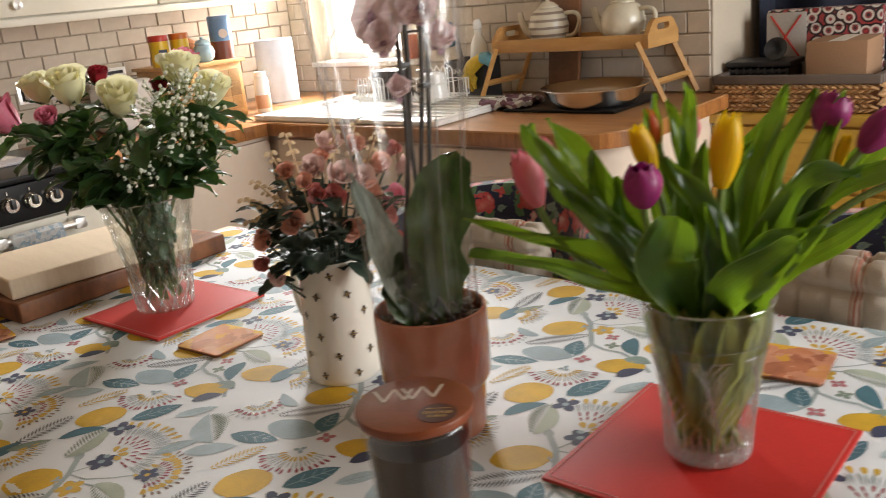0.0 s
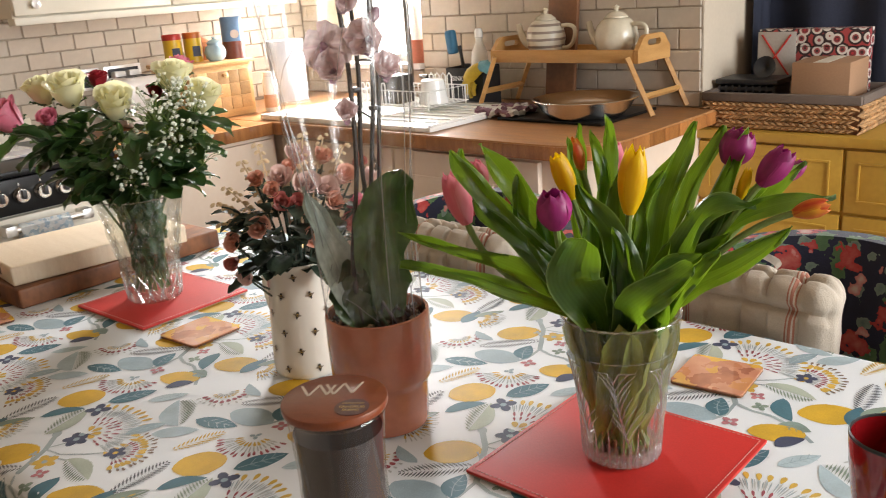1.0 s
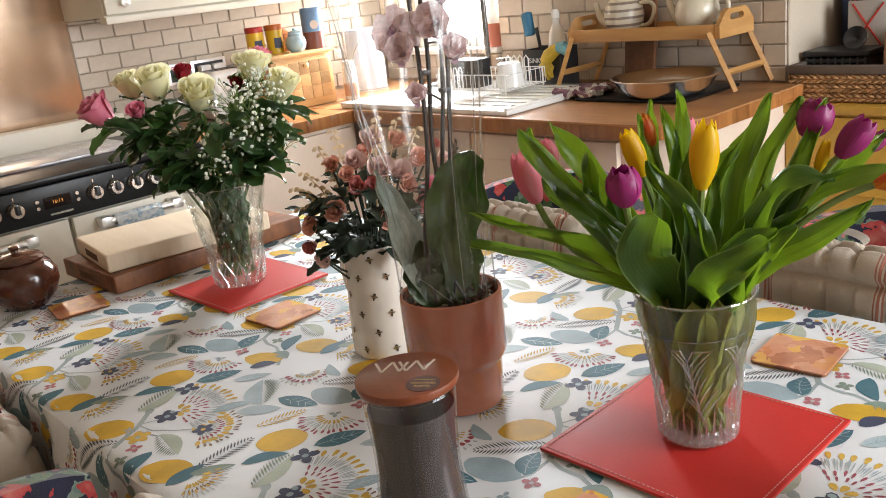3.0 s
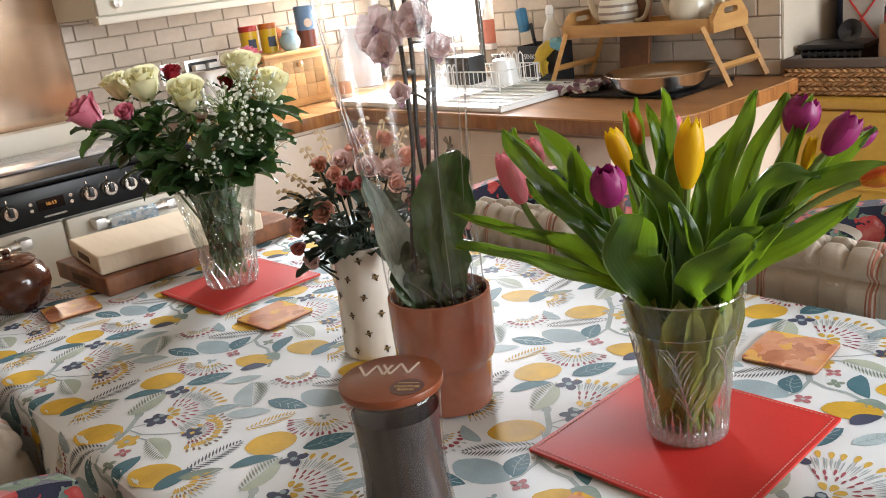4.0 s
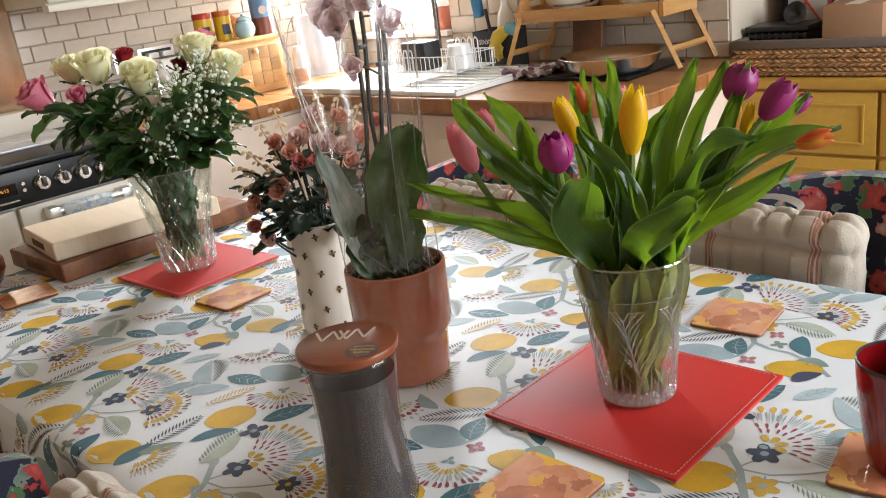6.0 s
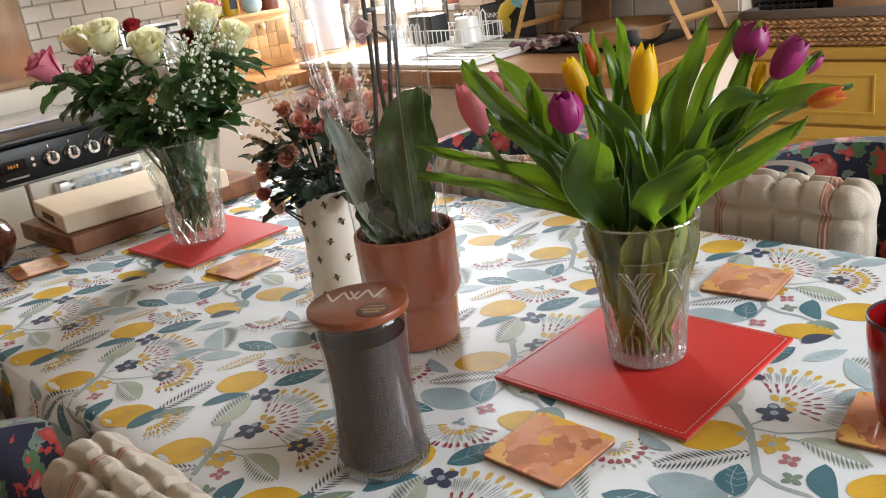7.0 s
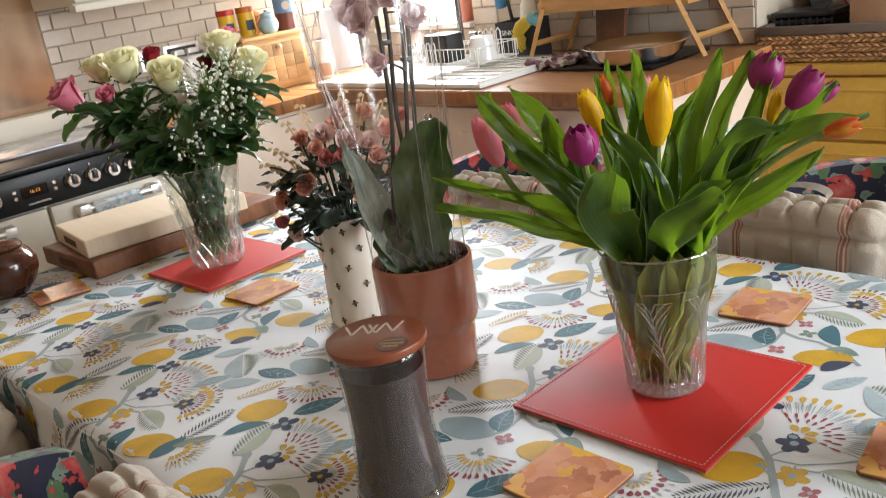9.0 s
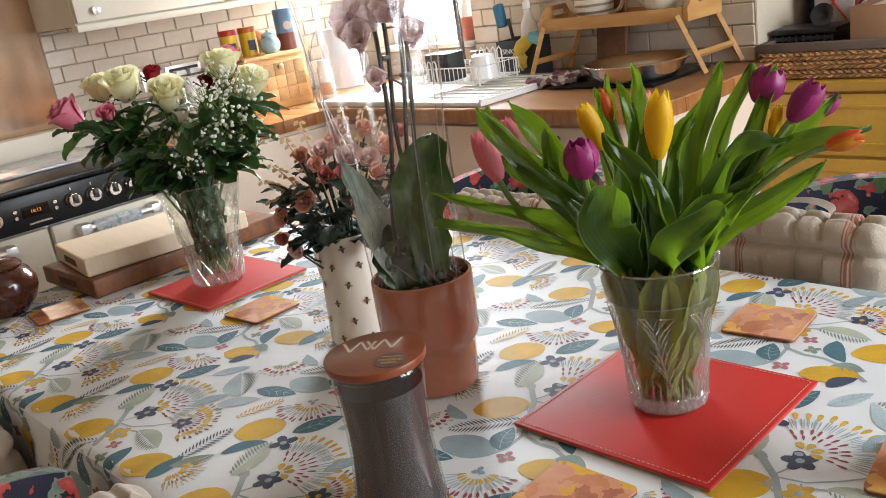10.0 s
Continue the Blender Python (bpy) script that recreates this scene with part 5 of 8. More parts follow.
part("basin", box((bx0 - 0.004, by0 - 0.004, SZ + 0.0005), (bx1 + 0.004, by1 + 0.004, SZ + 0.006), 0.002), M_WHITE, sink)
for k in range(7):
    y = 2.02 + 0.055 * k
    part("drainer_rib", box((bx1 + 0.03, y, SZ + 0.0145), (SX1 - 0.03, y + 0.014, SZ + 0.019), 0.002), M_WHITE, sink)
part("drainer_lip", box((SX1 - 0.016, SY0 + 0.004, SZ + 0.0145), (SX1 - 0.001, SY1 - 0.004, SZ + 0.021), 0.003), M_WHITE, sink)
tap = thing("bridge_tap", (-1.795, 2.46, WT1), 0, "dark bridge mixer tap with cross handles", "tap")
M_TAP = mat("brushed_nickel", (0.3, 0.29, 0.28), 0.25, metal=1.0, vary=0.1)
part("spout", tube([(0, 0, 0.06), (0, 0, 0.3), (0, -0.005, 0.4), (0, -0.04, 0.45), (0, -0.09, 0.455), (0, -0.13, 0.42), (0, -0.135, 0.38)], 0.0105, 12), M_TAP, tap)
part("bridge", tube([(-0.08, 0, 0.055), (0.08, 0, 0.055)], 0.01, 12), M_TAP, tap)
for sx in (-1, 1):
    part("pillar", lathe([(0.0, 0.0), (0.022, 0.0), (0.02, 0.008), (0.012, 0.015), (0.011, 0.07), (0.014, 0.078), (0.0, 0.085)], 18), M_TAP, tap, at=pose(sx * 0.08, 0, 0))
    for a in (20, 110):
        part("cross_handle", tube([(-0.03, 0, 0.09), (0.03, 0, 0.09)], 0.0055, 8), M_TAP, tap, at=pose(sx * 0.08, 0, 0, 0, 0, a))

# dish rack, caddy
rack = thing("dish_rack", (-1.598, 2.26, SZ + 0.0195), 0, "white wire dish rack with a black cutlery box", "dish rack")
bm = bmesh.new()
for z in (0.012, 0.06):
    tube([(-0.16, -0.09, z), (0.16, -0.09, z), (0.16, 0.09, z), (-0.16, 0.09, z), (-0.16, -0.09, z)], 0.0022, 6, bm)
for k in range(17):
    x = -0.16 + 0.02 * k
    tube([(x, -0.09, 0.06), (x, -0.09, 0.012), (x, 0.09, 0.012), (x, 0.09, 0.06)], 0.0015, 5, bm)
for x, y in ((-0.15, -0.09), (0.15, -0.09), (-0.15, 0.09), (0.15, 0.09)):
    tube([(x, y, 0.0), (x, y, 0.06)], 0.003, 6, bm)
part("wire_frame", bm, M_WHITE, rack)
for k in range(5):
    x = -0.135 + 0.024 * k
    part("plate_arch", tube([(x - 0.009, -0.094, 0.012), (x - 0.009, -0.094, 0.075), (x - 0.005, -0.094, 0.084), (x + 0.003, -0.094, 0.084), (x + 0.007, -0.094, 0.075), (x + 0.007, -0.094, 0.012)], 0.0022, 6), M_WHITE, rack)
for k in range(4):
    x = 0.06 + 0.026 * k
    part("plate_arch", tube([(x - 0.009, 0.03, 0.012), (x - 0.009, 0.03, 0.095), (x, 0.03, 0.105), (x + 0.009, 0.03, 0.095), (x + 0.009, 0.03, 0.012)], 0.0022, 6), M_WHITE, rack)
tagged(part("cutlery_box", box((-1.7, 2.185, SZ + 0.034), (-1.59, 2.26, SZ + 0.125), 0.006), M_BLACKP), "black plastic cutlery box in the rack", "cutlery holder")
tagged(part("upturned_cup", lathe([(0.0, 0.066), (0.022, 0.066), (0.027, 0.062), (0.034, 0.01), (0.036, 0.0), (0.033, 0.0), (0.0, 0.058)], 28), M_WHITE, at=pose(-1.497, 2.25, SZ + 0.034) @ Matrix.Diagonal((1.35, 1.35, 1.15, 1))), "white cup upside down in the rack", "cup")
caddy = thing("sink_caddy", (-1.5, 2.455, WT1), 0, "black metal sink caddy holding brush and bottle", "caddy")
bm = bmesh.new()
for lo, hi in (((-0.08, -0.045, 0.0), (0.08, 0.045, 0.004)), ((-0.08, -0.045, 0.004), (0.08, -0.042, 0.125)), ((-0.08, 0.042, 0.004), (0.08, 0.045, 0.13)),
               ((-0.08, -0.042, 0.004), (-0.077, 0.042, 0.125)), ((0.077, -0.042, 0.004), (0.08, 0.042, 0.125))):
    add_box(bm, lo, hi)
part("box", bm, M_BLACKP, caddy, smooth=False)
writing("lettering", "SINK", 0.023, pose(-0.03, -0.0455, 0.09, 90, 0, 0), M_WHITE, caddy)
brush = thing("dish_brush", (-1.552, 2.455, WT1 + 0.004), 0, "blue-headed dish brush standing in the caddy", "brush")
part("handle", tube([(0.03, 0, 0.0), (0.012, 0, 0.12), (0.0, 0, 0.19)], 0.006, 8), M_BLACKP, brush)
part("head", box((-0.025, -0.014, 0.165), (0.011, 0.016, 0.245), 0.012, pose(0, 0, 0, 0, -8, 0), 3), mat("blue_plastic", (0.02, 0.16, 0.3), 0.4, vary=0.1), brush)
bot = thing("soap_bottle", (-1.47, 2.46, WT1 + 0.004), 0, "white plastic soap bottle in the caddy", "bottle")
part("body", lathe([(0.0, 0.0), (0.03, 0.0), (0.032, 0.01), (0.032, 0.12), (0.026, 0.17), (0.012, 0.2), (0.012, 0.215), (0.0, 0.216)], 28), M_WHITE, bot)
part("cap", lathe([(0.0, 0.216), (0.014, 0.216), (0.014, 0.235), (0.009, 0.245), (0.0, 0.246)], 18), M_WHITE, bot)
M_RUBBER = mat("yellow_rubber", (0.62, 0.42, 0.03), 0.5, vary=0.15, scale=25)
gl = thing("rubber_glove", (-1.432, 2.398, WT1 + 0.02), 0, "yellow rubber glove with a blue cuff, draped", "glove")
part("palm", tube([(0.022, 0, 0.112), (0.004, -0.004, 0.104), (-0.018, -0.006, 0.09), (-0.034, -0.006, 0.072), (-0.036, -0.004, 0.056)], [0.016, 0.02, 0.023, 0.02, 0.012], 12), M_RUBBER, gl)
for k, (dx, dz) in enumerate(((-0.052, 0.05), (-0.044, 0.022), (-0.03, 0.01), (-0.016, 0.018))):
    part("finger", tube([(-0.03 + 0.006 * k, -0.006, 0.075 - 0.006 * k), (dx, -0.009, (0.06 + dz) / 2), (dx + 0.004, -0.006, dz)], [0.01, 0.009, 0.005], 10), M_RUBBER, gl)
part("cuff", tube([(0.05, 0.01, 0.098), (0.036, 0.0, 0.114), (0.018, -0.002, 0.113)], [0.017, 0.021, 0.018], 12), mat("teal_rubber", (0.15, 0.38, 0.45), 0.5, vary=0.15), gl, "blue rolled cuff")

# bamboo bed tray
tray = thing("bed_tray", (-1.105, 2.465, WT1), 0, "bamboo bed tray with splayed folding legs", "tray")
part("base", box((-0.23, -0.08, 0.152), (0.262, 0.08, 0.16)), M_BAMBOO, tray)
for s in (-1, 1):
    part("rail", box((-0.235, s * 0.085 - 0.006, 0.148), (0.262, s * 0.085 + 0.006, 0.186), 0.003), M_BAMBOO, tray)
    bm = bmesh.new()
    x = 0.27 if s > 0 else -0.24
    outline = [(-0.092, 0.148), (0.092, 0.148), (0.092, 0.184), (0.08, 0.195), (0.062, 0.215), (0.045, 0.223), (-0.045, 0.223), (-0.062, 0.215), (-0.08, 0.195), (-0.092, 0.184)]
    slot = [(-0.03, 0.192), (0.03, 0.192), (0.036, 0.197), (0.036, 0.204), (0.03, 0.209), (-0.03, 0.209), (-0.036, 0.204), (-0.036, 0.197)]
    sides = []
    for dx in (-0.007, 0.007):
        lo = [bm.verts.new((x + dx, y, z)) for y, z in outline]
        hi = [bm.verts.new((x + dx, y, z)) for y, z in slot]
        es = [bm.edges.new((r[i], r[(i + 1) % len(r)])) for r in (lo, hi) for i in range(len(r))]
        bmesh.ops.triangle_fill(bm, edges=es, use_beauty=True)
        sides.append((lo, hi))
    for k in (0, 1):
        A, B = sides[0][k], sides[1][k]
        for i in range(len(A)):
            bm.faces.new((A[i], A[(i + 1) % len(A)], B[(i + 1) % len(A)], B[i]))
    part("end_board", bm, M_BAMBOO, tray)
    for t in (-1, 1):
        part("leg", tube([(s * 0.236 + 0.012, t * 0.101, 0.165), (s * 0.312 + 0.015, t * 0.101, 0.007)], 0.009, 4), M_BAMBOO, tray)
    part("crossbar", tube([(s * 0.287 + 0.014, -0.1, 0.058), (s * 0.287 + 0.014, 0.1, 0.058)], 0.009, 4), M_BAMBOO, tray)


def teapot(at, turn, s, material, label, lidmat):
    t = thing("teapot", at, turn, label, "teapot", "teapots on the bamboo tray")
    part("body", lathe([(0.0, 0.0), (0.046 * s, 0.0), (0.05 * s, 0.006), (0.06 * s, 0.03), (0.064 * s, 0.055), (0.058 * s, 0.085), (0.044 * s, 0.103), (0.032 * s, 0.109), (0.0, 0.109)], 40), material, t)
    part("lid", lathe([(0.0, 0.1092), (0.034 * s, 0.1092), (0.034 * s, 0.113), (0.02 * s, 0.124), (0.006, 0.128), (0.006, 0.133), (0.01, 0.14), (0.0, 0.146)], 32), lidmat, t)
    part("handle", tube(bez((0.058 * s, 0, 0.09), (0.12 * s, 0, 0.1), (0.1 * s, 0, 0.05), 8) + bez((0.1 * s, 0, 0.05), (0.09 * s, 0, 0.02), (0.056 * s, 0, 0.025), 6)[1:], 0.0065, 10), lidmat, t)
    part("spout", tube(bez((-0.052 * s, 0, 0.035), (-0.09 * s, 0, 0.04), (-0.1 * s, 0, 0.1), 9), [0.017, 0.016, 0.015, 0.0135, 0.012, 0.011, 0.01, 0.0095, 0.009], 12), lidmat, t)
    return t


M_POTCREAM = mat("cream_stoneware", (0.62, 0.55, 0.42), 0.25, vary=0.06, coat=0.3)
M_STRIPE = mat("striped_stoneware", (0.62, 0.56, 0.45), 0.3, vary=0.05)
N, L = M_STRIPE.node_tree.nodes, M_STRIPE.node_tree.links
tc, wv, rp, mx = N.new("ShaderNodeTexCoord"), N.new("ShaderNodeTexWave"), N.new("ShaderNodeValToRGB"), N.new("ShaderNodeMix")
wv.bands_direction, mx.data_type = "Z", "RGBA"
wv.inputs["Scale"].default_value, wv.inputs["Distortion"].default_value = 15.0, 0.6
rp.color_ramp.interpolation = "CONSTANT"
rp.color_ramp.elements[1].position = 0.72
L.new(tc.outputs["Object"], wv.inputs[0])
L.new(wv.outputs["Fac"], rp.inputs[0])
L.new(rp.outputs[0], mx.inputs[0])
L.new(N["Principled BSDF"].inputs["Base Color"].links[0].from_socket, mx.inputs[6])
mx.inputs[7].default_value = (0.25, 0.19, 0.15, 1)
L.new(mx.outputs[2], N["Principled BSDF"].inputs["Base Color"])
teapot((-1.195, 2.455, WT1 + 0.1605), 8, 0.95, M_STRIPE, "cream teapot with brown stripes on the tray", M_POTCREAM)
teapot((-0.945, 2.455, WT1 + 0.1605), -6, 1.0, M_POTCREAM, "plain cream teapot on the bamboo tray", M_POTCREAM)

# pan, trivet, cloth and boards by the wall
thing_box("baking_tray", (-1.2, 2.2, WT1 + 0.0005), (-0.84, 2.5, WT1 + 0.01), M_BLACK, "black oven tray lying on the worktop", "baking tray", 0.004)
pan = tagged(part("steel_dish", lathe([(0.0, 0.0), (0.1, 0.0), (0.113, 0.004), (0.132, 0.022), (0.146, 0.044), (0.157, 0.049), (0.159, 0.0515), (0.156, 0.053), (0.143, 0.048), (0.128, 0.024), (0.108, 0.007), (0.0, 0.003)], 72), M_DISH,
                  at=pose(-0.955, 2.3, WT1 + 0.0106) @ Matrix.Diagonal((0.96, 0.95, 1, 1))), "oval stainless steel serving dish", "dish")
M_PLAID = patch_mat("plum_checked_cloth", [(0.5, 0.47, 0.44), (0.12, 0.05, 0.07), (0.52, 0.5, 0.47), (0.2, 0.1, 0.13)], 45, 0.9)
bm = bmesh.new()
bmesh.ops.create_grid(bm, x_segments=20, y_segments=14, size=0.5)
for v in bm.verts:
    x, y = v.co.x, v.co.y
    v.co = Vector((x * 0.15, y * 0.12, 0.022 + 0.016 * noise.noise((x * 4, y * 4, 2)) + 0.01 * noise.noise((x * 9, y * 9, 5))))
bmesh.ops.solidify(bm, geom=bm.faces[:], thickness=0.012)
tagged(part("dish_cloth", bm, M_PLAID, at=pose(-1.215, 2.265, WT1 + 0.004)), "crumpled plum and white checked cloth", "cloth")
tagged(part("serving_board", box((-0.05, -0.009, 0), (0.06, 0.009, 0.36), 0.006), M_WALNUT, at=pose(-1.2, WB - 0.06, WT1 + 0.0005, -7, 0, 0)), "dark wooden board leaning on the tiles", "chopping board")

# bread bin and pots in the corner
bin_ = thing("bread_bin", (0, 0, 0), 0, "honey pine bread bin with a chequered drop front", "bread bin")
part("case", box((-2.45, 1.815, WT1), (-2.205, 2.07, 1.085), 0.006), M_PINE, bin_)
part("top_board", box((-2.46, 1.805, 1.085), (-2.19, 2.08, 1.097), 0.004), M_PINE, bin_)
M_CHECK = mat("end_grain_check", (0.48, 0.27, 0.1), 0.45, vary=0.18, scale=6, rnd=0.3)
front = part("front", box((-2.205, 1.83, 0.915), (-2.2, 2.055, 1.075), 0.002), M_PINE, bin_)
for i in range(5):
    for j in range(3):
        part("block", box((-2.2, 1.838 + 0.0425 * i, 0.93 + 0.045 * j), (-2.1965, 1.8797 + 0.0425 * i, 0.974 + 0.045 * j), 0.001), M_CHECK, front)
part("pull", lathe([(0.0, 0.0), (0.007, 0.0), (0.006, 0.008), (0.011, 0.014), (0.0, 0.019)], 16), M_PINE, front, at=pose(-2.1965, 1.945, 1.05, 0, 90, 0))
toaster = thing("toaster", (0, 0, 0), 0, "white and grey toaster standing beside the bread bin", "toaster")
part("body", box((-2.47, 1.64, 0.9025), (-2.31, 1.8, 1.072), 0.03, seg=4), M_WHITE, toaster)
part("side_panel", box((-2.45, 1.632, 0.92), (-2.33, 1.64, 1.05), 0.004), M_STEEL, toaster, "grey steel side panel")
for x in (-2.42, -2.37):
    part("slot", box((x, 1.67, 1.0715), (x + 0.022, 1.77, 1.0735), 0.0008), M_BLACKP, toaster)
part("lever", box((-2.4, 1.618, 1.0), (-2.38, 1.632, 1.012), 0.003), M_BLACKP, toaster)
M_TINY = mat("yellow_tin", (0.66, 0.42, 0.02), 0.35, vary=0.06)
M_TINR = mat("red_lid", (0.45, 0.03, 0.02), 0.35, vary=0.08)
M_TINB = mat("dark_print", (0.04, 0.05, 0.09), 0.4, vary=0.2)
for y, lm in ((1.845, M_TINR), (1.925, mat("orange_lid", (0.5, 0.13, 0.02), 0.35, vary=0.08))):
    t = thing("cocoa_tin", (-2.33, y, 1.0972), 0, "small yellow tin with a bright lid", "tin", "yellow tins on the bread bin")
    part("body", lathe([(0.0, 0.0), (0.031, 0.0), (0.031, 0.082), (0.0, 0.082)], 28), M_TINY, t)
    part("lid", lathe([(0.0, 0.082), (0.0325, 0.082), (0.0325, 0.099), (0.031, 0.101), (0.0, 0.101)], 28), lm, t)
    part("mark", box((0.0305, -0.006, 0.02), (0.0318, 0.02, 0.055)), M_TINB, t, "plain dark oval mark", smooth=False, at=pose(0, 0, 0, 0, 0, -25))
M_BLUEPOT = mat("pale_blue_glaze", (0.32, 0.46, 0.52), 0.18, vary=0.06, coat=0.4)
bp = thing("sugar_bowl", (-2.25, 1.96, 1.0972), 0, "pale blue glazed lidded bowl on the bread bin", "bowl")
part("body", lathe([(0.0, 0.0), (0.022, 0.0), (0.034, 0.012), (0.038, 0.03), (0.033, 0.048), (0.024, 0.055), (0.026, 0.062), (0.0, 0.06)], 32), M_BLUEPOT, bp)
part("lid", lathe([(0.0, 0.061), (0.026, 0.062), (0.02, 0.07), (0.005, 0.074), (0.007, 0.08), (0.0, 0.083)], 28), M_BLUEPOT, bp)
cp = thing("lidded_casserole", (-2.39, 1.985, 1.0972), 0, "orange-brown lidded dish behind the blue bowl", "dish")
part("body", lathe([(0.0, 0.0), (0.04, 0.0), (0.044, 0.05), (0.0, 0.05)], 28), mat("burnt_orange_glaze", (0.35, 0.11, 0.03), 0.3, vary=0.1), cp)
part("lid", lathe([(0.0, 0.0502), (0.047, 0.0502), (0.045, 0.062), (0.012, 0.085), (0.012, 0.098), (0.0, 0.1)], 28), mat("orange_glaze_lid", (0.38, 0.13, 0.04), 0.3, vary=0.1), cp)
ct = thing("coffee_canister", (-2.262, 2.048, 1.0972), 0, "dark red canister with a blue picture on the bread bin", "canister")
part("body", lathe([(0.0, 0.0), (0.038, 0.0), (0.038, 0.06), (0.0, 0.06)], 32), mat("oxblood_tin", (0.16, 0.04, 0.02), 0.35, vary=0.12), ct)
part("band", lathe([(0.0, 0.0602), (0.0382, 0.0602), (0.0382, 0.14), (0.035, 0.144), (0.0, 0.144)], 32), mat("blue_tin", (0.12, 0.22, 0.36), 0.35, vary=0.1), ct)
part("mark", lathe([(0.0, 0.0), (0.015, 0.0), (0.015, 0.001), (0.0, 0.001)], 24), M_LOGO, ct, "pale oval mark", at=pose(0.0352, -0.0152, 0.085, 0, 90, -23))
jar = thing("spice_jar", (-2.17, 2.115, WT1), 0, "white jar with an orange label and pale lid", "jar")
part("body", lathe([(0.0, 0.0), (0.024, 0.0), (0.026, 0.005), (0.026, 0.11), (0.02, 0.122), (0.0, 0.122)], 24), M_WHITE, jar)
part("label", lathe([(0.0262, 0.015), (0.0266, 0.016), (0.0266, 0.06), (0.0262, 0.061)], 24, close=True), mat("peach_label", (0.6, 0.35, 0.22), 0.5, vary=0.1), jar)
part("lid", lathe([(0.0, 0.1222), (0.021, 0.1222), (0.021, 0.14), (0.0, 0.141)], 24), M_WHITE, jar)
M_PAPER = mat("paper_towel", (0.6, 0.68, 0.78), 0.95, vary=0.04, scale=30, fine=250, bump=0.3, trans=0.1)
roll = thing("paper_towel_roll", (-2.3, 2.3, WT1), 0, "white paper towel roll on its stand", "paper towel")
part("base", lathe([(0.0, 0.0), (0.075, 0.0), (0.075, 0.008), (0.0, 0.01)], 32), M_STEEL, roll)
part("paper", lathe([(0.0, 0.0105), (0.07, 0.0105), (0.07, 0.235), (0.02, 0.235), (0.02, 0.2), (0.0, 0.2)], 40), M_PAPER, roll)
sv = thing("sill_vase", (-1.88, 2.6, WZ0 + 0.0222), 0, "white bottle vase with a coral base on the sill", "vase")
part("base", lathe([(0.0, 0.0), (0.032, 0.0), (0.034, 0.02), (0.03, 0.085), (0.0, 0.085)], 28), mat("coral_glaze", (0.5, 0.16, 0.1), 0.3, vary=0.1), sv)
part("neck", lathe([(0.0, 0.0852), (0.03, 0.0852), (0.024, 0.12), (0.014, 0.15), (0.013, 0.2), (0.018, 0.21), (0.0, 0.21)], 28), M_WHITE, sv)

# upper cabinet
CZ = 1.27
upper = thing("wall_cabinet", (0, 0, 0), 0, "cream wall cabinet with a pale light rail", "cabinet")
part("body", box((WL, 1.27, CZ + 0.02), (-2.19, 2.28, 2.1), 0.002), M_CREAM, upper)
part("light_rail", box((-2.215, 1.266, CZ), (-2.168, 2.28, CZ + 0.021), 0.004), M_CREAM, upper)
for y0, y1, ky in ((1.272, 1.77, 1.328), (1.776, 2.276, 1.83)):
    d = part("door", box((-2.19, y0, CZ + 0.026), (-2.17, y1, 2.09), 0.004), M_CREAM, upper)
    part("panel", box((-2.171, y0 + 0.07, CZ + 0.1), (-2.166, y1 - 0.07, 2.0), 0.003), M_CREAM, d)
    part("knob", lathe([(0.0, 0.0), (0.006, 0.0), (0.006, 0.01), (0.013, 0.018), (0.013, 0.024), (0.0, 0.028)], 18), M_STEEL, d, "small steel knob", at=pose(-2.17, ky, CZ + 0.056, 0, 90, 0))

# sockets
for y0, y1, plug in ((1.43, 1.565, 1), (1.578, 1.655, 0), (1.672, 1.812, 2)):
    s = thing("wall_socket", (WL + 0.006, (y0 + y1) / 2, 1.07), 0, "steel-framed wall socket with plugs", "socket", "sockets on the tiled wall")
    hw = (y1 - y0) / 2
    part("plate", box((0, -hw, -0.036), (0.008, hw, 0.036), 0.002), M_STEEL, s)
    part("insert", box((0.008, -hw + 0.012, -0.026), (0.0095, hw - 0.012, 0.026)), M_BLACKP, s)
    for k in range(plug):
        part("plug", box((0.0095, -0.05 + 0.055 * k, -0.03), (0.045, -0.008 + 0.055 * k, 0.018), 0.007), M_WHITE, s)

# sideboard, basket and what it holds
sb = thing("sideboard", (0, 0, 0), 0, "mustard-yellow painted sideboard with panelled drawers", "sideboard")
part("carcass", box((-0.73, 2.545, 0.06), (0.95, 2.995, 0.822), 0.003), M_YELLOW, sb)
part("top", box((-0.738, 2.52, 0.823), (0.96, 2.998, 0.85), 0.006), M_YELLOW, sb)
for k, (x0, x1) in enumerate(((-0.72, -0.32), (-0.31, 0.09), (0.1, 0.52), (0.53, 0.94))):
    for z0, z1 in ((0.648, 0.815), (0.42, 0.638), (0.1, 0.41)):
        d = part("drawer", box((x0, 2.53, z0), (x1, 2.545, z1), 0.003), M_YELLOW, sb)
        for lo, hi in (((x0 + 0.03, 2.526, z0 + 0.03), (x1 - 0.03, 2.531, z0 + 0.036)), ((x0 + 0.03, 2.526, z1 - 0.036), (x1 - 0.03, 2.531, z1 - 0.03)),
                       ((x0 + 0.03, 2.526, z0 + 0.036), (x0 + 0.036, 2.531, z1 - 0.036)), ((x1 - 0.036, 2.526, z0 + 0.036), (x1 - 0.03, 2.531, z1 - 0.036))):
            part("bead", box(lo, hi, 0.001), M_YELLOW, d)
basket = thing("woven_basket", (-0.508, 2.7, 0.8505), 0, "plaited seagrass basket with a grey cloth rim", "basket")
M_GRASS = mat("seagrass", (0.4, 0.22, 0.095), 0.7, vary=0.25, scale=30, fine=240, bump=0.5, island=0.3)
bm = bmesh.new()
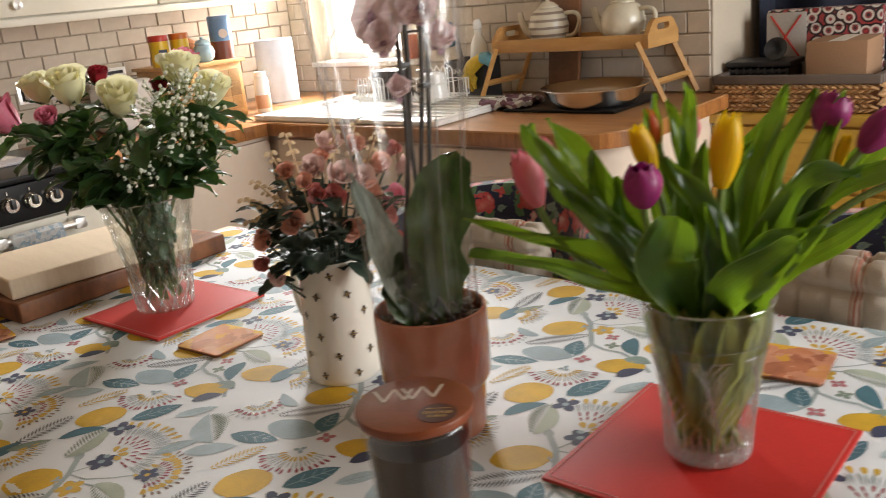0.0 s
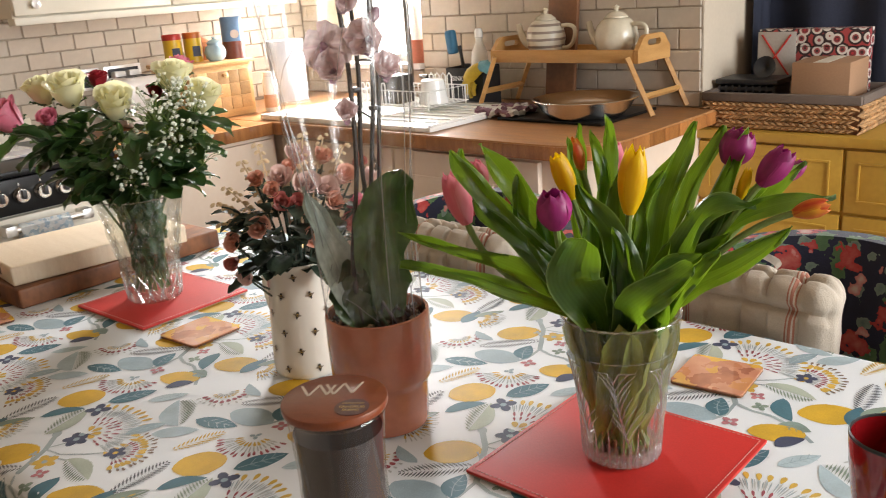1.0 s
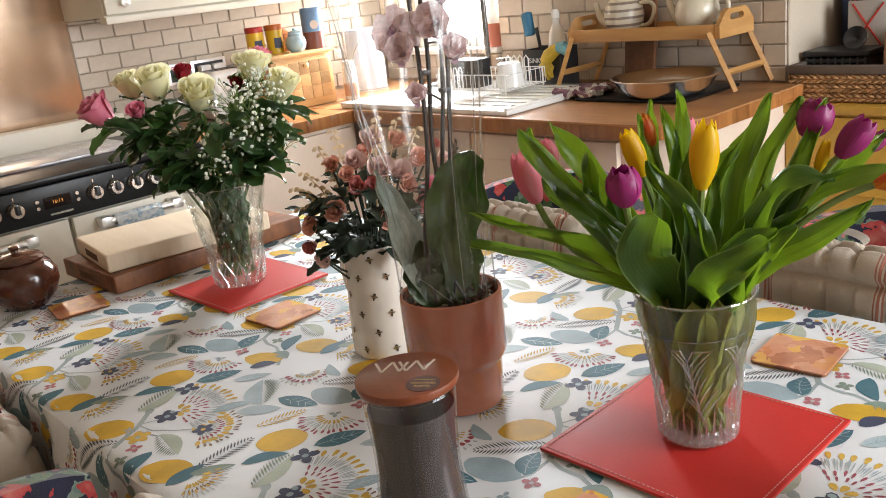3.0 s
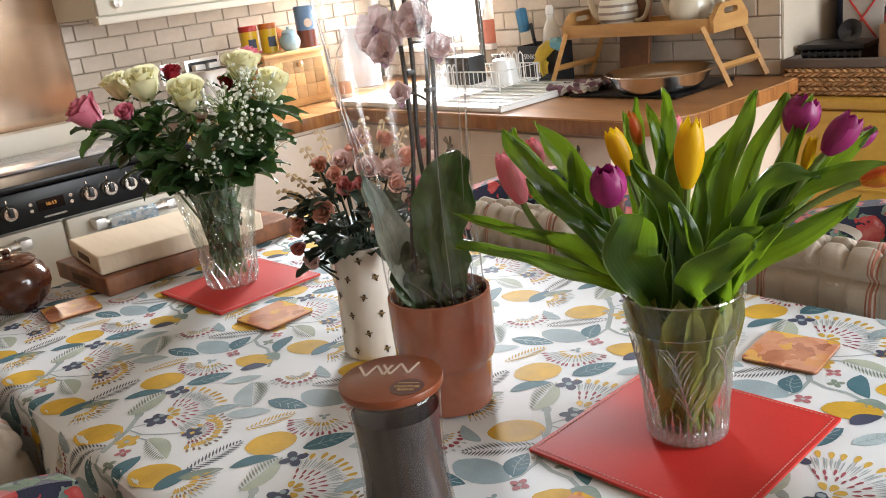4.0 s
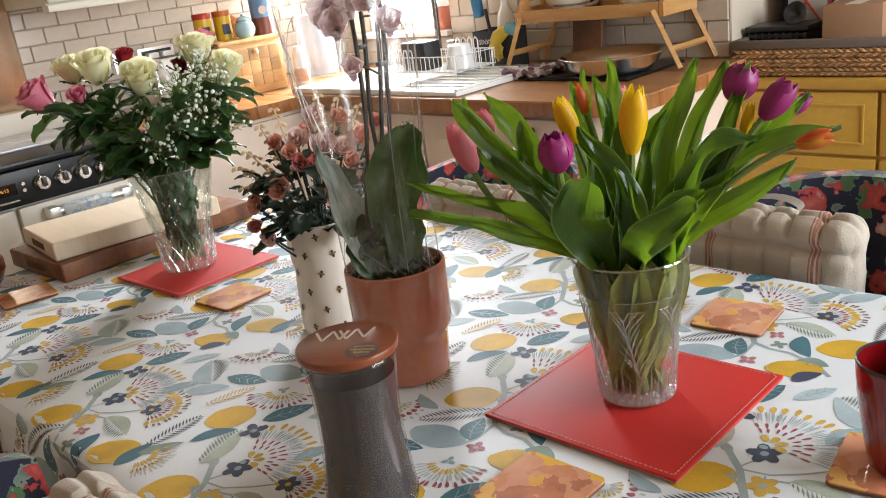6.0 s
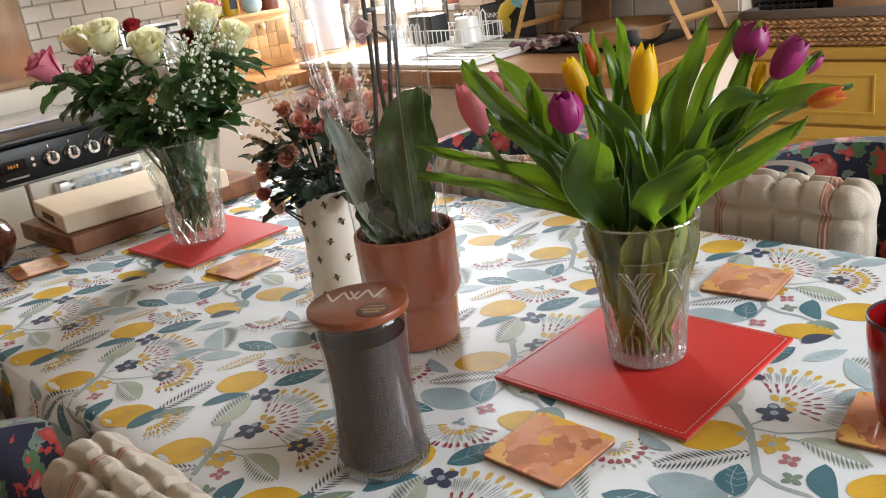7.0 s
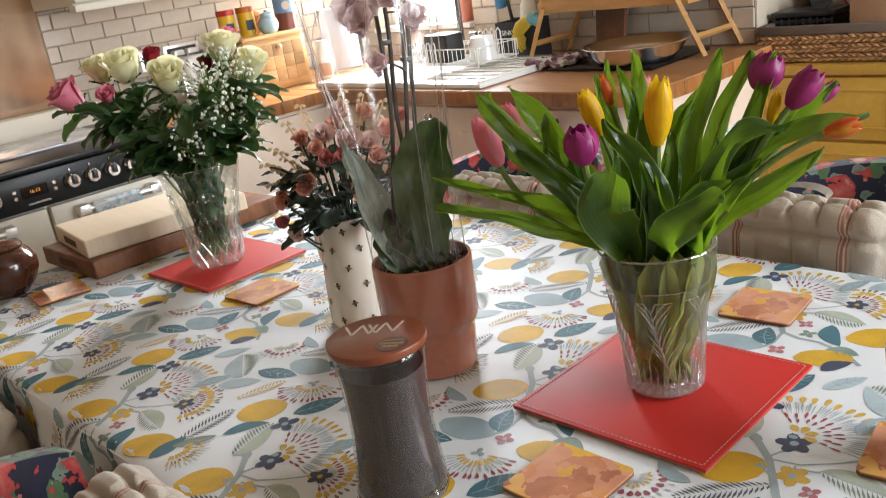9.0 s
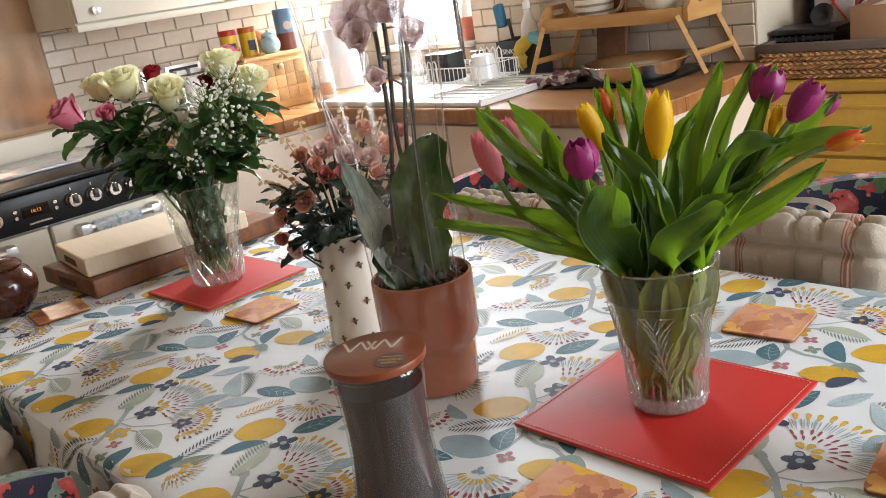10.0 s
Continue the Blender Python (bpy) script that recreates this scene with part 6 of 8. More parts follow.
BW, BD = 0.212, 0.14
rb = random.Random(5)


def plait_wall(p0, p1, out):
    L = (Vector(p1) - Vector(p0)).length
    u = (Vector(p1) - Vector(p0)).normalized()
    n = int(L / 0.019)
    for row in range(3):
        for k in range(n):
            for s in (-1, 1):
                c = Vector(p0) + u * (k + 0.5 + 0.25 * s) * L / (n + 0.5) + Vector((0, 0, 0.0135 + 0.0245 * row + s * 0.0062)) + Vector(out) * rb.uniform(0, 0.0025)
                a = c - u * 0.017 + Vector((0, 0, s * (0.0055 + rb.uniform(-0.001, 0.001)))) + Vector(out) * 0.0005
                b = c + u * 0.017 - Vector((0, 0, s * 0.0065)) + Vector(out) * 0.003
                tube([a, (a + b) / 2 + Vector(out) * 0.005, b], [0.002, 0.0052, 0.0026], 6, bm)


plait_wall((-BW, -BD, 0), (BW, -BD, 0), (0, -1, 0))
plait_wall((BW, -BD, 0), (BW, BD, 0), (1, 0, 0))
plait_wall((-BW, BD, 0), (-BW, -BD, 0), (-1, 0, 0))
part("plait", bm, M_GRASS, basket)
bm = bmesh.new()
for lo, hi in (((-BW, -BD, 0), (BW, -BD + 0.008, 0.09)), ((-BW, BD - 0.008, 0), (BW, BD, 0.09)), ((-BW, -BD + 0.008, 0), (-BW + 0.008, BD - 0.008, 0.09)), ((BW - 0.008, -BD + 0.008, 0), (BW, BD - 0.008, 0.09)), ((-BW + 0.008, -BD + 0.008, 0), (BW - 0.008, BD - 0.008, 0.05))):
    add_box(bm, lo, hi)
part("shell", bm, M_WALNUT, basket, smooth=False)
M_BAND = mat("grey_brown_cloth", (0.14, 0.105, 0.085), 0.9, vary=0.15, fine=400, bump=0.3)
bm = bmesh.new()
for lo, hi in (((-BW - 0.006, -BD - 0.008, 0.076), (BW + 0.006, -BD + 0.01, 0.1)), ((-BW - 0.006, BD - 0.01, 0.076), (BW + 0.006, BD + 0.006, 0.1)),
               ((-BW - 0.008, -BD + 0.01, 0.076), (-BW + 0.01, BD - 0.01, 0.1)), ((BW - 0.01, -BD + 0.01, 0.076), (BW + 0.008, BD - 0.01, 0.1))):
    add_box(bm, lo, hi, 0.004)
part("rim", bm, M_BAND, basket, "grey-brown cloth rim")
M_CARD = mat("brown_card", (0.36, 0.2, 0.11), 0.8, vary=0.08, scale=5, fine=200)
cb = thing("cardboard_box", (-0.415, 2.67, 0.9005), 2, "plain brown cardboard box in the basket", "box")
part("carton", box((-0.075, -0.07, 0), (0.075, 0.1, 0.13), 0.002), M_CARD, cb)
part("tape", box((-0.02, -0.0695, 0.1302), (0.02, 0.0995, 0.1308)), M_CREAM, cb, smooth=False)
kr = thing("black_crate", (-0.63, 2.69, 0.9005), 0, "black plastic lattice crate with a lid", "crate")
for z in (0.0, 0.022, 0.044):
    part("slat", box((-0.085, -0.055, z), (0.085, 0.055, z + 0.012), 0.003), M_BLACKP, kr)
for k in range(9):
    part("rib", box((-0.083 + 0.02 * k, -0.056, 0.0), (-0.077 + 0.02 * k, 0.056, 0.06), 0.001), M_BLACKP, kr)
part("lid", box((-0.092, -0.06, 0.062), (0.092, 0.06, 0.078), 0.006), M_BLACKP, kr)
ob_ = thing("small_bowl", (-0.605, 2.72, 0.9795), 0, "orange and black bowl on the crate", "bowl")
part("bowl", lathe([(0.0, 0.0), (0.02, 0.0), (0.035, 0.02), (0.04, 0.035), (0.037, 0.034), (0.0, 0.008)], 28), M_BLACKP, ob_, at=pose(0.004, -0.004, 0.018, 70, 0, 0) @ Matrix.Scale(0.8, 4))
part("lining", lathe([(0.0, 0.036), (0.026, 0.036), (0.028, 0.041), (0.026, 0.05), (0.0, 0.052)], 28), mat("orange_bowl", (0.55, 0.17, 0.05), 0.3, vary=0.1), ob_, "orange lining", at=pose(-0.012, 0.012, -0.002, 0, 0, 0) @ Matrix.Scale(0.75, 4))


def blossom_print(name):
    """Dark card printed with pale ringed blossoms that have red hearts."""
    m = mat(name, (0.03, 0.012, 0.014), 0.5, vary=0.2, scale=30, fine=300)
    N, L = m.node_tree.nodes, m.node_tree.links
    tc, v, rp = N.new("ShaderNodeTexCoord"), N.new("ShaderNodeTexVoronoi"), N.new("ShaderNodeValToRGB")
    v.inputs["Scale"].default_value, v.inputs["Randomness"].default_value = 30, 0.55
    rp.color_ramp.interpolation = "CONSTANT"
    cols = ((0.0, (0.4, 0.03, 0.035)), (0.14, (0.05, 0.015, 0.015)), (0.2, (0.3, 0.06, 0.06)), (0.3, (0.62, 0.56, 0.5)), (0.46, (0.03, 0.012, 0.014)), (0.62, (0.35, 0.05, 0.05)))
    while len(rp.color_ramp.elements) < len(cols):
        rp.color_ramp.elements.new(0.5)
    for e, (pos, c) in zip(rp.color_ramp.elements, cols):
        e.position, e.color = pos, (*c, 1)
    L.new(tc.outputs["Object"], v.inputs["Vector"])
    L.new(v.outputs["Distance"], rp.inputs[0])
    L.new(rp.outputs[0], N["Principled BSDF"].inputs["Base Color"])
    return m


M_FLORALBOX = blossom_print("red_white_floral_card")
gb = thing("gift_box", (0, 0, 0), 0, "flat box with a red, black and white flower print", "box")
part("tray", box((-0.653, 2.777, 0.9006), (-0.352, 2.828, 1.055), 0.003), M_FLORALBOX, gb)
part("lid", box((-0.655, 2.775, 1.0552), (-0.35, 2.83, 1.105), 0.003), M_FLORALBOX, gb)
part("plain_end", box((-0.657, 2.7725, 0.9008), (-0.545, 2.7755, 1.098), 0.001), mat("pale_grey_card", (0.4, 0.36, 0.32), 0.7, vary=0.08), gb, "plain pale panel under the ribbon")
for x0, x1 in ((-0.645, -0.56), (-0.56, -0.645)):
    part("ribbon", tube([(x0, 2.7715, 0.97), ((x0 + x1) / 2, 2.7705, 1.03), (x1, 2.7715, 1.09)], 0.0028, 5), M_TINR, gb, "dark red ribbon")
M_CURTAIN = mat("slate_blue_curtain", (0.05, 0.056, 0.09), 0.9, vary=0.15, scale=6, fine=300, bump=0.2)
bm = bmesh.new()
cols = []
for i in range(132):
    wave = 0.016 * math.sin(i * 0.55) + 0.006 * math.sin(i * 0.21)
    if i < 12:
        x, y = -0.705 + wave * 0.6, 2.845 + 0.01 * i
    else:
        x, y = -0.705 + 2.1 * (i - 12) / 119, 2.965 + wave
    cols.append((bm.verts.new((x, y, 0.86)), bm.verts.new((x, y, 2.2))))
for a, b in zip(cols, cols[1:]):
    bm.faces.new((a[0], b[0], b[1], a[1]))
bmesh.ops.solidify(bm, geom=bm.faces[:], thickness=0.004)
tagged(part("curtain", bm, M_CURTAIN), "dark slate-blue curtain hanging behind the sideboard", "curtain")

# ---- flowers ----
M_TLEAF = mat("tulip_leaf_green", (0.016, 0.046, 0.009), 0.34, vary=0.25, scale=14, fine=260, stretch=(1, 1, 0.3), col2=(0.045, 0.105, 0.02), trans=0.36, tcol=(0.3, 0.5, 0.025), bump=0.12, rnd=0.28)
leafy(M_TLEAF, (0.3, 0.42, 0.14), (0.07, 0.15, 0.03), 75, 0.4)
M_SHEATH = mat("pale_leaf_foot", (0.2, 0.22, 0.035), 0.4, vary=0.3, scale=18, fine=200, stretch=(1, 1, 0.25), col2=(0.44, 0.45, 0.12), trans=0.5)
M_RSTEM = mat("rose_stem_green", (0.05, 0.09, 0.025), 0.45, vary=0.3, col2=(0.12, 0.17, 0.05))
M_TSTEM = mat("tulip_stem_green", (0.17, 0.24, 0.06), 0.4, vary=0.15, trans=0.15)
M_TPURPLE = mat("purple_tulip", (0.25, 0.01, 0.11), 0.45, vary=0.25, scale=30, fine=200, stretch=(1, 1, 0.2), col2=(0.42, 0.03, 0.2), trans=0.28)
M_TYELLOW = mat("yellow_tulip", (0.85, 0.55, 0.006), 0.45, vary=0.1, scale=25, fine=160, stretch=(1, 1, 0.2), col2=(0.88, 0.66, 0.012), trans=0.48)
M_TPINK = mat("pink_tulip", (0.82, 0.19, 0.26), 0.45, vary=0.15, scale=25, fine=160, stretch=(1, 1, 0.2), col2=(0.86, 0.33, 0.38), trans=0.35)
M_TORANGE = mat("orange_tulip", (0.6, 0.045, 0.012), 0.45, vary=0.15, scale=40, fine=160, stretch=(1, 1, 0.2), col2=(0.75, 0.38, 0.02), trans=0.35)
M_RLEAF = mat("rose_leaf_green", (0.014, 0.036, 0.011), 0.36, vary=0.3, scale=25, fine=200, col2=(0.033, 0.08, 0.023), trans=0.18, tcol=(0.08, 0.17, 0.025), rnd=0.25)
M_RCREAM = mat("cream_rose", (0.84, 0.79, 0.5), 0.6, vary=0.08, scale=20, fine=120, col2=(0.88, 0.87, 0.62), trans=0.4)
M_RPINK = mat("pink_rose", (0.68, 0.15, 0.24), 0.6, vary=0.15, scale=20, fine=120, col2=(0.7, 0.28, 0.34), trans=0.2)
M_RRED = mat("red_rose", (0.32, 0.012, 0.022), 0.6, vary=0.2, scale=20, fine=120, trans=0.15)
M_GYP = mat("gypsophila_white", (0.72, 0.74, 0.62), 0.8, vary=0.08)
M_PEACH = mat("silk_peach_rose", (0.68, 0.28, 0.19), 0.7, vary=0.2, scale=30, fine=200, col2=(0.84, 0.54, 0.42), trans=0.2)
M_ROSYPINK = mat("silk_blush_rose", (0.7, 0.43, 0.38), 0.7, vary=0.15, scale=30, fine=200, col2=(0.86, 0.7, 0.64), trans=0.2)
M_SILKRED = mat("silk_russet_rose", (0.48, 0.11, 0.1), 0.7, vary=0.2, scale=30, fine=200, col2=(0.62, 0.26, 0.22), trans=0.15)
M_SILKLEAF = mat("silk_leaf_dark", (0.02, 0.035, 0.022), 0.6, vary=0.3, scale=20, fine=200, col2=(0.045, 0.07, 0.045), rnd=0.25)
M_SPRIG = mat("dried_sprig_gold", (0.68, 0.5, 0.3), 0.75, vary=0.2)
M_ORLEAF = leafy(mat("orchid_leaf", (0.01, 0.025, 0.008), 0.33, vary=0.5, scale=38, fine=90, stretch=(1, 1, 0.6), col2=(0.08, 0.145, 0.045), bump=0.5, trans=0.07, tcol=(0.12, 0.26, 0.03), coat=0.3), (0.06, 0.13, 0.035), (0.012, 0.03, 0.01), 44, 0.14, 0.95)
# the left leaf's silver-grey sheen is put into its base colour
M_ORSHEEN = leafy(mat("orchid_leaf_painted_sheen", (0.28, 0.35, 0.31), 0.34, vary=0.4, scale=30, fine=160, stretch=(1, 1, 0.5), col2=(0.48, 0.54, 0.5), bump=0.25, trans=0.1, coat=0.4), (0.2, 0.3, 0.2), (0.14, 0.19, 0.15), 40, 0.08, 0.94)
M_ORSTEM = mat("orchid_spike_dark", (0.022, 0.016, 0.014), 0.5, vary=0.3)
M_ORPETAL = leafy(mat("faded_orchid_petal", (0.7, 0.5, 0.49), 0.6, vary=0.25, scale=38, fine=260, stretch=(1, 1, 0.4), col2=(0.9, 0.78, 0.76), trans=0.5), (0.82, 0.68, 0.76), (0.42, 0.14, 0.27), 30, 0.2, 0.78)
M_ORVEIN = mat("orchid_lip_mauve", (0.3, 0.1, 0.2), 0.6, vary=0.3, scale=60, col2=(0.52, 0.36, 0.4), trans=0.2)


def glide(points, n):
    """n points on a smooth curve through the points given."""
    P = [Vector(p) for p in points]
    out = []
    for i in range(n):
        u = i / (n - 1) * (len(P) - 1)
        k = min(int(u), len(P) - 2)
        t = u - k
        a, b, c, d = P[max(0, k - 1)], P[k], P[k + 1], P[min(len(P) - 1, k + 2)]
        out.append(0.5 * (2 * b + (c - a) * t + (2 * a - 5 * b + 4 * c - d) * t * t + (3 * b - a - 3 * c + d) * t ** 3))
    return out


def blade(p0, p1, p2, w, face, n=16, cup=0.25, wave=0.004, seed=0, tip=0.75, base=0.4, twist=0.0, via=None, sway=0.0):
    """A strap leaf along a curve: narrow foot, widest before the middle, pointed tip, folded along its rib."""
    pts = bez(p0, p1, p2, n) if via is None else glide([p0, via, p1, p2], n)
    bm = bmesh.new()
    uv = bm.loops.layers.uv.new("across")
    face = Vector(face).normalized()
    rows = []
    for i, p in enumerate(pts):
        t = i / (n - 1)
        d = (pts[min(i + 1, n - 1)] - pts[max(i - 1, 0)]).normalized()
        s = d.cross(face).normalized()
        if twist:
            s = Matrix.Rotation(twist * t, 3, d) @ s
        up = s.cross(d).normalized()
        if sway:
            p = p + s * sway * math.sin(5.5 * t + seed) * math.sin(math.pi * t) + up * sway * 1.3 * math.sin(4.2 * t + seed * 1.7) * t
        half = w / 2 * max(0.012, (base + (2.0 - base) * t) * max(0.0, 1 - t) ** tip / 0.80)
        row = []
        for k in range(7):
            q = (k - 3) / 3
            off = up * (cup * half * (abs(q) ** 1.6)) + up * wave * noise.noise((t * 5.5 + seed, q * 1.6, seed * 3.1)) * (0.25 + 1.5 * abs(q)) + s * wave * 0.5 * noise.noise((t * 6 + seed, 7.7, q)) * abs(q)
            row.append(bm.verts.new(p + s * half * q + off))
        rows.append(row)
    for i, (a, b) in enumerate(zip(rows, rows[1:])):
        for k in range(6):
            f = bm.faces.new((a[k], a[k + 1], b[k + 1], b[k]))
            for lp, u, v in zip(f.loops, (k, k + 1, k + 1, k), (i, i, i + 1, i + 1)):
                lp[uv].uv = (u / 6, v / (n - 1))
    return bm


def axis_matrix(at, axis, spin=0.0):
    q = Vector(axis).to_track_quat("Z", "Y").to_matrix().to_4x4()
    return Matrix.Translation(at) @ q @ Matrix.Rotation(spin, 4, "Z")


def tulip_petal(L, R, inner, seed, open_=0.0):
    bm = bmesh.new()
    rows = []
    for i in range(11):
        t = i / 10
        r = R * (0.25 + 1.0 * math.sin(math.pi * min(1, 0.06 + 0.8 * t)) ** 0.8) * (0.93 if inner else 1.0) / 1.22
        r += R * open_ * t * t
        tipped = max(0, (t - 0.66) / 0.34)
        span = radians(64) * max(0.32, math.sqrt(max(0, 1 - tipped ** 3))) * (0.55 + 0.45 * min(1, t * 4))
        row = []
        for k in range(9):
            q = (k - 4) / 4
            a = q * span
            rr = r * (1 + 0.06 * q * q + 0.07 * (1 - abs(q)) ** 3 + 0.1 * t * t * noise.noise((seed * 7 + q * 1.5, t * 3, 4)))
            z = L * (t - 0.09 * q * q * t * t) + 0.003 * noise.noise((seed * 5 + q * 2, t * 5, 1)) * t
            row.append(bm.verts.new((rr * math.cos(a), rr * math.sin(a), z)))
        rows.append(row)
    for a, b in zip(rows, rows[1:]):
        for k in range(8):
            bm.faces.new((a[k], a[k + 1], b[k + 1], b[k]))
    return bm


VZ = TZ + 0.0072
rt = random.Random(11)


def tulip(base, axis, L, R, material, label, foot, leaves=(), open_=0.0):
    """One tulip in the vase: a bowed stem, a head of six petals, its strap leaves."""
    t = thing("tulip", (-0.061, 0.9935, VZ), 33.9, label, "tulip", "tulips in the glass vase")
    L, R = L * 0.95, R * 0.9
    b = Vector(base) - Vector((0, 0, VZ))
    ax = Vector(axis).normalized()
    f = Vector(foot)
    neck = Vector((f.x * -0.6 + b.x * 0.2, f.y * -0.6 + b.y * 0.2, 0.176))
    k = 0.045 / max(0.045, math.hypot(neck.x, neck.y))
    neck.x, neck.y = neck.x * k, neck.y * k
    pts = bez(f, (f + neck) / 2, neck, 6) + bez(neck, b - ax * 0.07, b + ax * 0.004, 12)[1:]
    part("stem", tube(pts, 0.0038, 8), M_TSTEM, t)
    for k in range(2):
        ra = rt.uniform(0, 6.28)
        c = Vector((math.cos(ra), math.sin(ra), 0))
        part("leaf_sheath", blade(f * 0.6 + Vector((0, 0, 0.008)), c * 0.03 + Vector((0, 0, 0.085)), c * 0.05 + Vector((0, 0, 0.185)), rt.uniform(0.026, 0.038), (c.x, c.y, 0.1), n=12, cup=0.5, wave=0.004, seed=ra, tip=0.3, base=0.5, twist=rt.uniform(-0.6, 0.6)), M_SHEATH, t)
    head = part("flower_head", lathe([(0.0, -0.003), (0.004, -0.001), (R * 0.3, 0.003), (R * 0.3, 0.012), (0.0, 0.02)], 12), material, t, at=axis_matrix(b, ax, rt.uniform(0, 6)))
    for i in range(6):
        o = part("petal", tulip_petal(L * (1.0 if i % 2 else 0.97), R, i % 2, i + L * 99, open_), material, head, at=Matrix.Rotation(i * math.pi / 3, 4, "Z"))
    for p1, p2, w, face, kw in leaves:
        z = Vector((0, 0, VZ))
        tip, mid = Vector(p2) - z, Vector(p1) - z
        d = Vector((mid.x, mid.y, 0))
        k = min(1.0, 0.046 / max(0.001, d.length))
        neck2 = Vector((mid.x * k * 0.8, mid.y * k * 0.8, 0.178))
        ra, rd = rt.uniform(0, 6.28), rt.uniform(0.012, 0.036)
        root = Vector((rd * math.cos(ra), rd * math.sin(ra), rt.uniform(0.1, 0.13)))
        kw = dict(kw)
        kw.setdefault("n", 34)
        kw.setdefault("base", 0.5)
        kw.setdefault("wave", 0.0095)
        kw.setdefault("cup", 0.4)
        kw.setdefault("sway", 0.008)
        part("leaf", blade(root, mid, tip, w * 1.08, face, seed=rt.uniform(0, 50), via=neck2, **kw), M_TLEAF, t)
    return t


FR = (0, -1, 0.15)
tulip((-0.067, -0.06, 1.053), (-0.07, -0.08, 1.0), 0.044, 0.0195, M_TPURPLE, "deep purple tulip facing the room", (0.02, 0.015, 0.015),
      [((-0.054, -0.065, 0.997), (-0.038, -0.065, 1.043), 0.049, (0.15, -1, 0.25), dict(tip=0.42, cup=0.3, sway=0.003, base=0.15)), ((-0.033, -0.02, 1.033), (-0.042, -0.02, 1.085), 0.025, (0.35, -1, 0.3), dict(twist=0.4))])
tulip((0.009, -0.03, 1.059), (0.09, -0.08, 1.0), 0.077, 0.0155, M_TYELLOW, "bright yellow tall tulip", (-0.02, 0.02, 0.015),
      [((-0.005, -0.05, 1.034), (-0.043, -0.05, 1.097), 0.033, FR, dict(twist=0.3)), ((-0.009, 0.02, 1.034), (0.003, 0.02, 1.097), 0.025, FR, {}), ((0.02, 0.01, 0.989), (0.026, 0.01, 1.06), 0.03, FR, {})])
tulip((-0.05, 0.01, 1.067), (-0.31, -0.08, 0.95), 0.058, 0.0125, M_TYELLOW, "yellow tulip bud leaning outward", (0.02, -0.01, 0.015),
      [((-0.041, 0.04, 1.073), (-0.054, 0.04, 1.131), 0.019, (0.35, -1, 0.3), {}), ((-0.021, 0.05, 1.073), (-0.027, 0.05, 1.134), 0.02, FR, {}), ((-0.096, 0.0, 1.039), (-0.109, 0.0, 1.098), 0.026, (0.35, -1, 0.3), {})])
tulip((-0.039, 0.06, 1.089), (-0.28, -0.08, 0.96), 0.040, 0.0095, M_TORANGE, "orange tulip bud behind the leaves", (0.01, -0.025, 0.015),
      [((-0.032, 0.06, 1.079), (-0.04, 0.06, 1.141), 0.022, (0.35, -1, 0.3), {}), ((-0.01, 0.06, 1.088), (-0.012, 0.06, 1.151), 0.023, FR, {})])
tulip((-0.166, -0.01, 1.048), (-0.25, -0.08, 0.97), 0.065, 0.0160, M_TPINK, "pink tulip bending low and outward", (0.03, 0.0, 0.015),
      [((-0.134, -0.03, 1.056), (-0.177, -0.03, 1.134), 0.033, (0.35, -1, 0.3), dict(cup=0.55)), ((-0.145, -0.06, 0.995), (-0.234, -0.06, 1.024), 0.022, (0.1, -0.6, 1), dict(cup=0.35)), ((-0.151, 0.0, 1.079), (-0.171, 0.0, 1.131), 0.021, (0.35, -1, 0.3), {}), ((-0.107, -0.04, 1.022), (-0.155, -0.04, 1.081), 0.027, (0.35, -1, 0.3), {})])
tulip((-0.152, 0.055, 1.072), (-0.3, -0.08, 0.95), 0.037, 0.0115, M_TPINK, "pale pink tulip further back", (0.03, -0.02, 0.015),
      [((-0.111, 0.03, 1.059), (-0.149, 0.03, 1.129), 0.036, (0.35, -1, 0.3), {}), ((-0.149, -0.02, 1.005), (-0.244, -0.02, 1.037), 0.023, (0.1, -0.6, 1), dict(cup=0.35)), ((-0.087, -0.01, 0.998), (-0.123, -0.01, 1.06), 0.031, (0.35, -1, 0.3), {})])
tulip((0.002, 0.09, 1.081), (-0.03, -0.08, 1.0), 0.034, 0.0095, M_TPINK, "pale pink tulip hidden behind a yellow one", (0.0, -0.03, 0.015),
      [((0.005, -0.04, 0.986), (-0.01, -0.04, 1.05), 0.031, FR, {}), ((-0.069, 0.02, 1.005), (-0.09, 0.02, 1.066), 0.024, (0.35, -1, 0.3), {})])
tulip((0.12, 0.04, 1.092), (0.4, -0.08, 0.92), 0.043, 0.0200, M_TPURPLE, "purple tulip on a long stem", (-0.025, -0.015, 0.015),
      [((0.063, 0.03, 1.066), (0.085, 0.03, 1.143), 0.024, (-0.35, -1, 0.3), {}), ((0.09, 0.05, 1.064), (0.119, 0.05, 1.134), 0.022, (-0.35, -1, 0.3), {}), ((0.115, 0.02, 1.067), (0.134, 0.02, 1.135), 0.022, (-0.35, -1, 0.3), {})])
tulip((0.146, 0.0, 1.078), (0.6, -0.08, 0.8), 0.049, 0.0160, M_TPURPLE, "purple tulip leaning far out", (-0.03, 0.0, 0.015),
      [((0.087, -0.03, 1.053), (0.137, -0.03, 1.067), 0.035, (-0.4, -1, 0.7), dict(twist=-0.4)), ((0.151, 0.02, 1.052), (0.196, 0.02, 1.097), 0.028, (-0.4, -1, 0.6), {}), ((0.097, 0.01, 1.03), (0.161, 0.01, 1.082), 0.025, (-0.35, -1, 0.3), {})])
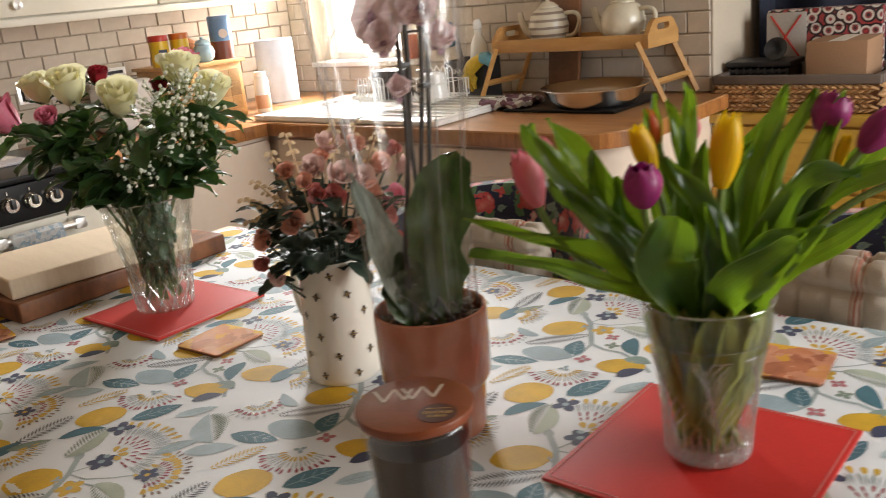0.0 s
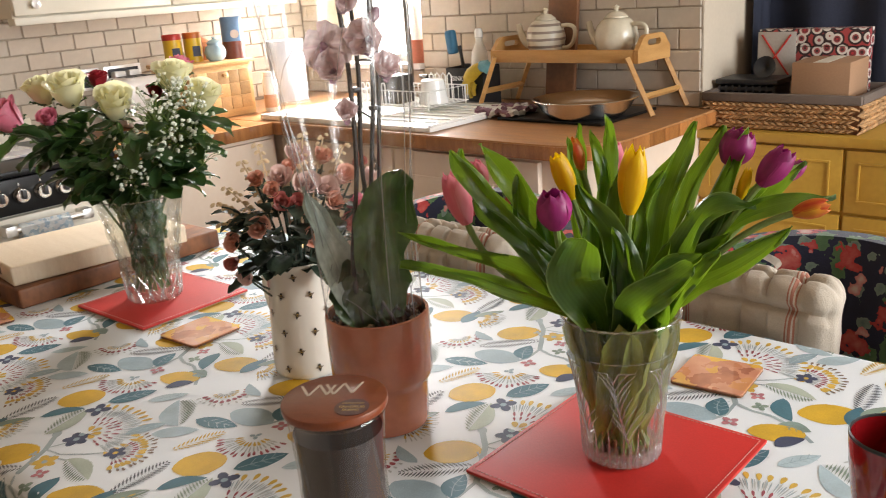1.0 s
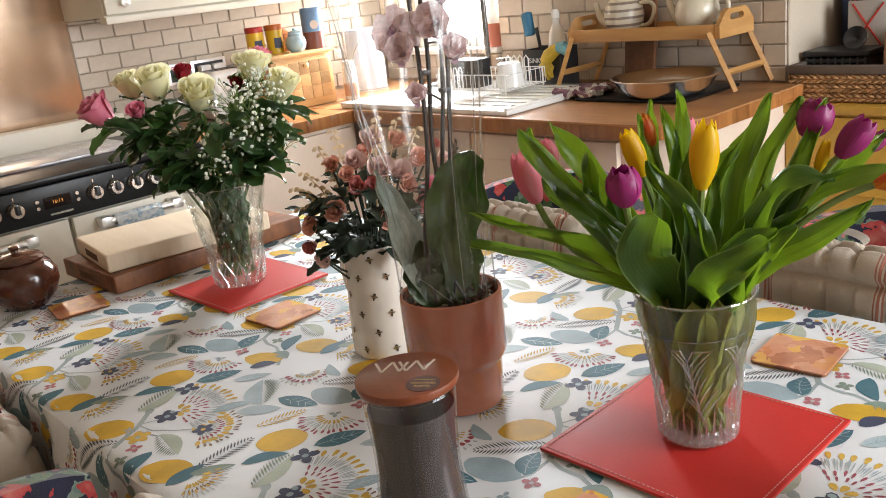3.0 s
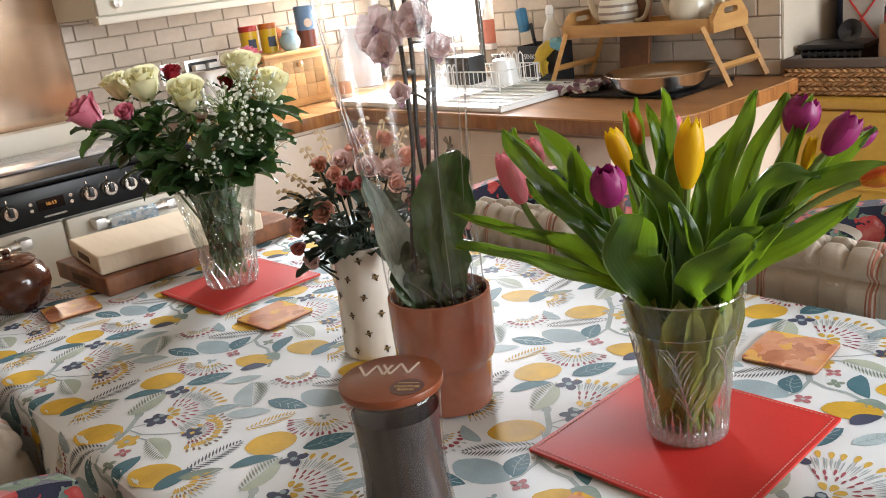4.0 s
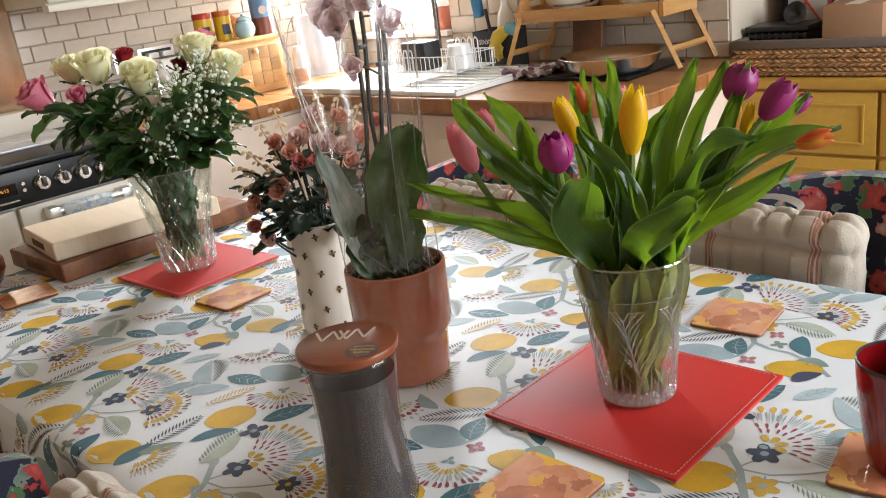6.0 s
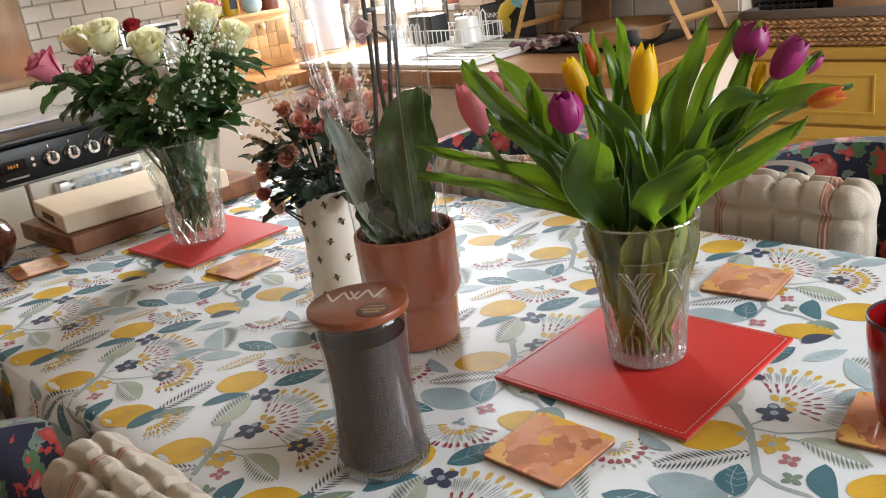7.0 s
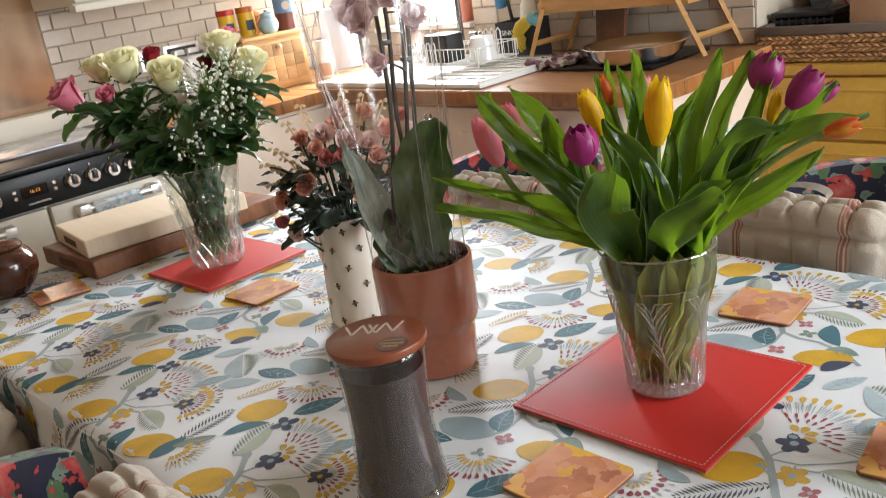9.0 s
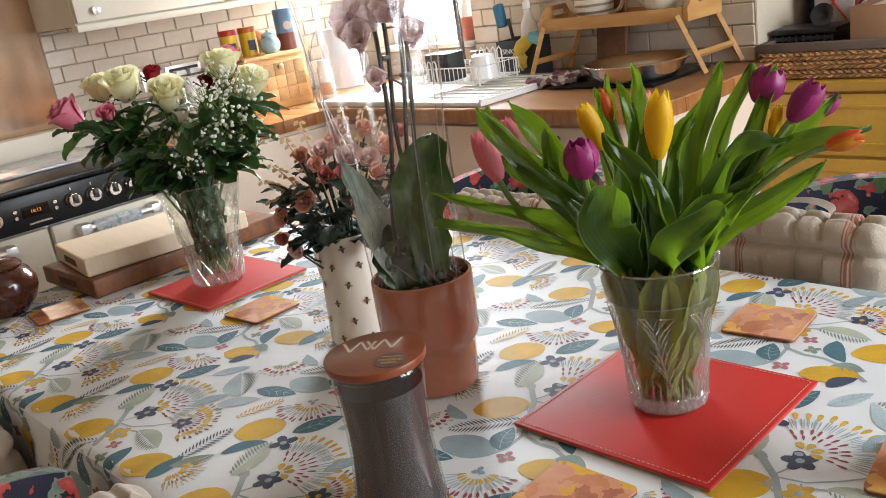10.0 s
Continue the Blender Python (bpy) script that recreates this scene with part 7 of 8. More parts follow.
tulip((0.186, 0.06, 1.067), (0.65, -0.08, 0.76), 0.029, 0.0090, M_TPURPLE, "small purple tulip bud at the back", (-0.03, -0.02, 0.015),
      [((0.038, 0.05, 1.063), (0.075, 0.05, 1.114), 0.02, (-0.35, -1, 0.3), {}), ((0.031, 0.03, 1.045), (0.051, 0.03, 1.091), 0.019, (-0.35, -1, 0.3), {}), ((0.031, -0.03, 0.962), (0.049, -0.03, 1.025), 0.032, (-0.35, -1, 0.3), {}), ((0.069, -0.04, 0.977), (0.101, -0.04, 1.019), 0.029, (-0.35, -1, 0.3), {})])
tulip((0.127, 0.015, 1.053), (0.23, -0.08, 0.97), 0.044, 0.0065, M_TYELLOW, "slim yellow tulip half hidden by leaves", (-0.02, 0.03, 0.015),
      [((0.083, -0.01, 0.992), (0.116, -0.01, 1.029), 0.026, (-0.35, -1, 0.3), {}), ((0.056, 0.0, 0.993), (0.075, 0.0, 1.053), 0.03, (-0.35, -1, 0.3), {}), ((0.042, -0.05, 0.988), (0.081, -0.05, 1.018), 0.036, (-0.35, -1, 0.3), {})])
tulip((0.176, -0.02, 1.051), (0.97, -0.08, 0.24), 0.038, 0.0110, M_TORANGE, "orange and yellow tulip pointing sideways", (-0.03, 0.01, 0.015),
      [((0.136, 0.0, 1.041), (0.222, 0.0, 1.07), 0.026, (-0.2, -0.7, 1), {}), ((0.102, -0.02, 0.981), (0.176, -0.02, 1.037), 0.037, (-0.3, -1, 0.6), {}), ((0.018, -0.07, 0.976), (0.07, -0.07, 1.013), 0.04, (-0.3, -1, 0.6), dict(tip=0.62, cup=0.25, sway=0.003, base=0.2)), ((-0.064, -0.045, 0.985), (-0.1, -0.045, 1.039), 0.028, (0.35, -1, 0.3), {})])


def rose_petal(R, k, n, seed):
    """The k-th petal of a rose: inner ones upright and rolled, outer ones wide with a turned-back lip."""
    u = k / (n - 1)
    bm = bmesh.new()
    rows = []
    rad = R * (0.16 + 0.66 * u)
    H = R * (1.85 - 0.2 * u)
    span = radians(80 - 22 * u)
    for i in range(7):
        t = i / 6
        lip = max(0, (t - 0.68) / 0.32)
        r = rad * (0.42 + 0.62 * math.sin(math.pi * 0.5 * min(1, t * 1.35))) + R * lip * lip * (0.04 + 0.2 * u)
        z = H * (t - 0.1 * u * lip * lip) - R * 0.6
        row = []
        for j in range(7):
            q = (j - 3) / 3
            a = q * span * (0.65 + 0.35 * math.sin(math.pi * min(1, t * 0.8 + 0.15)))
            row.append(bm.verts.new((r * math.cos(a), r * math.sin(a), z - R * 0.16 * abs(q) ** 2 * t + R * 0.05 * noise.noise((seed + q * 2.0, t * 3, k)))))
        rows.append(row)
    for a, b in zip(rows, rows[1:]):
        for j in range(6):
            bm.faces.new((a[j], a[j + 1], b[j + 1], b[j]))
    return bm


ROSEMESH = {}


def rose_head(parent, at, axis, R, material, n, seed):
    m = axis_matrix(at, axis, seed * 1.7)
    key = (n, material.name, round(R, 3))
    core = part("flower_head", lathe([(0.0, -R * 0.6), (R * 0.25, -R * 0.55), (R * 0.34, -R * 0.1), (R * 0.2, R * 0.55), (0.0, R * 0.6)], 12), material, parent, at=m)
    for k in range(n):
        kk = (key, k)
        if kk not in ROSEMESH:
            o = part("petal", rose_petal(R, k, n, seed), material, core)
            ROSEMESH[kk] = o.data
        else:
            o = new("petal", ROSEMESH[kk])
            o.parent = core
        o.matrix_basis = Matrix.Rotation(k * 2.399 + (k // 5) * 0.2, 4, "Z")
    return core


def small_leaf(L, w, seed):
    return blade((0, 0, 0), (0, L * 0.5, L * 0.16), (0, L, 0.0), w, (0, 0, 1), n=9, cup=0.3, wave=0.003, seed=seed, tip=0.6, base=0.25)


CRZ = TZ + 0.0072
rr_ = random.Random(21)
leafdata = []
for k in range(5):
    o = part("leaf", small_leaf(0.054, 0.036, k * 3.3), M_RLEAF)
    leafdata.append(o.data)
    bpy.data.objects.remove(o)


def rose(head, axis, R, material, label, nleaf):
    t = thing("rose", (-1.098, 0.985, CRZ), 63.3, label, "rose", "roses in the crystal vase")
    b = Vector(head) - Vector((0, 0, CRZ))
    a = rr_.uniform(0, 6.28)
    f = Vector((0.03 * math.cos(a), 0.03 * math.sin(a), 0.02))
    neck = Vector((b.x * 0.35, b.y * 0.35, 0.2))
    pts = bez(f, (f * 0.4 + neck * 0.6), neck, 5) + bez(neck, (neck + b) / 2 + Vector((0, 0, 0.02)), b - Vector(axis).normalized() * R * 0.5, 9)[1:]
    part("stem", tube(pts, 0.0026, 7), M_RSTEM, t)
    rose_head(t, b, axis, R, material, 13, rr_.uniform(0, 30))
    for k in range(5):
        sp = blade((0, 0, 0), (0.012, 0, 0.004), (0.026, 0, 0.016), 0.008, (0, 0, 1), n=6)
        part("sepal", sp, M_RLEAF, t, at=axis_matrix(b - Vector(axis).normalized() * R * 0.62, axis, k * 1.257))
    for k in range(nleaf):
        q = pts[rr_.randint(5, len(pts) - 2)]
        o = new("leaf", rr_.choice(leafdata))
        o.parent = t
        o.matrix_basis = Matrix.Translation(q) @ Euler((rr_.uniform(-0.9, 0.5), rr_.uniform(-0.5, 0.5), rr_.uniform(0, 6.28))).to_matrix().to_4x4() @ Matrix.Scale(rr_.uniform(0.8, 1.25), 4)
    return t


rose((-0.187, -0.03, 1.126), (-0.55, -0.2, 0.8), 0.034, M_RPINK, "bright pink rose leaning out of the bunch", 9)
rose((-0.129, 0.0, 1.162), (-0.3, -0.3, 1), 0.03, M_RCREAM, "cream rose half open", 9)
rose((-0.084, -0.03, 1.161), (-0.1, -0.4, 1), 0.036, M_RCREAM, "large cream rose in the middle of the bunch", 9)
rose((-0.034, 0.06, 1.17), (0, -0.2, 1), 0.02, M_RRED, "small deep red rose at the back", 7)
rose((-0.015, -0.06, 1.133), (0.1, -0.6, 0.9), 0.036, M_RCREAM, "full cream rose facing forward", 9)
rose((-0.123, -0.04, 1.122), (-0.2, -0.6, 0.6), 0.018, M_RPINK, "small salmon pink rosebud among leaves", 8)
rose((0.095, -0.01, 1.163), (0.1, -0.3, 1), 0.036, M_RCREAM, "pale cream rose near the top", 9)
rose((0.14, -0.02, 1.124), (0.35, -0.4, 0.9), 0.036, M_RCREAM, "cream rose at the outer side", 9)
rose((0.113, 0.05, 1.178), (0.2, -0.1, 1), 0.025, M_RPINK, "dark pink rose at the top", 7)
rose((0.064, 0.05, 1.14), (0.1, -0.2, 1), 0.017, M_RRED, "small red rose behind white sprays", 7)

# foliage fill round the vase mouth and the white spray
fol = thing("rose_foliage", (-1.098, 0.985, CRZ), 63.3, "dense dark green foliage spilling over the vase rim", "foliage")
for k in range(160):
    a = rr_.uniform(0, 6.28)
    h = rr_.uniform(0.212, 0.345)
    rad = (0.05 + (h - 0.2) * 0.75) * math.sqrt(rr_.uniform(0.15, 1))
    o = new("leaf", rr_.choice(leafdata))
    o.parent = fol
    p = Vector((rad * math.cos(a) * 1.25, rad * math.sin(a), h))
    o.matrix_basis = Matrix.Translation(p) @ Matrix.Rotation(a - math.pi / 2 + rr_.uniform(-0.8, 0.8), 4, "Z") @ Matrix.Rotation(rr_.uniform(-0.8, 0.55), 4, "X") @ Matrix.Rotation(rr_.uniform(-0.6, 0.6), 4, "Y") @ Matrix.Scale(rr_.uniform(0.75, 1.3), 4)
for k, (x, z) in enumerate(((0.165, 1.03), (0.14, 0.985), (0.12, 0.97), (-0.17, 1.065), (0.175, 1.045))):
    o = part("leaf", small_leaf(0.075, 0.04, k), mat("bright_leaf_%d" % k, (0.05, 0.12, 0.03), 0.4, vary=0.2, trans=0.25) if k == 0 else M_RLEAF, fol,
             at=Matrix.Translation((x * 0.55, -0.03, z - CRZ)) @ Matrix.Rotation(-math.pi / 2 if x > 0 else math.pi / 2, 4, "Z") @ Matrix.Rotation(-0.1, 4, "X"))
bm = bmesh.new()
for k in range(46):
    a = rr_.uniform(0, 6.28)
    f = Vector((0.034 * math.cos(a), 0.032 * math.sin(a), 0.02))
    b = Vector((-0.045 * math.cos(a) + rr_.uniform(-0.02, 0.02), -0.045 * math.sin(a), 0.215))
    tube([f, (f + b) / 2, b], 0.0019, 5, bm)
tagged(part("stalks_in_water", bm, M_RSTEM, fol), kind="stuff")
for k in range(210):
    a, h = rr_.uniform(0, 6.28), rr_.uniform(0.045, 0.198)
    rad = (0.034 + 0.02 * h / 0.2) * math.sqrt(rr_.uniform(0.2, 1)) - 0.008
    o = new("leaf", rr_.choice(leafdata))
    o.parent = fol
    o.matrix_basis = Matrix.Translation((rad * math.cos(a), rad * math.sin(a), h)) @ Matrix.Rotation(a + rr_.uniform(1, 2), 4, "Z") @ Matrix.Rotation(rr_.uniform(0.6, 1.4), 4, "X") @ Matrix.Scale(rr_.uniform(0.42, 0.7), 4)
gyp = thing("gypsophila", (-1.098, 0.985, CRZ), 63.3, "airy spray of tiny white gypsophila flowers", "flower spray")
bs, bf = bmesh.new(), bmesh.new()
for cx, cz, spread, num in ((0.03, 1.062, 0.045, 60), (0.085, 1.09, 0.045, 64), (0.115, 1.125, 0.04, 50), (-0.005, 1.03, 0.04, 46), (0.05, 1.125, 0.045, 50), (0.12, 1.045, 0.035, 34), (0.09, 1.16, 0.03, 30)):
    root = Vector((cx * 0.3, 0, 0.2))
    hub = Vector((cx, -0.075, cz - CRZ - 0.03))
    tube([root, (root + hub) / 2 + Vector((0, -0.01, 0)), hub], 0.0011, 5, bs)
    for k in range(num):
        p = Vector((cx + rr_.gauss(0, spread * 0.5), -0.085 + rr_.gauss(0, spread * 0.5), cz - CRZ + rr_.gauss(0, spread * 0.5)))
        tube([hub, (hub + p) / 2 + Vector((0, 0, 0.006)), p], 0.0005, 4, bs, cap=False)
        r = rr_.uniform(0.0026, 0.0046)
        res = bmesh.ops.create_icosphere(bf, subdivisions=1, radius=r, matrix=Matrix.Translation(p))
        for v in res["verts"]:
            v.co += Vector((rr_.uniform(-1, 1), rr_.uniform(-1, 1), rr_.uniform(-1, 1))) * r * 0.3
tagged(part("spray", bs, M_TSTEM, gyp), kind="stuff")
tagged(part("floret_cloud", bf, M_GYP, gyp, "tiny white florets"), kind="stuff")

# silk bunch in the jug
JZ = TZ + 0.0012
silk = thing("silk_bouquet", (-0.587, 0.951, JZ), 54.8, "faded silk bunch of small peach and blush roses", "artificial flowers")
rj = random.Random(33)
silkleaf = []
for k in range(4):
    o = part("leaf", small_leaf(0.05, 0.03, k * 2.1), M_SILKLEAF)
    silkleaf.append(o.data)
    bpy.data.objects.remove(o)


def silk_rose(x, y, z, R, material):
    d = Vector((x, y - 0.05, (z - 0.95) * 1.1))
    rose_head(silk, Vector((x, y, z - JZ)), d.normalized() + Vector((0, -0.5, 0)), R * 0.92, material, 10, rj.uniform(0, 9))
    part("stem", tube([(x * 0.2, y * 0.2, 0.12), (x * 0.6, y * 0.6, (z - JZ) * 0.75), (x, y, z - JZ - R * 0.5)], 0.0018, 6), M_SILKLEAF, silk)


silk_rose(0.018, 0.01, 1.076, 0.02, M_ROSYPINK)
silk_rose(-0.011, -0.03, 1.055, 0.019, M_ROSYPINK)
silk_rose(0.024, -0.045, 1.044, 0.021, M_ROSYPINK)
silk_rose(-0.043, -0.01, 1.051, 0.014, M_PEACH)
silk_rose(-0.046, -0.06, 0.997, 0.0185, M_PEACH)
silk_rose(-0.082, -0.035, 0.975, 0.016, M_PEACH)
silk_rose(-0.012, -0.055, 1.027, 0.015, M_SILKRED)
silk_rose(0.007, -0.05, 1.019, 0.019, M_SILKRED)
silk_rose(0.079, 0.0, 1.041, 0.018, M_PEACH)
silk_rose(0.092, 0.0, 0.998, 0.018, M_RPINK)
silk_rose(0.118, 0.02, 1.031, 0.016, M_ROSYPINK)
silk_rose(0.05, -0.03, 1.034, 0.02, M_ROSYPINK)
silk_rose(0.055, 0.02, 1.069, 0.016, M_PEACH)
silk_rose(-0.089, -0.03, 0.943, 0.013, M_SILKRED)
silk_rose(-0.074, -0.035, 0.924, 0.014, M_ROSYPINK)
silk_rose(0.023, -0.06, 0.976, 0.018, M_PEACH)
silk_rose(-0.024, -0.05, 1.042, 0.0135, M_PEACH)
silk_rose(0.077, -0.02, 0.977, 0.017, M_SILKRED)
silk_rose(0.005, 0.0, 1.061, 0.013, M_PEACH)
silk_rose(0.059, -0.04, 1.015, 0.016, M_PEACH)
silk_rose(0.107, 0.03, 1.055, 0.013, M_SILKRED)
for k in range(150):
    a = rj.uniform(0, 6.28)
    h = 0.172 + 0.1 * rj.random() ** 1.4
    rad = (0.035 + 0.05 * math.sin(math.pi * (h - 0.16) / 0.15)) * math.sqrt(rj.uniform(0.1, 1))
    o = new("leaf", rj.choice(silkleaf))
    o.parent = silk
    o.matrix_basis = Matrix.Translation((rad * math.cos(a), rad * math.sin(a), h)) @ Matrix.Rotation(a - math.pi / 2 + rj.uniform(-0.7, 0.7), 4, "Z") @ Matrix.Rotation(rj.uniform(-0.7, 0.6), 4, "X") @ Matrix.Scale(rj.uniform(0.6, 1.05), 4)
for k, (x, y, z) in enumerate(((-0.1, -0.02, 0.995), (-0.105, -0.03, 0.905), (-0.075, -0.06, 0.935), (-0.03, -0.07, 0.94), (0.03, -0.06, 0.938))):
    part("leaf", small_leaf(0.055, 0.034, k + 9), M_SILKLEAF, silk, at=Matrix.Translation((x * 0.5, y * 0.5, z - JZ)) @ Matrix.Rotation(math.atan2(y, x) - math.pi / 2, 4, "Z") @ Matrix.Rotation(-0.15, 4, "X"))
bm = bmesh.new()
for x, y, z in ((-0.103, -0.02, 1.027), (-0.036, 0.0, 1.102), (-0.06, -0.01, 1.08), (0.087, 0.0, 1.088), (0.06, 0.02, 1.1), (-0.085, -0.03, 1.05), (0.03, 0.0, 1.11), (-0.1, -0.01, 0.995)):
    a, b = Vector((x * 0.35, y * 0.35, 0.2)), Vector((x, y, z - JZ))
    pts = bez(a, (a + b) / 2 + Vector((0, 0, 0.02)), b, 10)
    tube(pts, 0.0013, 5, bm)
    for i, p in enumerate(pts[3:]):
        for s in (-1, 1):
            c = p + Vector((s * 0.005, rj.uniform(-0.004, 0.004), rj.uniform(-0.002, 0.004)))
            bmesh.ops.create_icosphere(bm, subdivisions=1, radius=rj.uniform(0.003, 0.0046), matrix=Matrix.Translation(c) @ Matrix.Rotation(s * 0.6, 4, "Y") @ Matrix.Diagonal((1.25, 0.35, 0.8, 1)))
tagged(part("sprig", bm, M_SPRIG, silk, "dried golden sprigs"), kind="stuff")

# orchid
OZ = TZ + 0.0012
orch = thing("orchid", (-0.361, 0.897, OZ), 49.7, "fading potted orchid with dark spikes", "orchid")


def o_leaf(p0, p1, p2, w, face, seed, material=None, wave=0.009, tip=0.42, **kw):
    part("leaf", blade((p0[0], p0[1], p0[2] - OZ), (p1[0], p1[1], p1[2] - OZ), (p2[0], p2[1], p2[2] - OZ), w, face, n=26, seed=seed, wave=wave, tip=tip, base=0.62, **kw), material or M_ORLEAF, orch)


o_leaf((0.006, -0.01, 0.893), (0.004, -0.035, 0.995), (0.046, -0.015, 1.092), 0.056, (0.3, -1, 0.1), 1.3, cup=0.35, twist=-0.35, wave=0.018, sway=0.006)
o_leaf((-0.022, -0.025, 0.9), (-0.048, -0.037, 1.0), (-0.074, -0.03, 1.085), 0.046, (0.6, -1, 0.45), 2.6, M_ORSHEEN, cup=0.35, tip=0.85)
o_leaf((-0.01, -0.03, 0.893), (-0.036, -0.04, 0.94), (-0.046, -0.03, 0.965), 0.036, (0.1, -0.8, 0.7), 3)
o_leaf((-0.015, -0.02, 0.893), (-0.032, -0.03, 0.945), (-0.03, -0.03, 0.99), 0.034, (0.3, -1, 0.2), 5, cup=0.4)
for pts in (((-0.02, -0.03, 0.9), (-0.024, -0.03, 0.985), (-0.008, -0.02, 1.1), (-0.006, -0.015, 1.22), (-0.012, -0.01, 1.31)), ((0.0, -0.005, 0.9), (0.004, 0.0, 1.0), (-0.001, 0.0, 1.1), (0.006, 0.0, 1.22), (0.0, 0.0, 1.36)),
            ((-0.005, 0.01, 0.9), (0.004, 0.01, 1.03), (0.012, 0.012, 1.1), (0.022, 0.012, 1.19), (0.026, 0.012, 1.3)), ((0.005, 0.015, 0.9), (0.017, 0.014, 1.05), (0.025, 0.014, 1.14), (0.03, 0.014, 1.24), (0.02, 0.01, 1.4))):
    sm = []
    P = [Vector((x, y, z - OZ)) for x, y, z in pts]
    for i in range(len(P) - 1):
        a, b, c, d = P[max(0, i - 1)], P[i], P[i + 1], P[min(len(P) - 1, i + 2)]
        for k in range(6):
            t = k / 6
            sm.append(0.5 * (2 * b + (c - a) * t + (2 * a - 5 * b + 4 * c - d) * t * t + (3 * b - a - 3 * c + d) * t ** 3))
    sm.append(P[-1])
    part("flower_spike", tube(sm, 0.0028, 8), M_ORSTEM, orch, "dark flower spike")


def orchid_flower(x, y, z, s, turn, tilt, closed):
    m = pose(x, y, z - OZ, tilt, 0, turn) @ Matrix.Scale(s, 4)
    core = part("flower", lathe([(0.0, -0.006), (0.005, -0.004), (0.007, 0.002), (0.004, 0.008), (0.0, 0.01)], 10), M_ORVEIN, orch, at=m @ Matrix.Rotation(radians(90), 4, "X"))
    back = Matrix.Rotation(radians(-90), 4, "X")
    for ang, L, w in ((90, 0.036, 0.022), (5, 0.036, 0.036), (175, 0.036, 0.036), (232, 0.034, 0.02), (308, 0.034, 0.02)):
        b = blade((0, 0, 0.002), (L * 0.5, 0, 0.008 + 0.012 * closed), (L * (1 - 0.35 * closed), 0, 0.006 + 0.03 * closed), w, (0, 0, 1), n=10, cup=0.5 * closed + 0.15, wave=0.006, seed=rt.uniform(0, 50), tip=0.4, base=0.4)
        part("petal", b, M_ORPETAL, core, at=Matrix.Rotation(radians(ang), 4, "Z"))
    part("lip", blade((0, -0.002, 0.004), (0, -0.012, 0.016), (0, -0.022, 0.01), 0.018, (0, 0.3, 1), n=8, cup=0.6), M_ORVEIN, core, "mauve lip")


orchid_flower(-0.034, -0.025, 1.246, 1.0, 24, 10, 0.4)
orchid_flower(-0.022, -0.036, 1.215, 0.78, -12, -25, 0.95)
orchid_flower(0.022, -0.03, 1.248, 0.9, -22, -8, 0.8)
orchid_flower(0.032, -0.026, 1.208, 0.72, 14, -35, 1.1)
orchid_flower(-0.016, -0.032, 1.162, 0.6, 10, -35, 1.15)
orchid_flower(-0.012, -0.02, 1.3, 0.62, 30, 20, 1.1)
orchid_flower(0.02, -0.01, 1.325, 0.6, -30, 10, 1.1)
for x, z in ((-0.005, 1.285), (0.03, 1.275), (0.0, 1.35)):
    part("bud", lathe([(0.0, -0.009), (0.005, -0.006), (0.0068, 0.0), (0.004, 0.008), (0.0, 0.011)], 12), M_ORVEIN, orch, "closed bud", at=pose(x, -0.02, z - OZ, 20, 25, 0))
for a, b in (((-0.019, 1.17), (0.02, 1.15)), ((-0.006, 1.24), (0.008, 1.262)), ((0.005, 1.225), (0.035, 1.215))):
    part("flower_stalk", tube(bez((a[0], -0.02, a[1] - OZ), ((a[0] + b[0]) / 2, -0.02, max(a[1], b[1]) - OZ + 0.003), (b[0], 0.01, b[1] - OZ), 7), 0.0014, 6), M_ORSTEM, orch)
for k in range(14):
    a = rt.uniform(0, 6.28)
    part("aerial_root", tube([(0.01 * math.cos(a), 0.01 * math.sin(a), 0.145), (0.03 * math.cos(a), 0.03 * math.sin(a), 0.165 + rt.uniform(-0.01, 0.015)), (0.05 * math.cos(a + 0.3), 0.05 * math.sin(a + 0.3), 0.142)], 0.0024, 6), M_RLEAF if k % 2 else M_ORSTEM, orch)
for x, y, z in ((0.022, 0.012, 1.165), (0.0, 0.0, 1.19)):
    part("clip", box((-0.006, -0.006, -0.003), (0.006, 0.006, 0.003), 0.002), M_BLACKP, orch, at=pose(x, y, z - OZ, 0, 0, 30))

# cellophane sleeve round the orchid
bm = bmesh.new()
rows = []
for i in range(26):
    t = i / 25
    z = 0.9 + 0.56 * t
    c = -0.004 - 0.02 * t
    r = 0.06 - 0.006 * math.sin(math.pi * min(1, t * 2.2)) + 0.04 * t
    row = []
    for k in range(72):
        a = 2 * math.pi * k / 72
        pleat = 1 + 0.05 * math.sin(a * 5 + 1 + t) + 0.025 * math.sin(a * 11 + t * 4) + 0.04 * max(0, math.cos(a - 3.3)) ** 20
        pleat += 0.05 * noise.noise((math.cos(a) * 2.2, math.sin(a) * 2.2, t * 3)) + 0.035 * abs(noise.noise((math.cos(a) * 6, math.sin(a) * 6, t * 7 + 3)))
        row.append(bm.verts.new((c + r * pleat * math.cos(a), r * pleat * 0.85 * math.sin(a), z - OZ)))
    rows.append(row)
for a, b in zip(rows, rows[1:]):
    for k in range(72):
        bm.faces.new((a[k], a[(k + 1) % 72], b[(k + 1) % 72], b[k]))
sl = tagged(part("cellophane_sleeve", bm, M_FILM, recalc=False), "clear creased cellophane sleeve round the orchid", "wrapping")
sl.matrix_world = pose(-0.361, 0.897, OZ, 0, 0, 49.7)


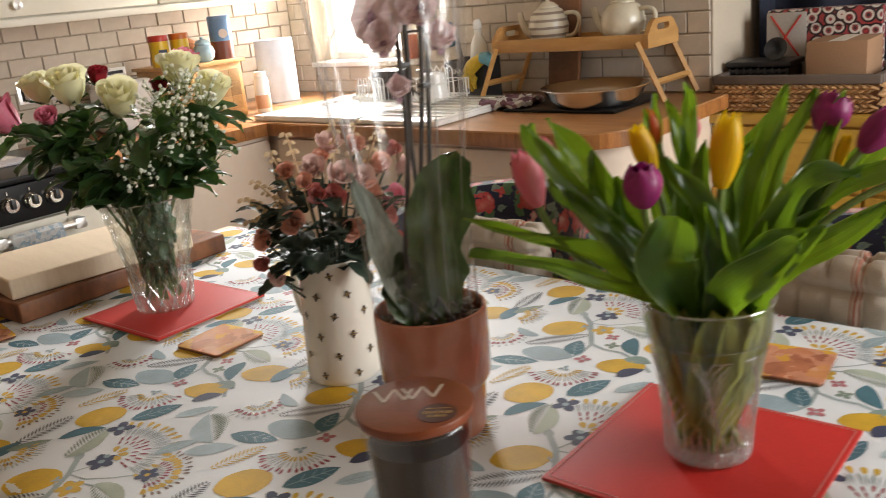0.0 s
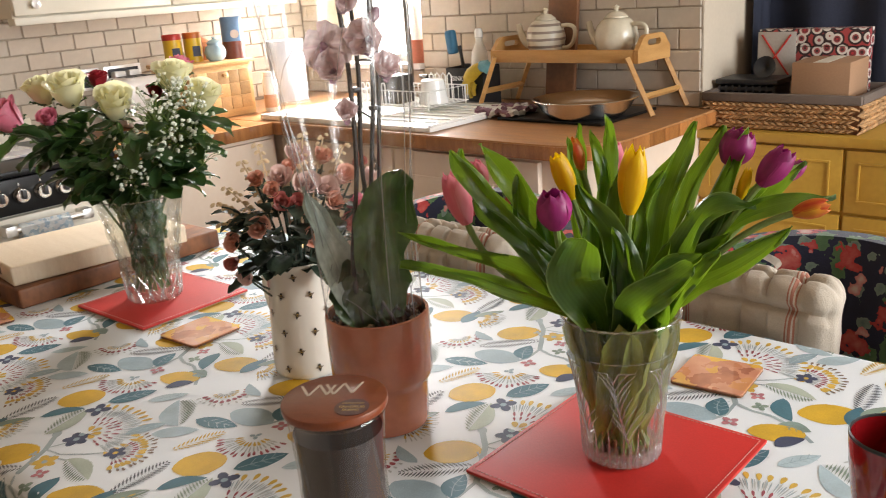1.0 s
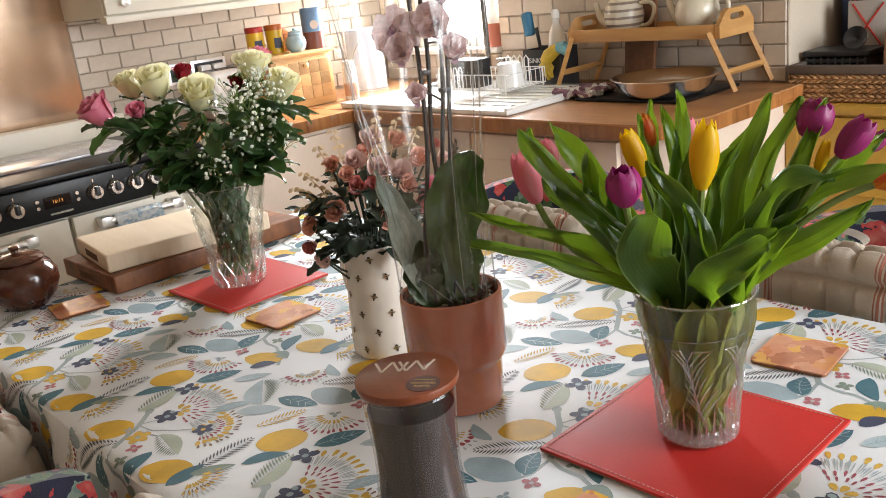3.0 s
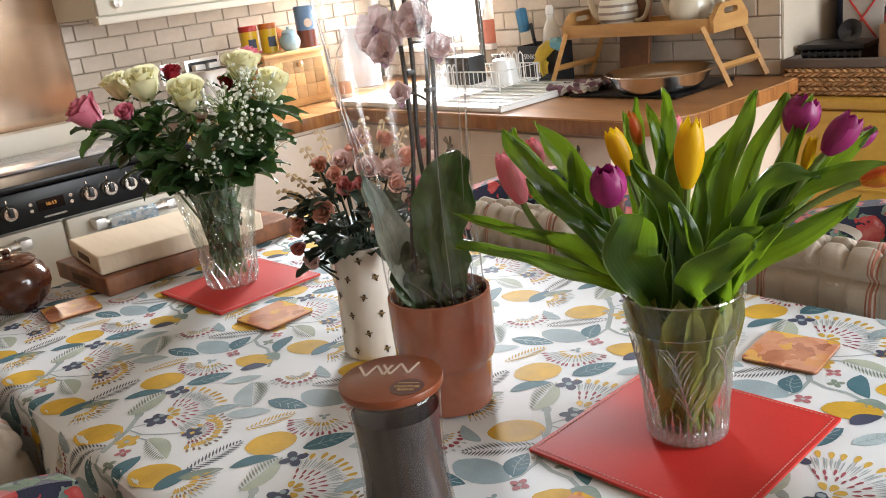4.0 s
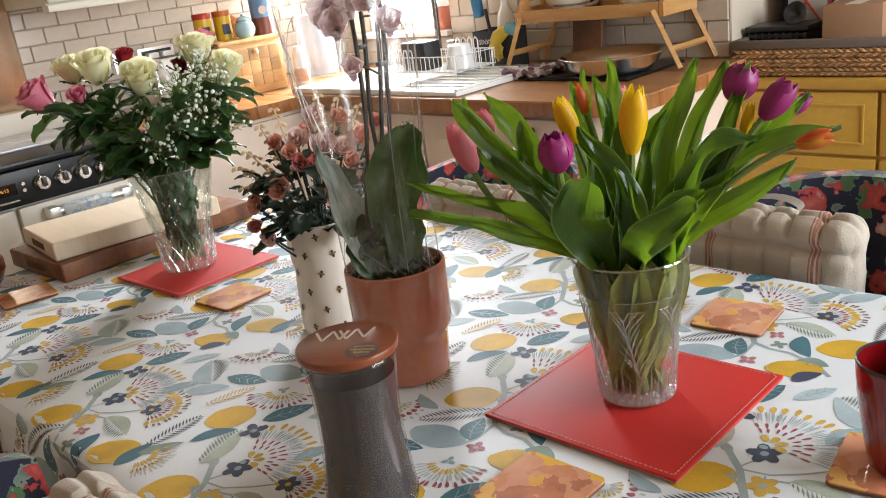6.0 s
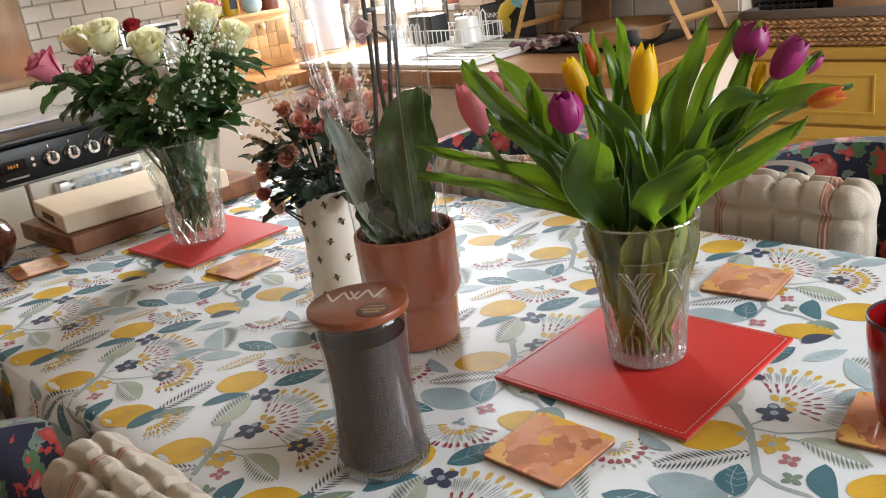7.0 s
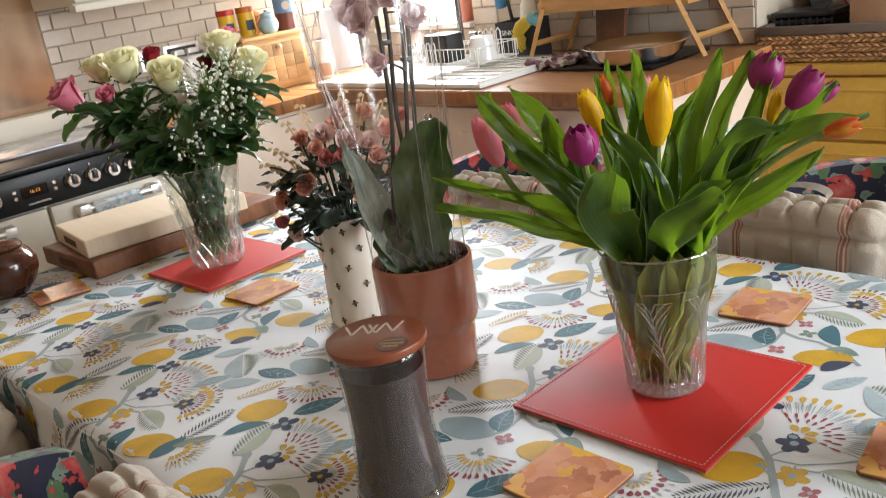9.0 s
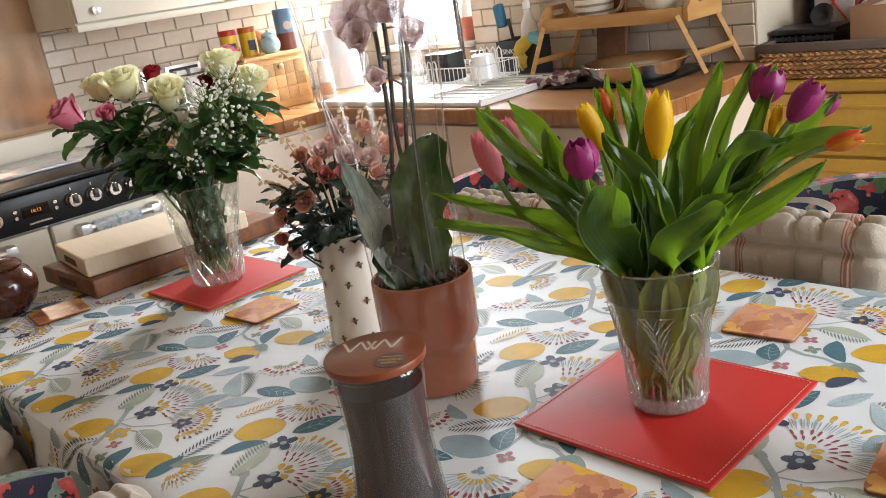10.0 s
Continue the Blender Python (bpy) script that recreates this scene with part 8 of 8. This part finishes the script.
def sleeve_point(k, t):
    a = 2 * math.pi * k / 72
    r = 0.06 - 0.006 * math.sin(math.pi * min(1, t * 2.2)) + 0.04 * t
    pleat = 1 + 0.05 * math.sin(a * 5 + 1 + t) + 0.025 * math.sin(a * 11 + t * 4) + 0.04 * max(0, math.cos(a - 3.3)) ** 20
    pleat += 0.05 * noise.noise((math.cos(a) * 2.2, math.sin(a) * 2.2, t * 3)) + 0.035 * abs(noise.noise((math.cos(a) * 6, math.sin(a) * 6, t * 7 + 3)))
    return (-0.004 - 0.02 * t + r * pleat * math.cos(a), r * pleat * 0.85 * math.sin(a), 0.9 + 0.56 * t - OZ)


# long seams, and short creases that cross between them
for k0, t0, k1, t1, w in ((36, 0, 36, 1, 0.0015), (2, 0, 2, 1, 0.0014), (44, 0, 43, 1, 0.0009), (58, 0, 60, 1, 0.0009), (66, 0, 67, 1, 0.0011), (69, 0.1, 70, 1, 0.0008),
                          (38, 0.42, 47, 0.62, 0.0007), (46, 0.34, 41, 0.6, 0.0007), (39, 0.28, 45, 0.36, 0.0006), 
                          (52, 0.5, 57, 0.75, 0.0006), (48, 0.08, 55, 0.02, 0.0007), (64, 0.03, 70, 0.14, 0.0008), (40, 0.04, 46, 0.16, 0.0007)):
    pts = [sleeve_point(k0 + (k1 - k0) * i / 24, t0 + (t1 - t0) * i / 24) for i in range(25)]
    part("fold", tube(pts, [w * (0.35 + 0.65 * abs(noise.noise((k0, i * 0.35, 1.5))) * 1.8) for i in range(25)], 5), M_SEAM, sl, "shiny creased fold")

# ---- wall tiles ----


def tile_mesh(w, h):
    bm = box((-w / 2, -0.003, -h / 2), (w / 2, 0.0035, h / 2), 0.0022, seg=1)
    me = bpy.data.meshes.new("tile")
    bm.to_mesh(me)
    bm.free()
    me.materials.append(M_TILE)
    return me


def tile_wall(parent, origin, right, w, h, u0, u1, z0, z1, joint, row0, shift, skip=None):
    """Brick-bonded tiles over a stretch of wall; cut ones at the ends."""
    gap = 0.0032
    full = {}
    right = Vector(right)
    ang = math.degrees(math.atan2(right.y, right.x))
    nr0, nr1 = math.floor((z0 - row0) / h), math.ceil((z1 - row0) / h)
    for r in range(nr0, nr1):
        za, zb = max(z0, row0 + r * h), min(z1, row0 + (r + 1) * h)
        if zb - za < 0.012:
            continue
        off = joint + (w / 2 if (r + shift) % 2 else 0)
        for c in range(math.floor((u0 - off) / w), math.ceil((u1 - off) / w)):
            ua, ub = max(u0, off + c * w), min(u1, off + (c + 1) * w)
            if ub - ua < 0.012:
                continue
            if skip and skip((ua + ub) / 2, (za + zb) / 2):
                continue
            key = (round(ub - ua - gap, 3), round(zb - za - gap, 3))
            if key not in full:
                full[key] = tile_mesh(*key)
            t = new("tile", full[key])
            t.parent = parent
            t.matrix_basis = pose(*(Vector(origin) + right * (ua + ub) / 2 + Vector((0, 0, (za + zb) / 2))), 0, 0, ang)


gl_ = tagged(part("tiled_wall", box((WL, 1.272, 0.902), (WL + 0.004, WB, 1.292)), M_GROUT, smooth=False), "cream brick-bond tiles with brown grout by the cooker", "tiled wall", kind="structure")
tile_wall(gl_, (WL + 0.0065, 0, 0), (0, 1, 0), 0.1095, 0.0522, 1.274, WB - 0.008, 0.903, 1.29, 1.37, 1.2255, 1)
bm = bmesh.new()
add_box(bm, (WL + 0.006, WB - 0.004, 0.902), (WX0, WB, 1.75))
add_box(bm, (WX0, WB - 0.004, 0.902), (WX1, WB, WZ0 - 0.001))
add_box(bm, (WX1, WB - 0.004, 0.902), (-0.737, WB, 1.75))
gb_ = tagged(part("tiled_wall", bm, M_GROUT, smooth=False), "cream brick-bond tiles with brown grout round the window", "tiled wall", kind="structure")
TH = 0.0605
tile_wall(gb_, (0, WB - 0.0065, 0), (1, 0, 0), 0.139, TH, WX1 + 0.002, -0.738, 0.903, 1.75, -1.156, 1.0075, 0)
tile_wall(gb_, (0, WB - 0.0065, 0), (1, 0, 0), 0.139, TH, WX0, WX1 + 0.002, 0.903, WZ0 - 0.002, -1.156, 1.0075, 0)
tile_wall(gb_, (0, WB - 0.0065, 0), (1, 0, 0), 0.139, TH, WL + 0.01, WX0 - 0.002, 0.903, 1.75, -1.156, 1.0075, 0)
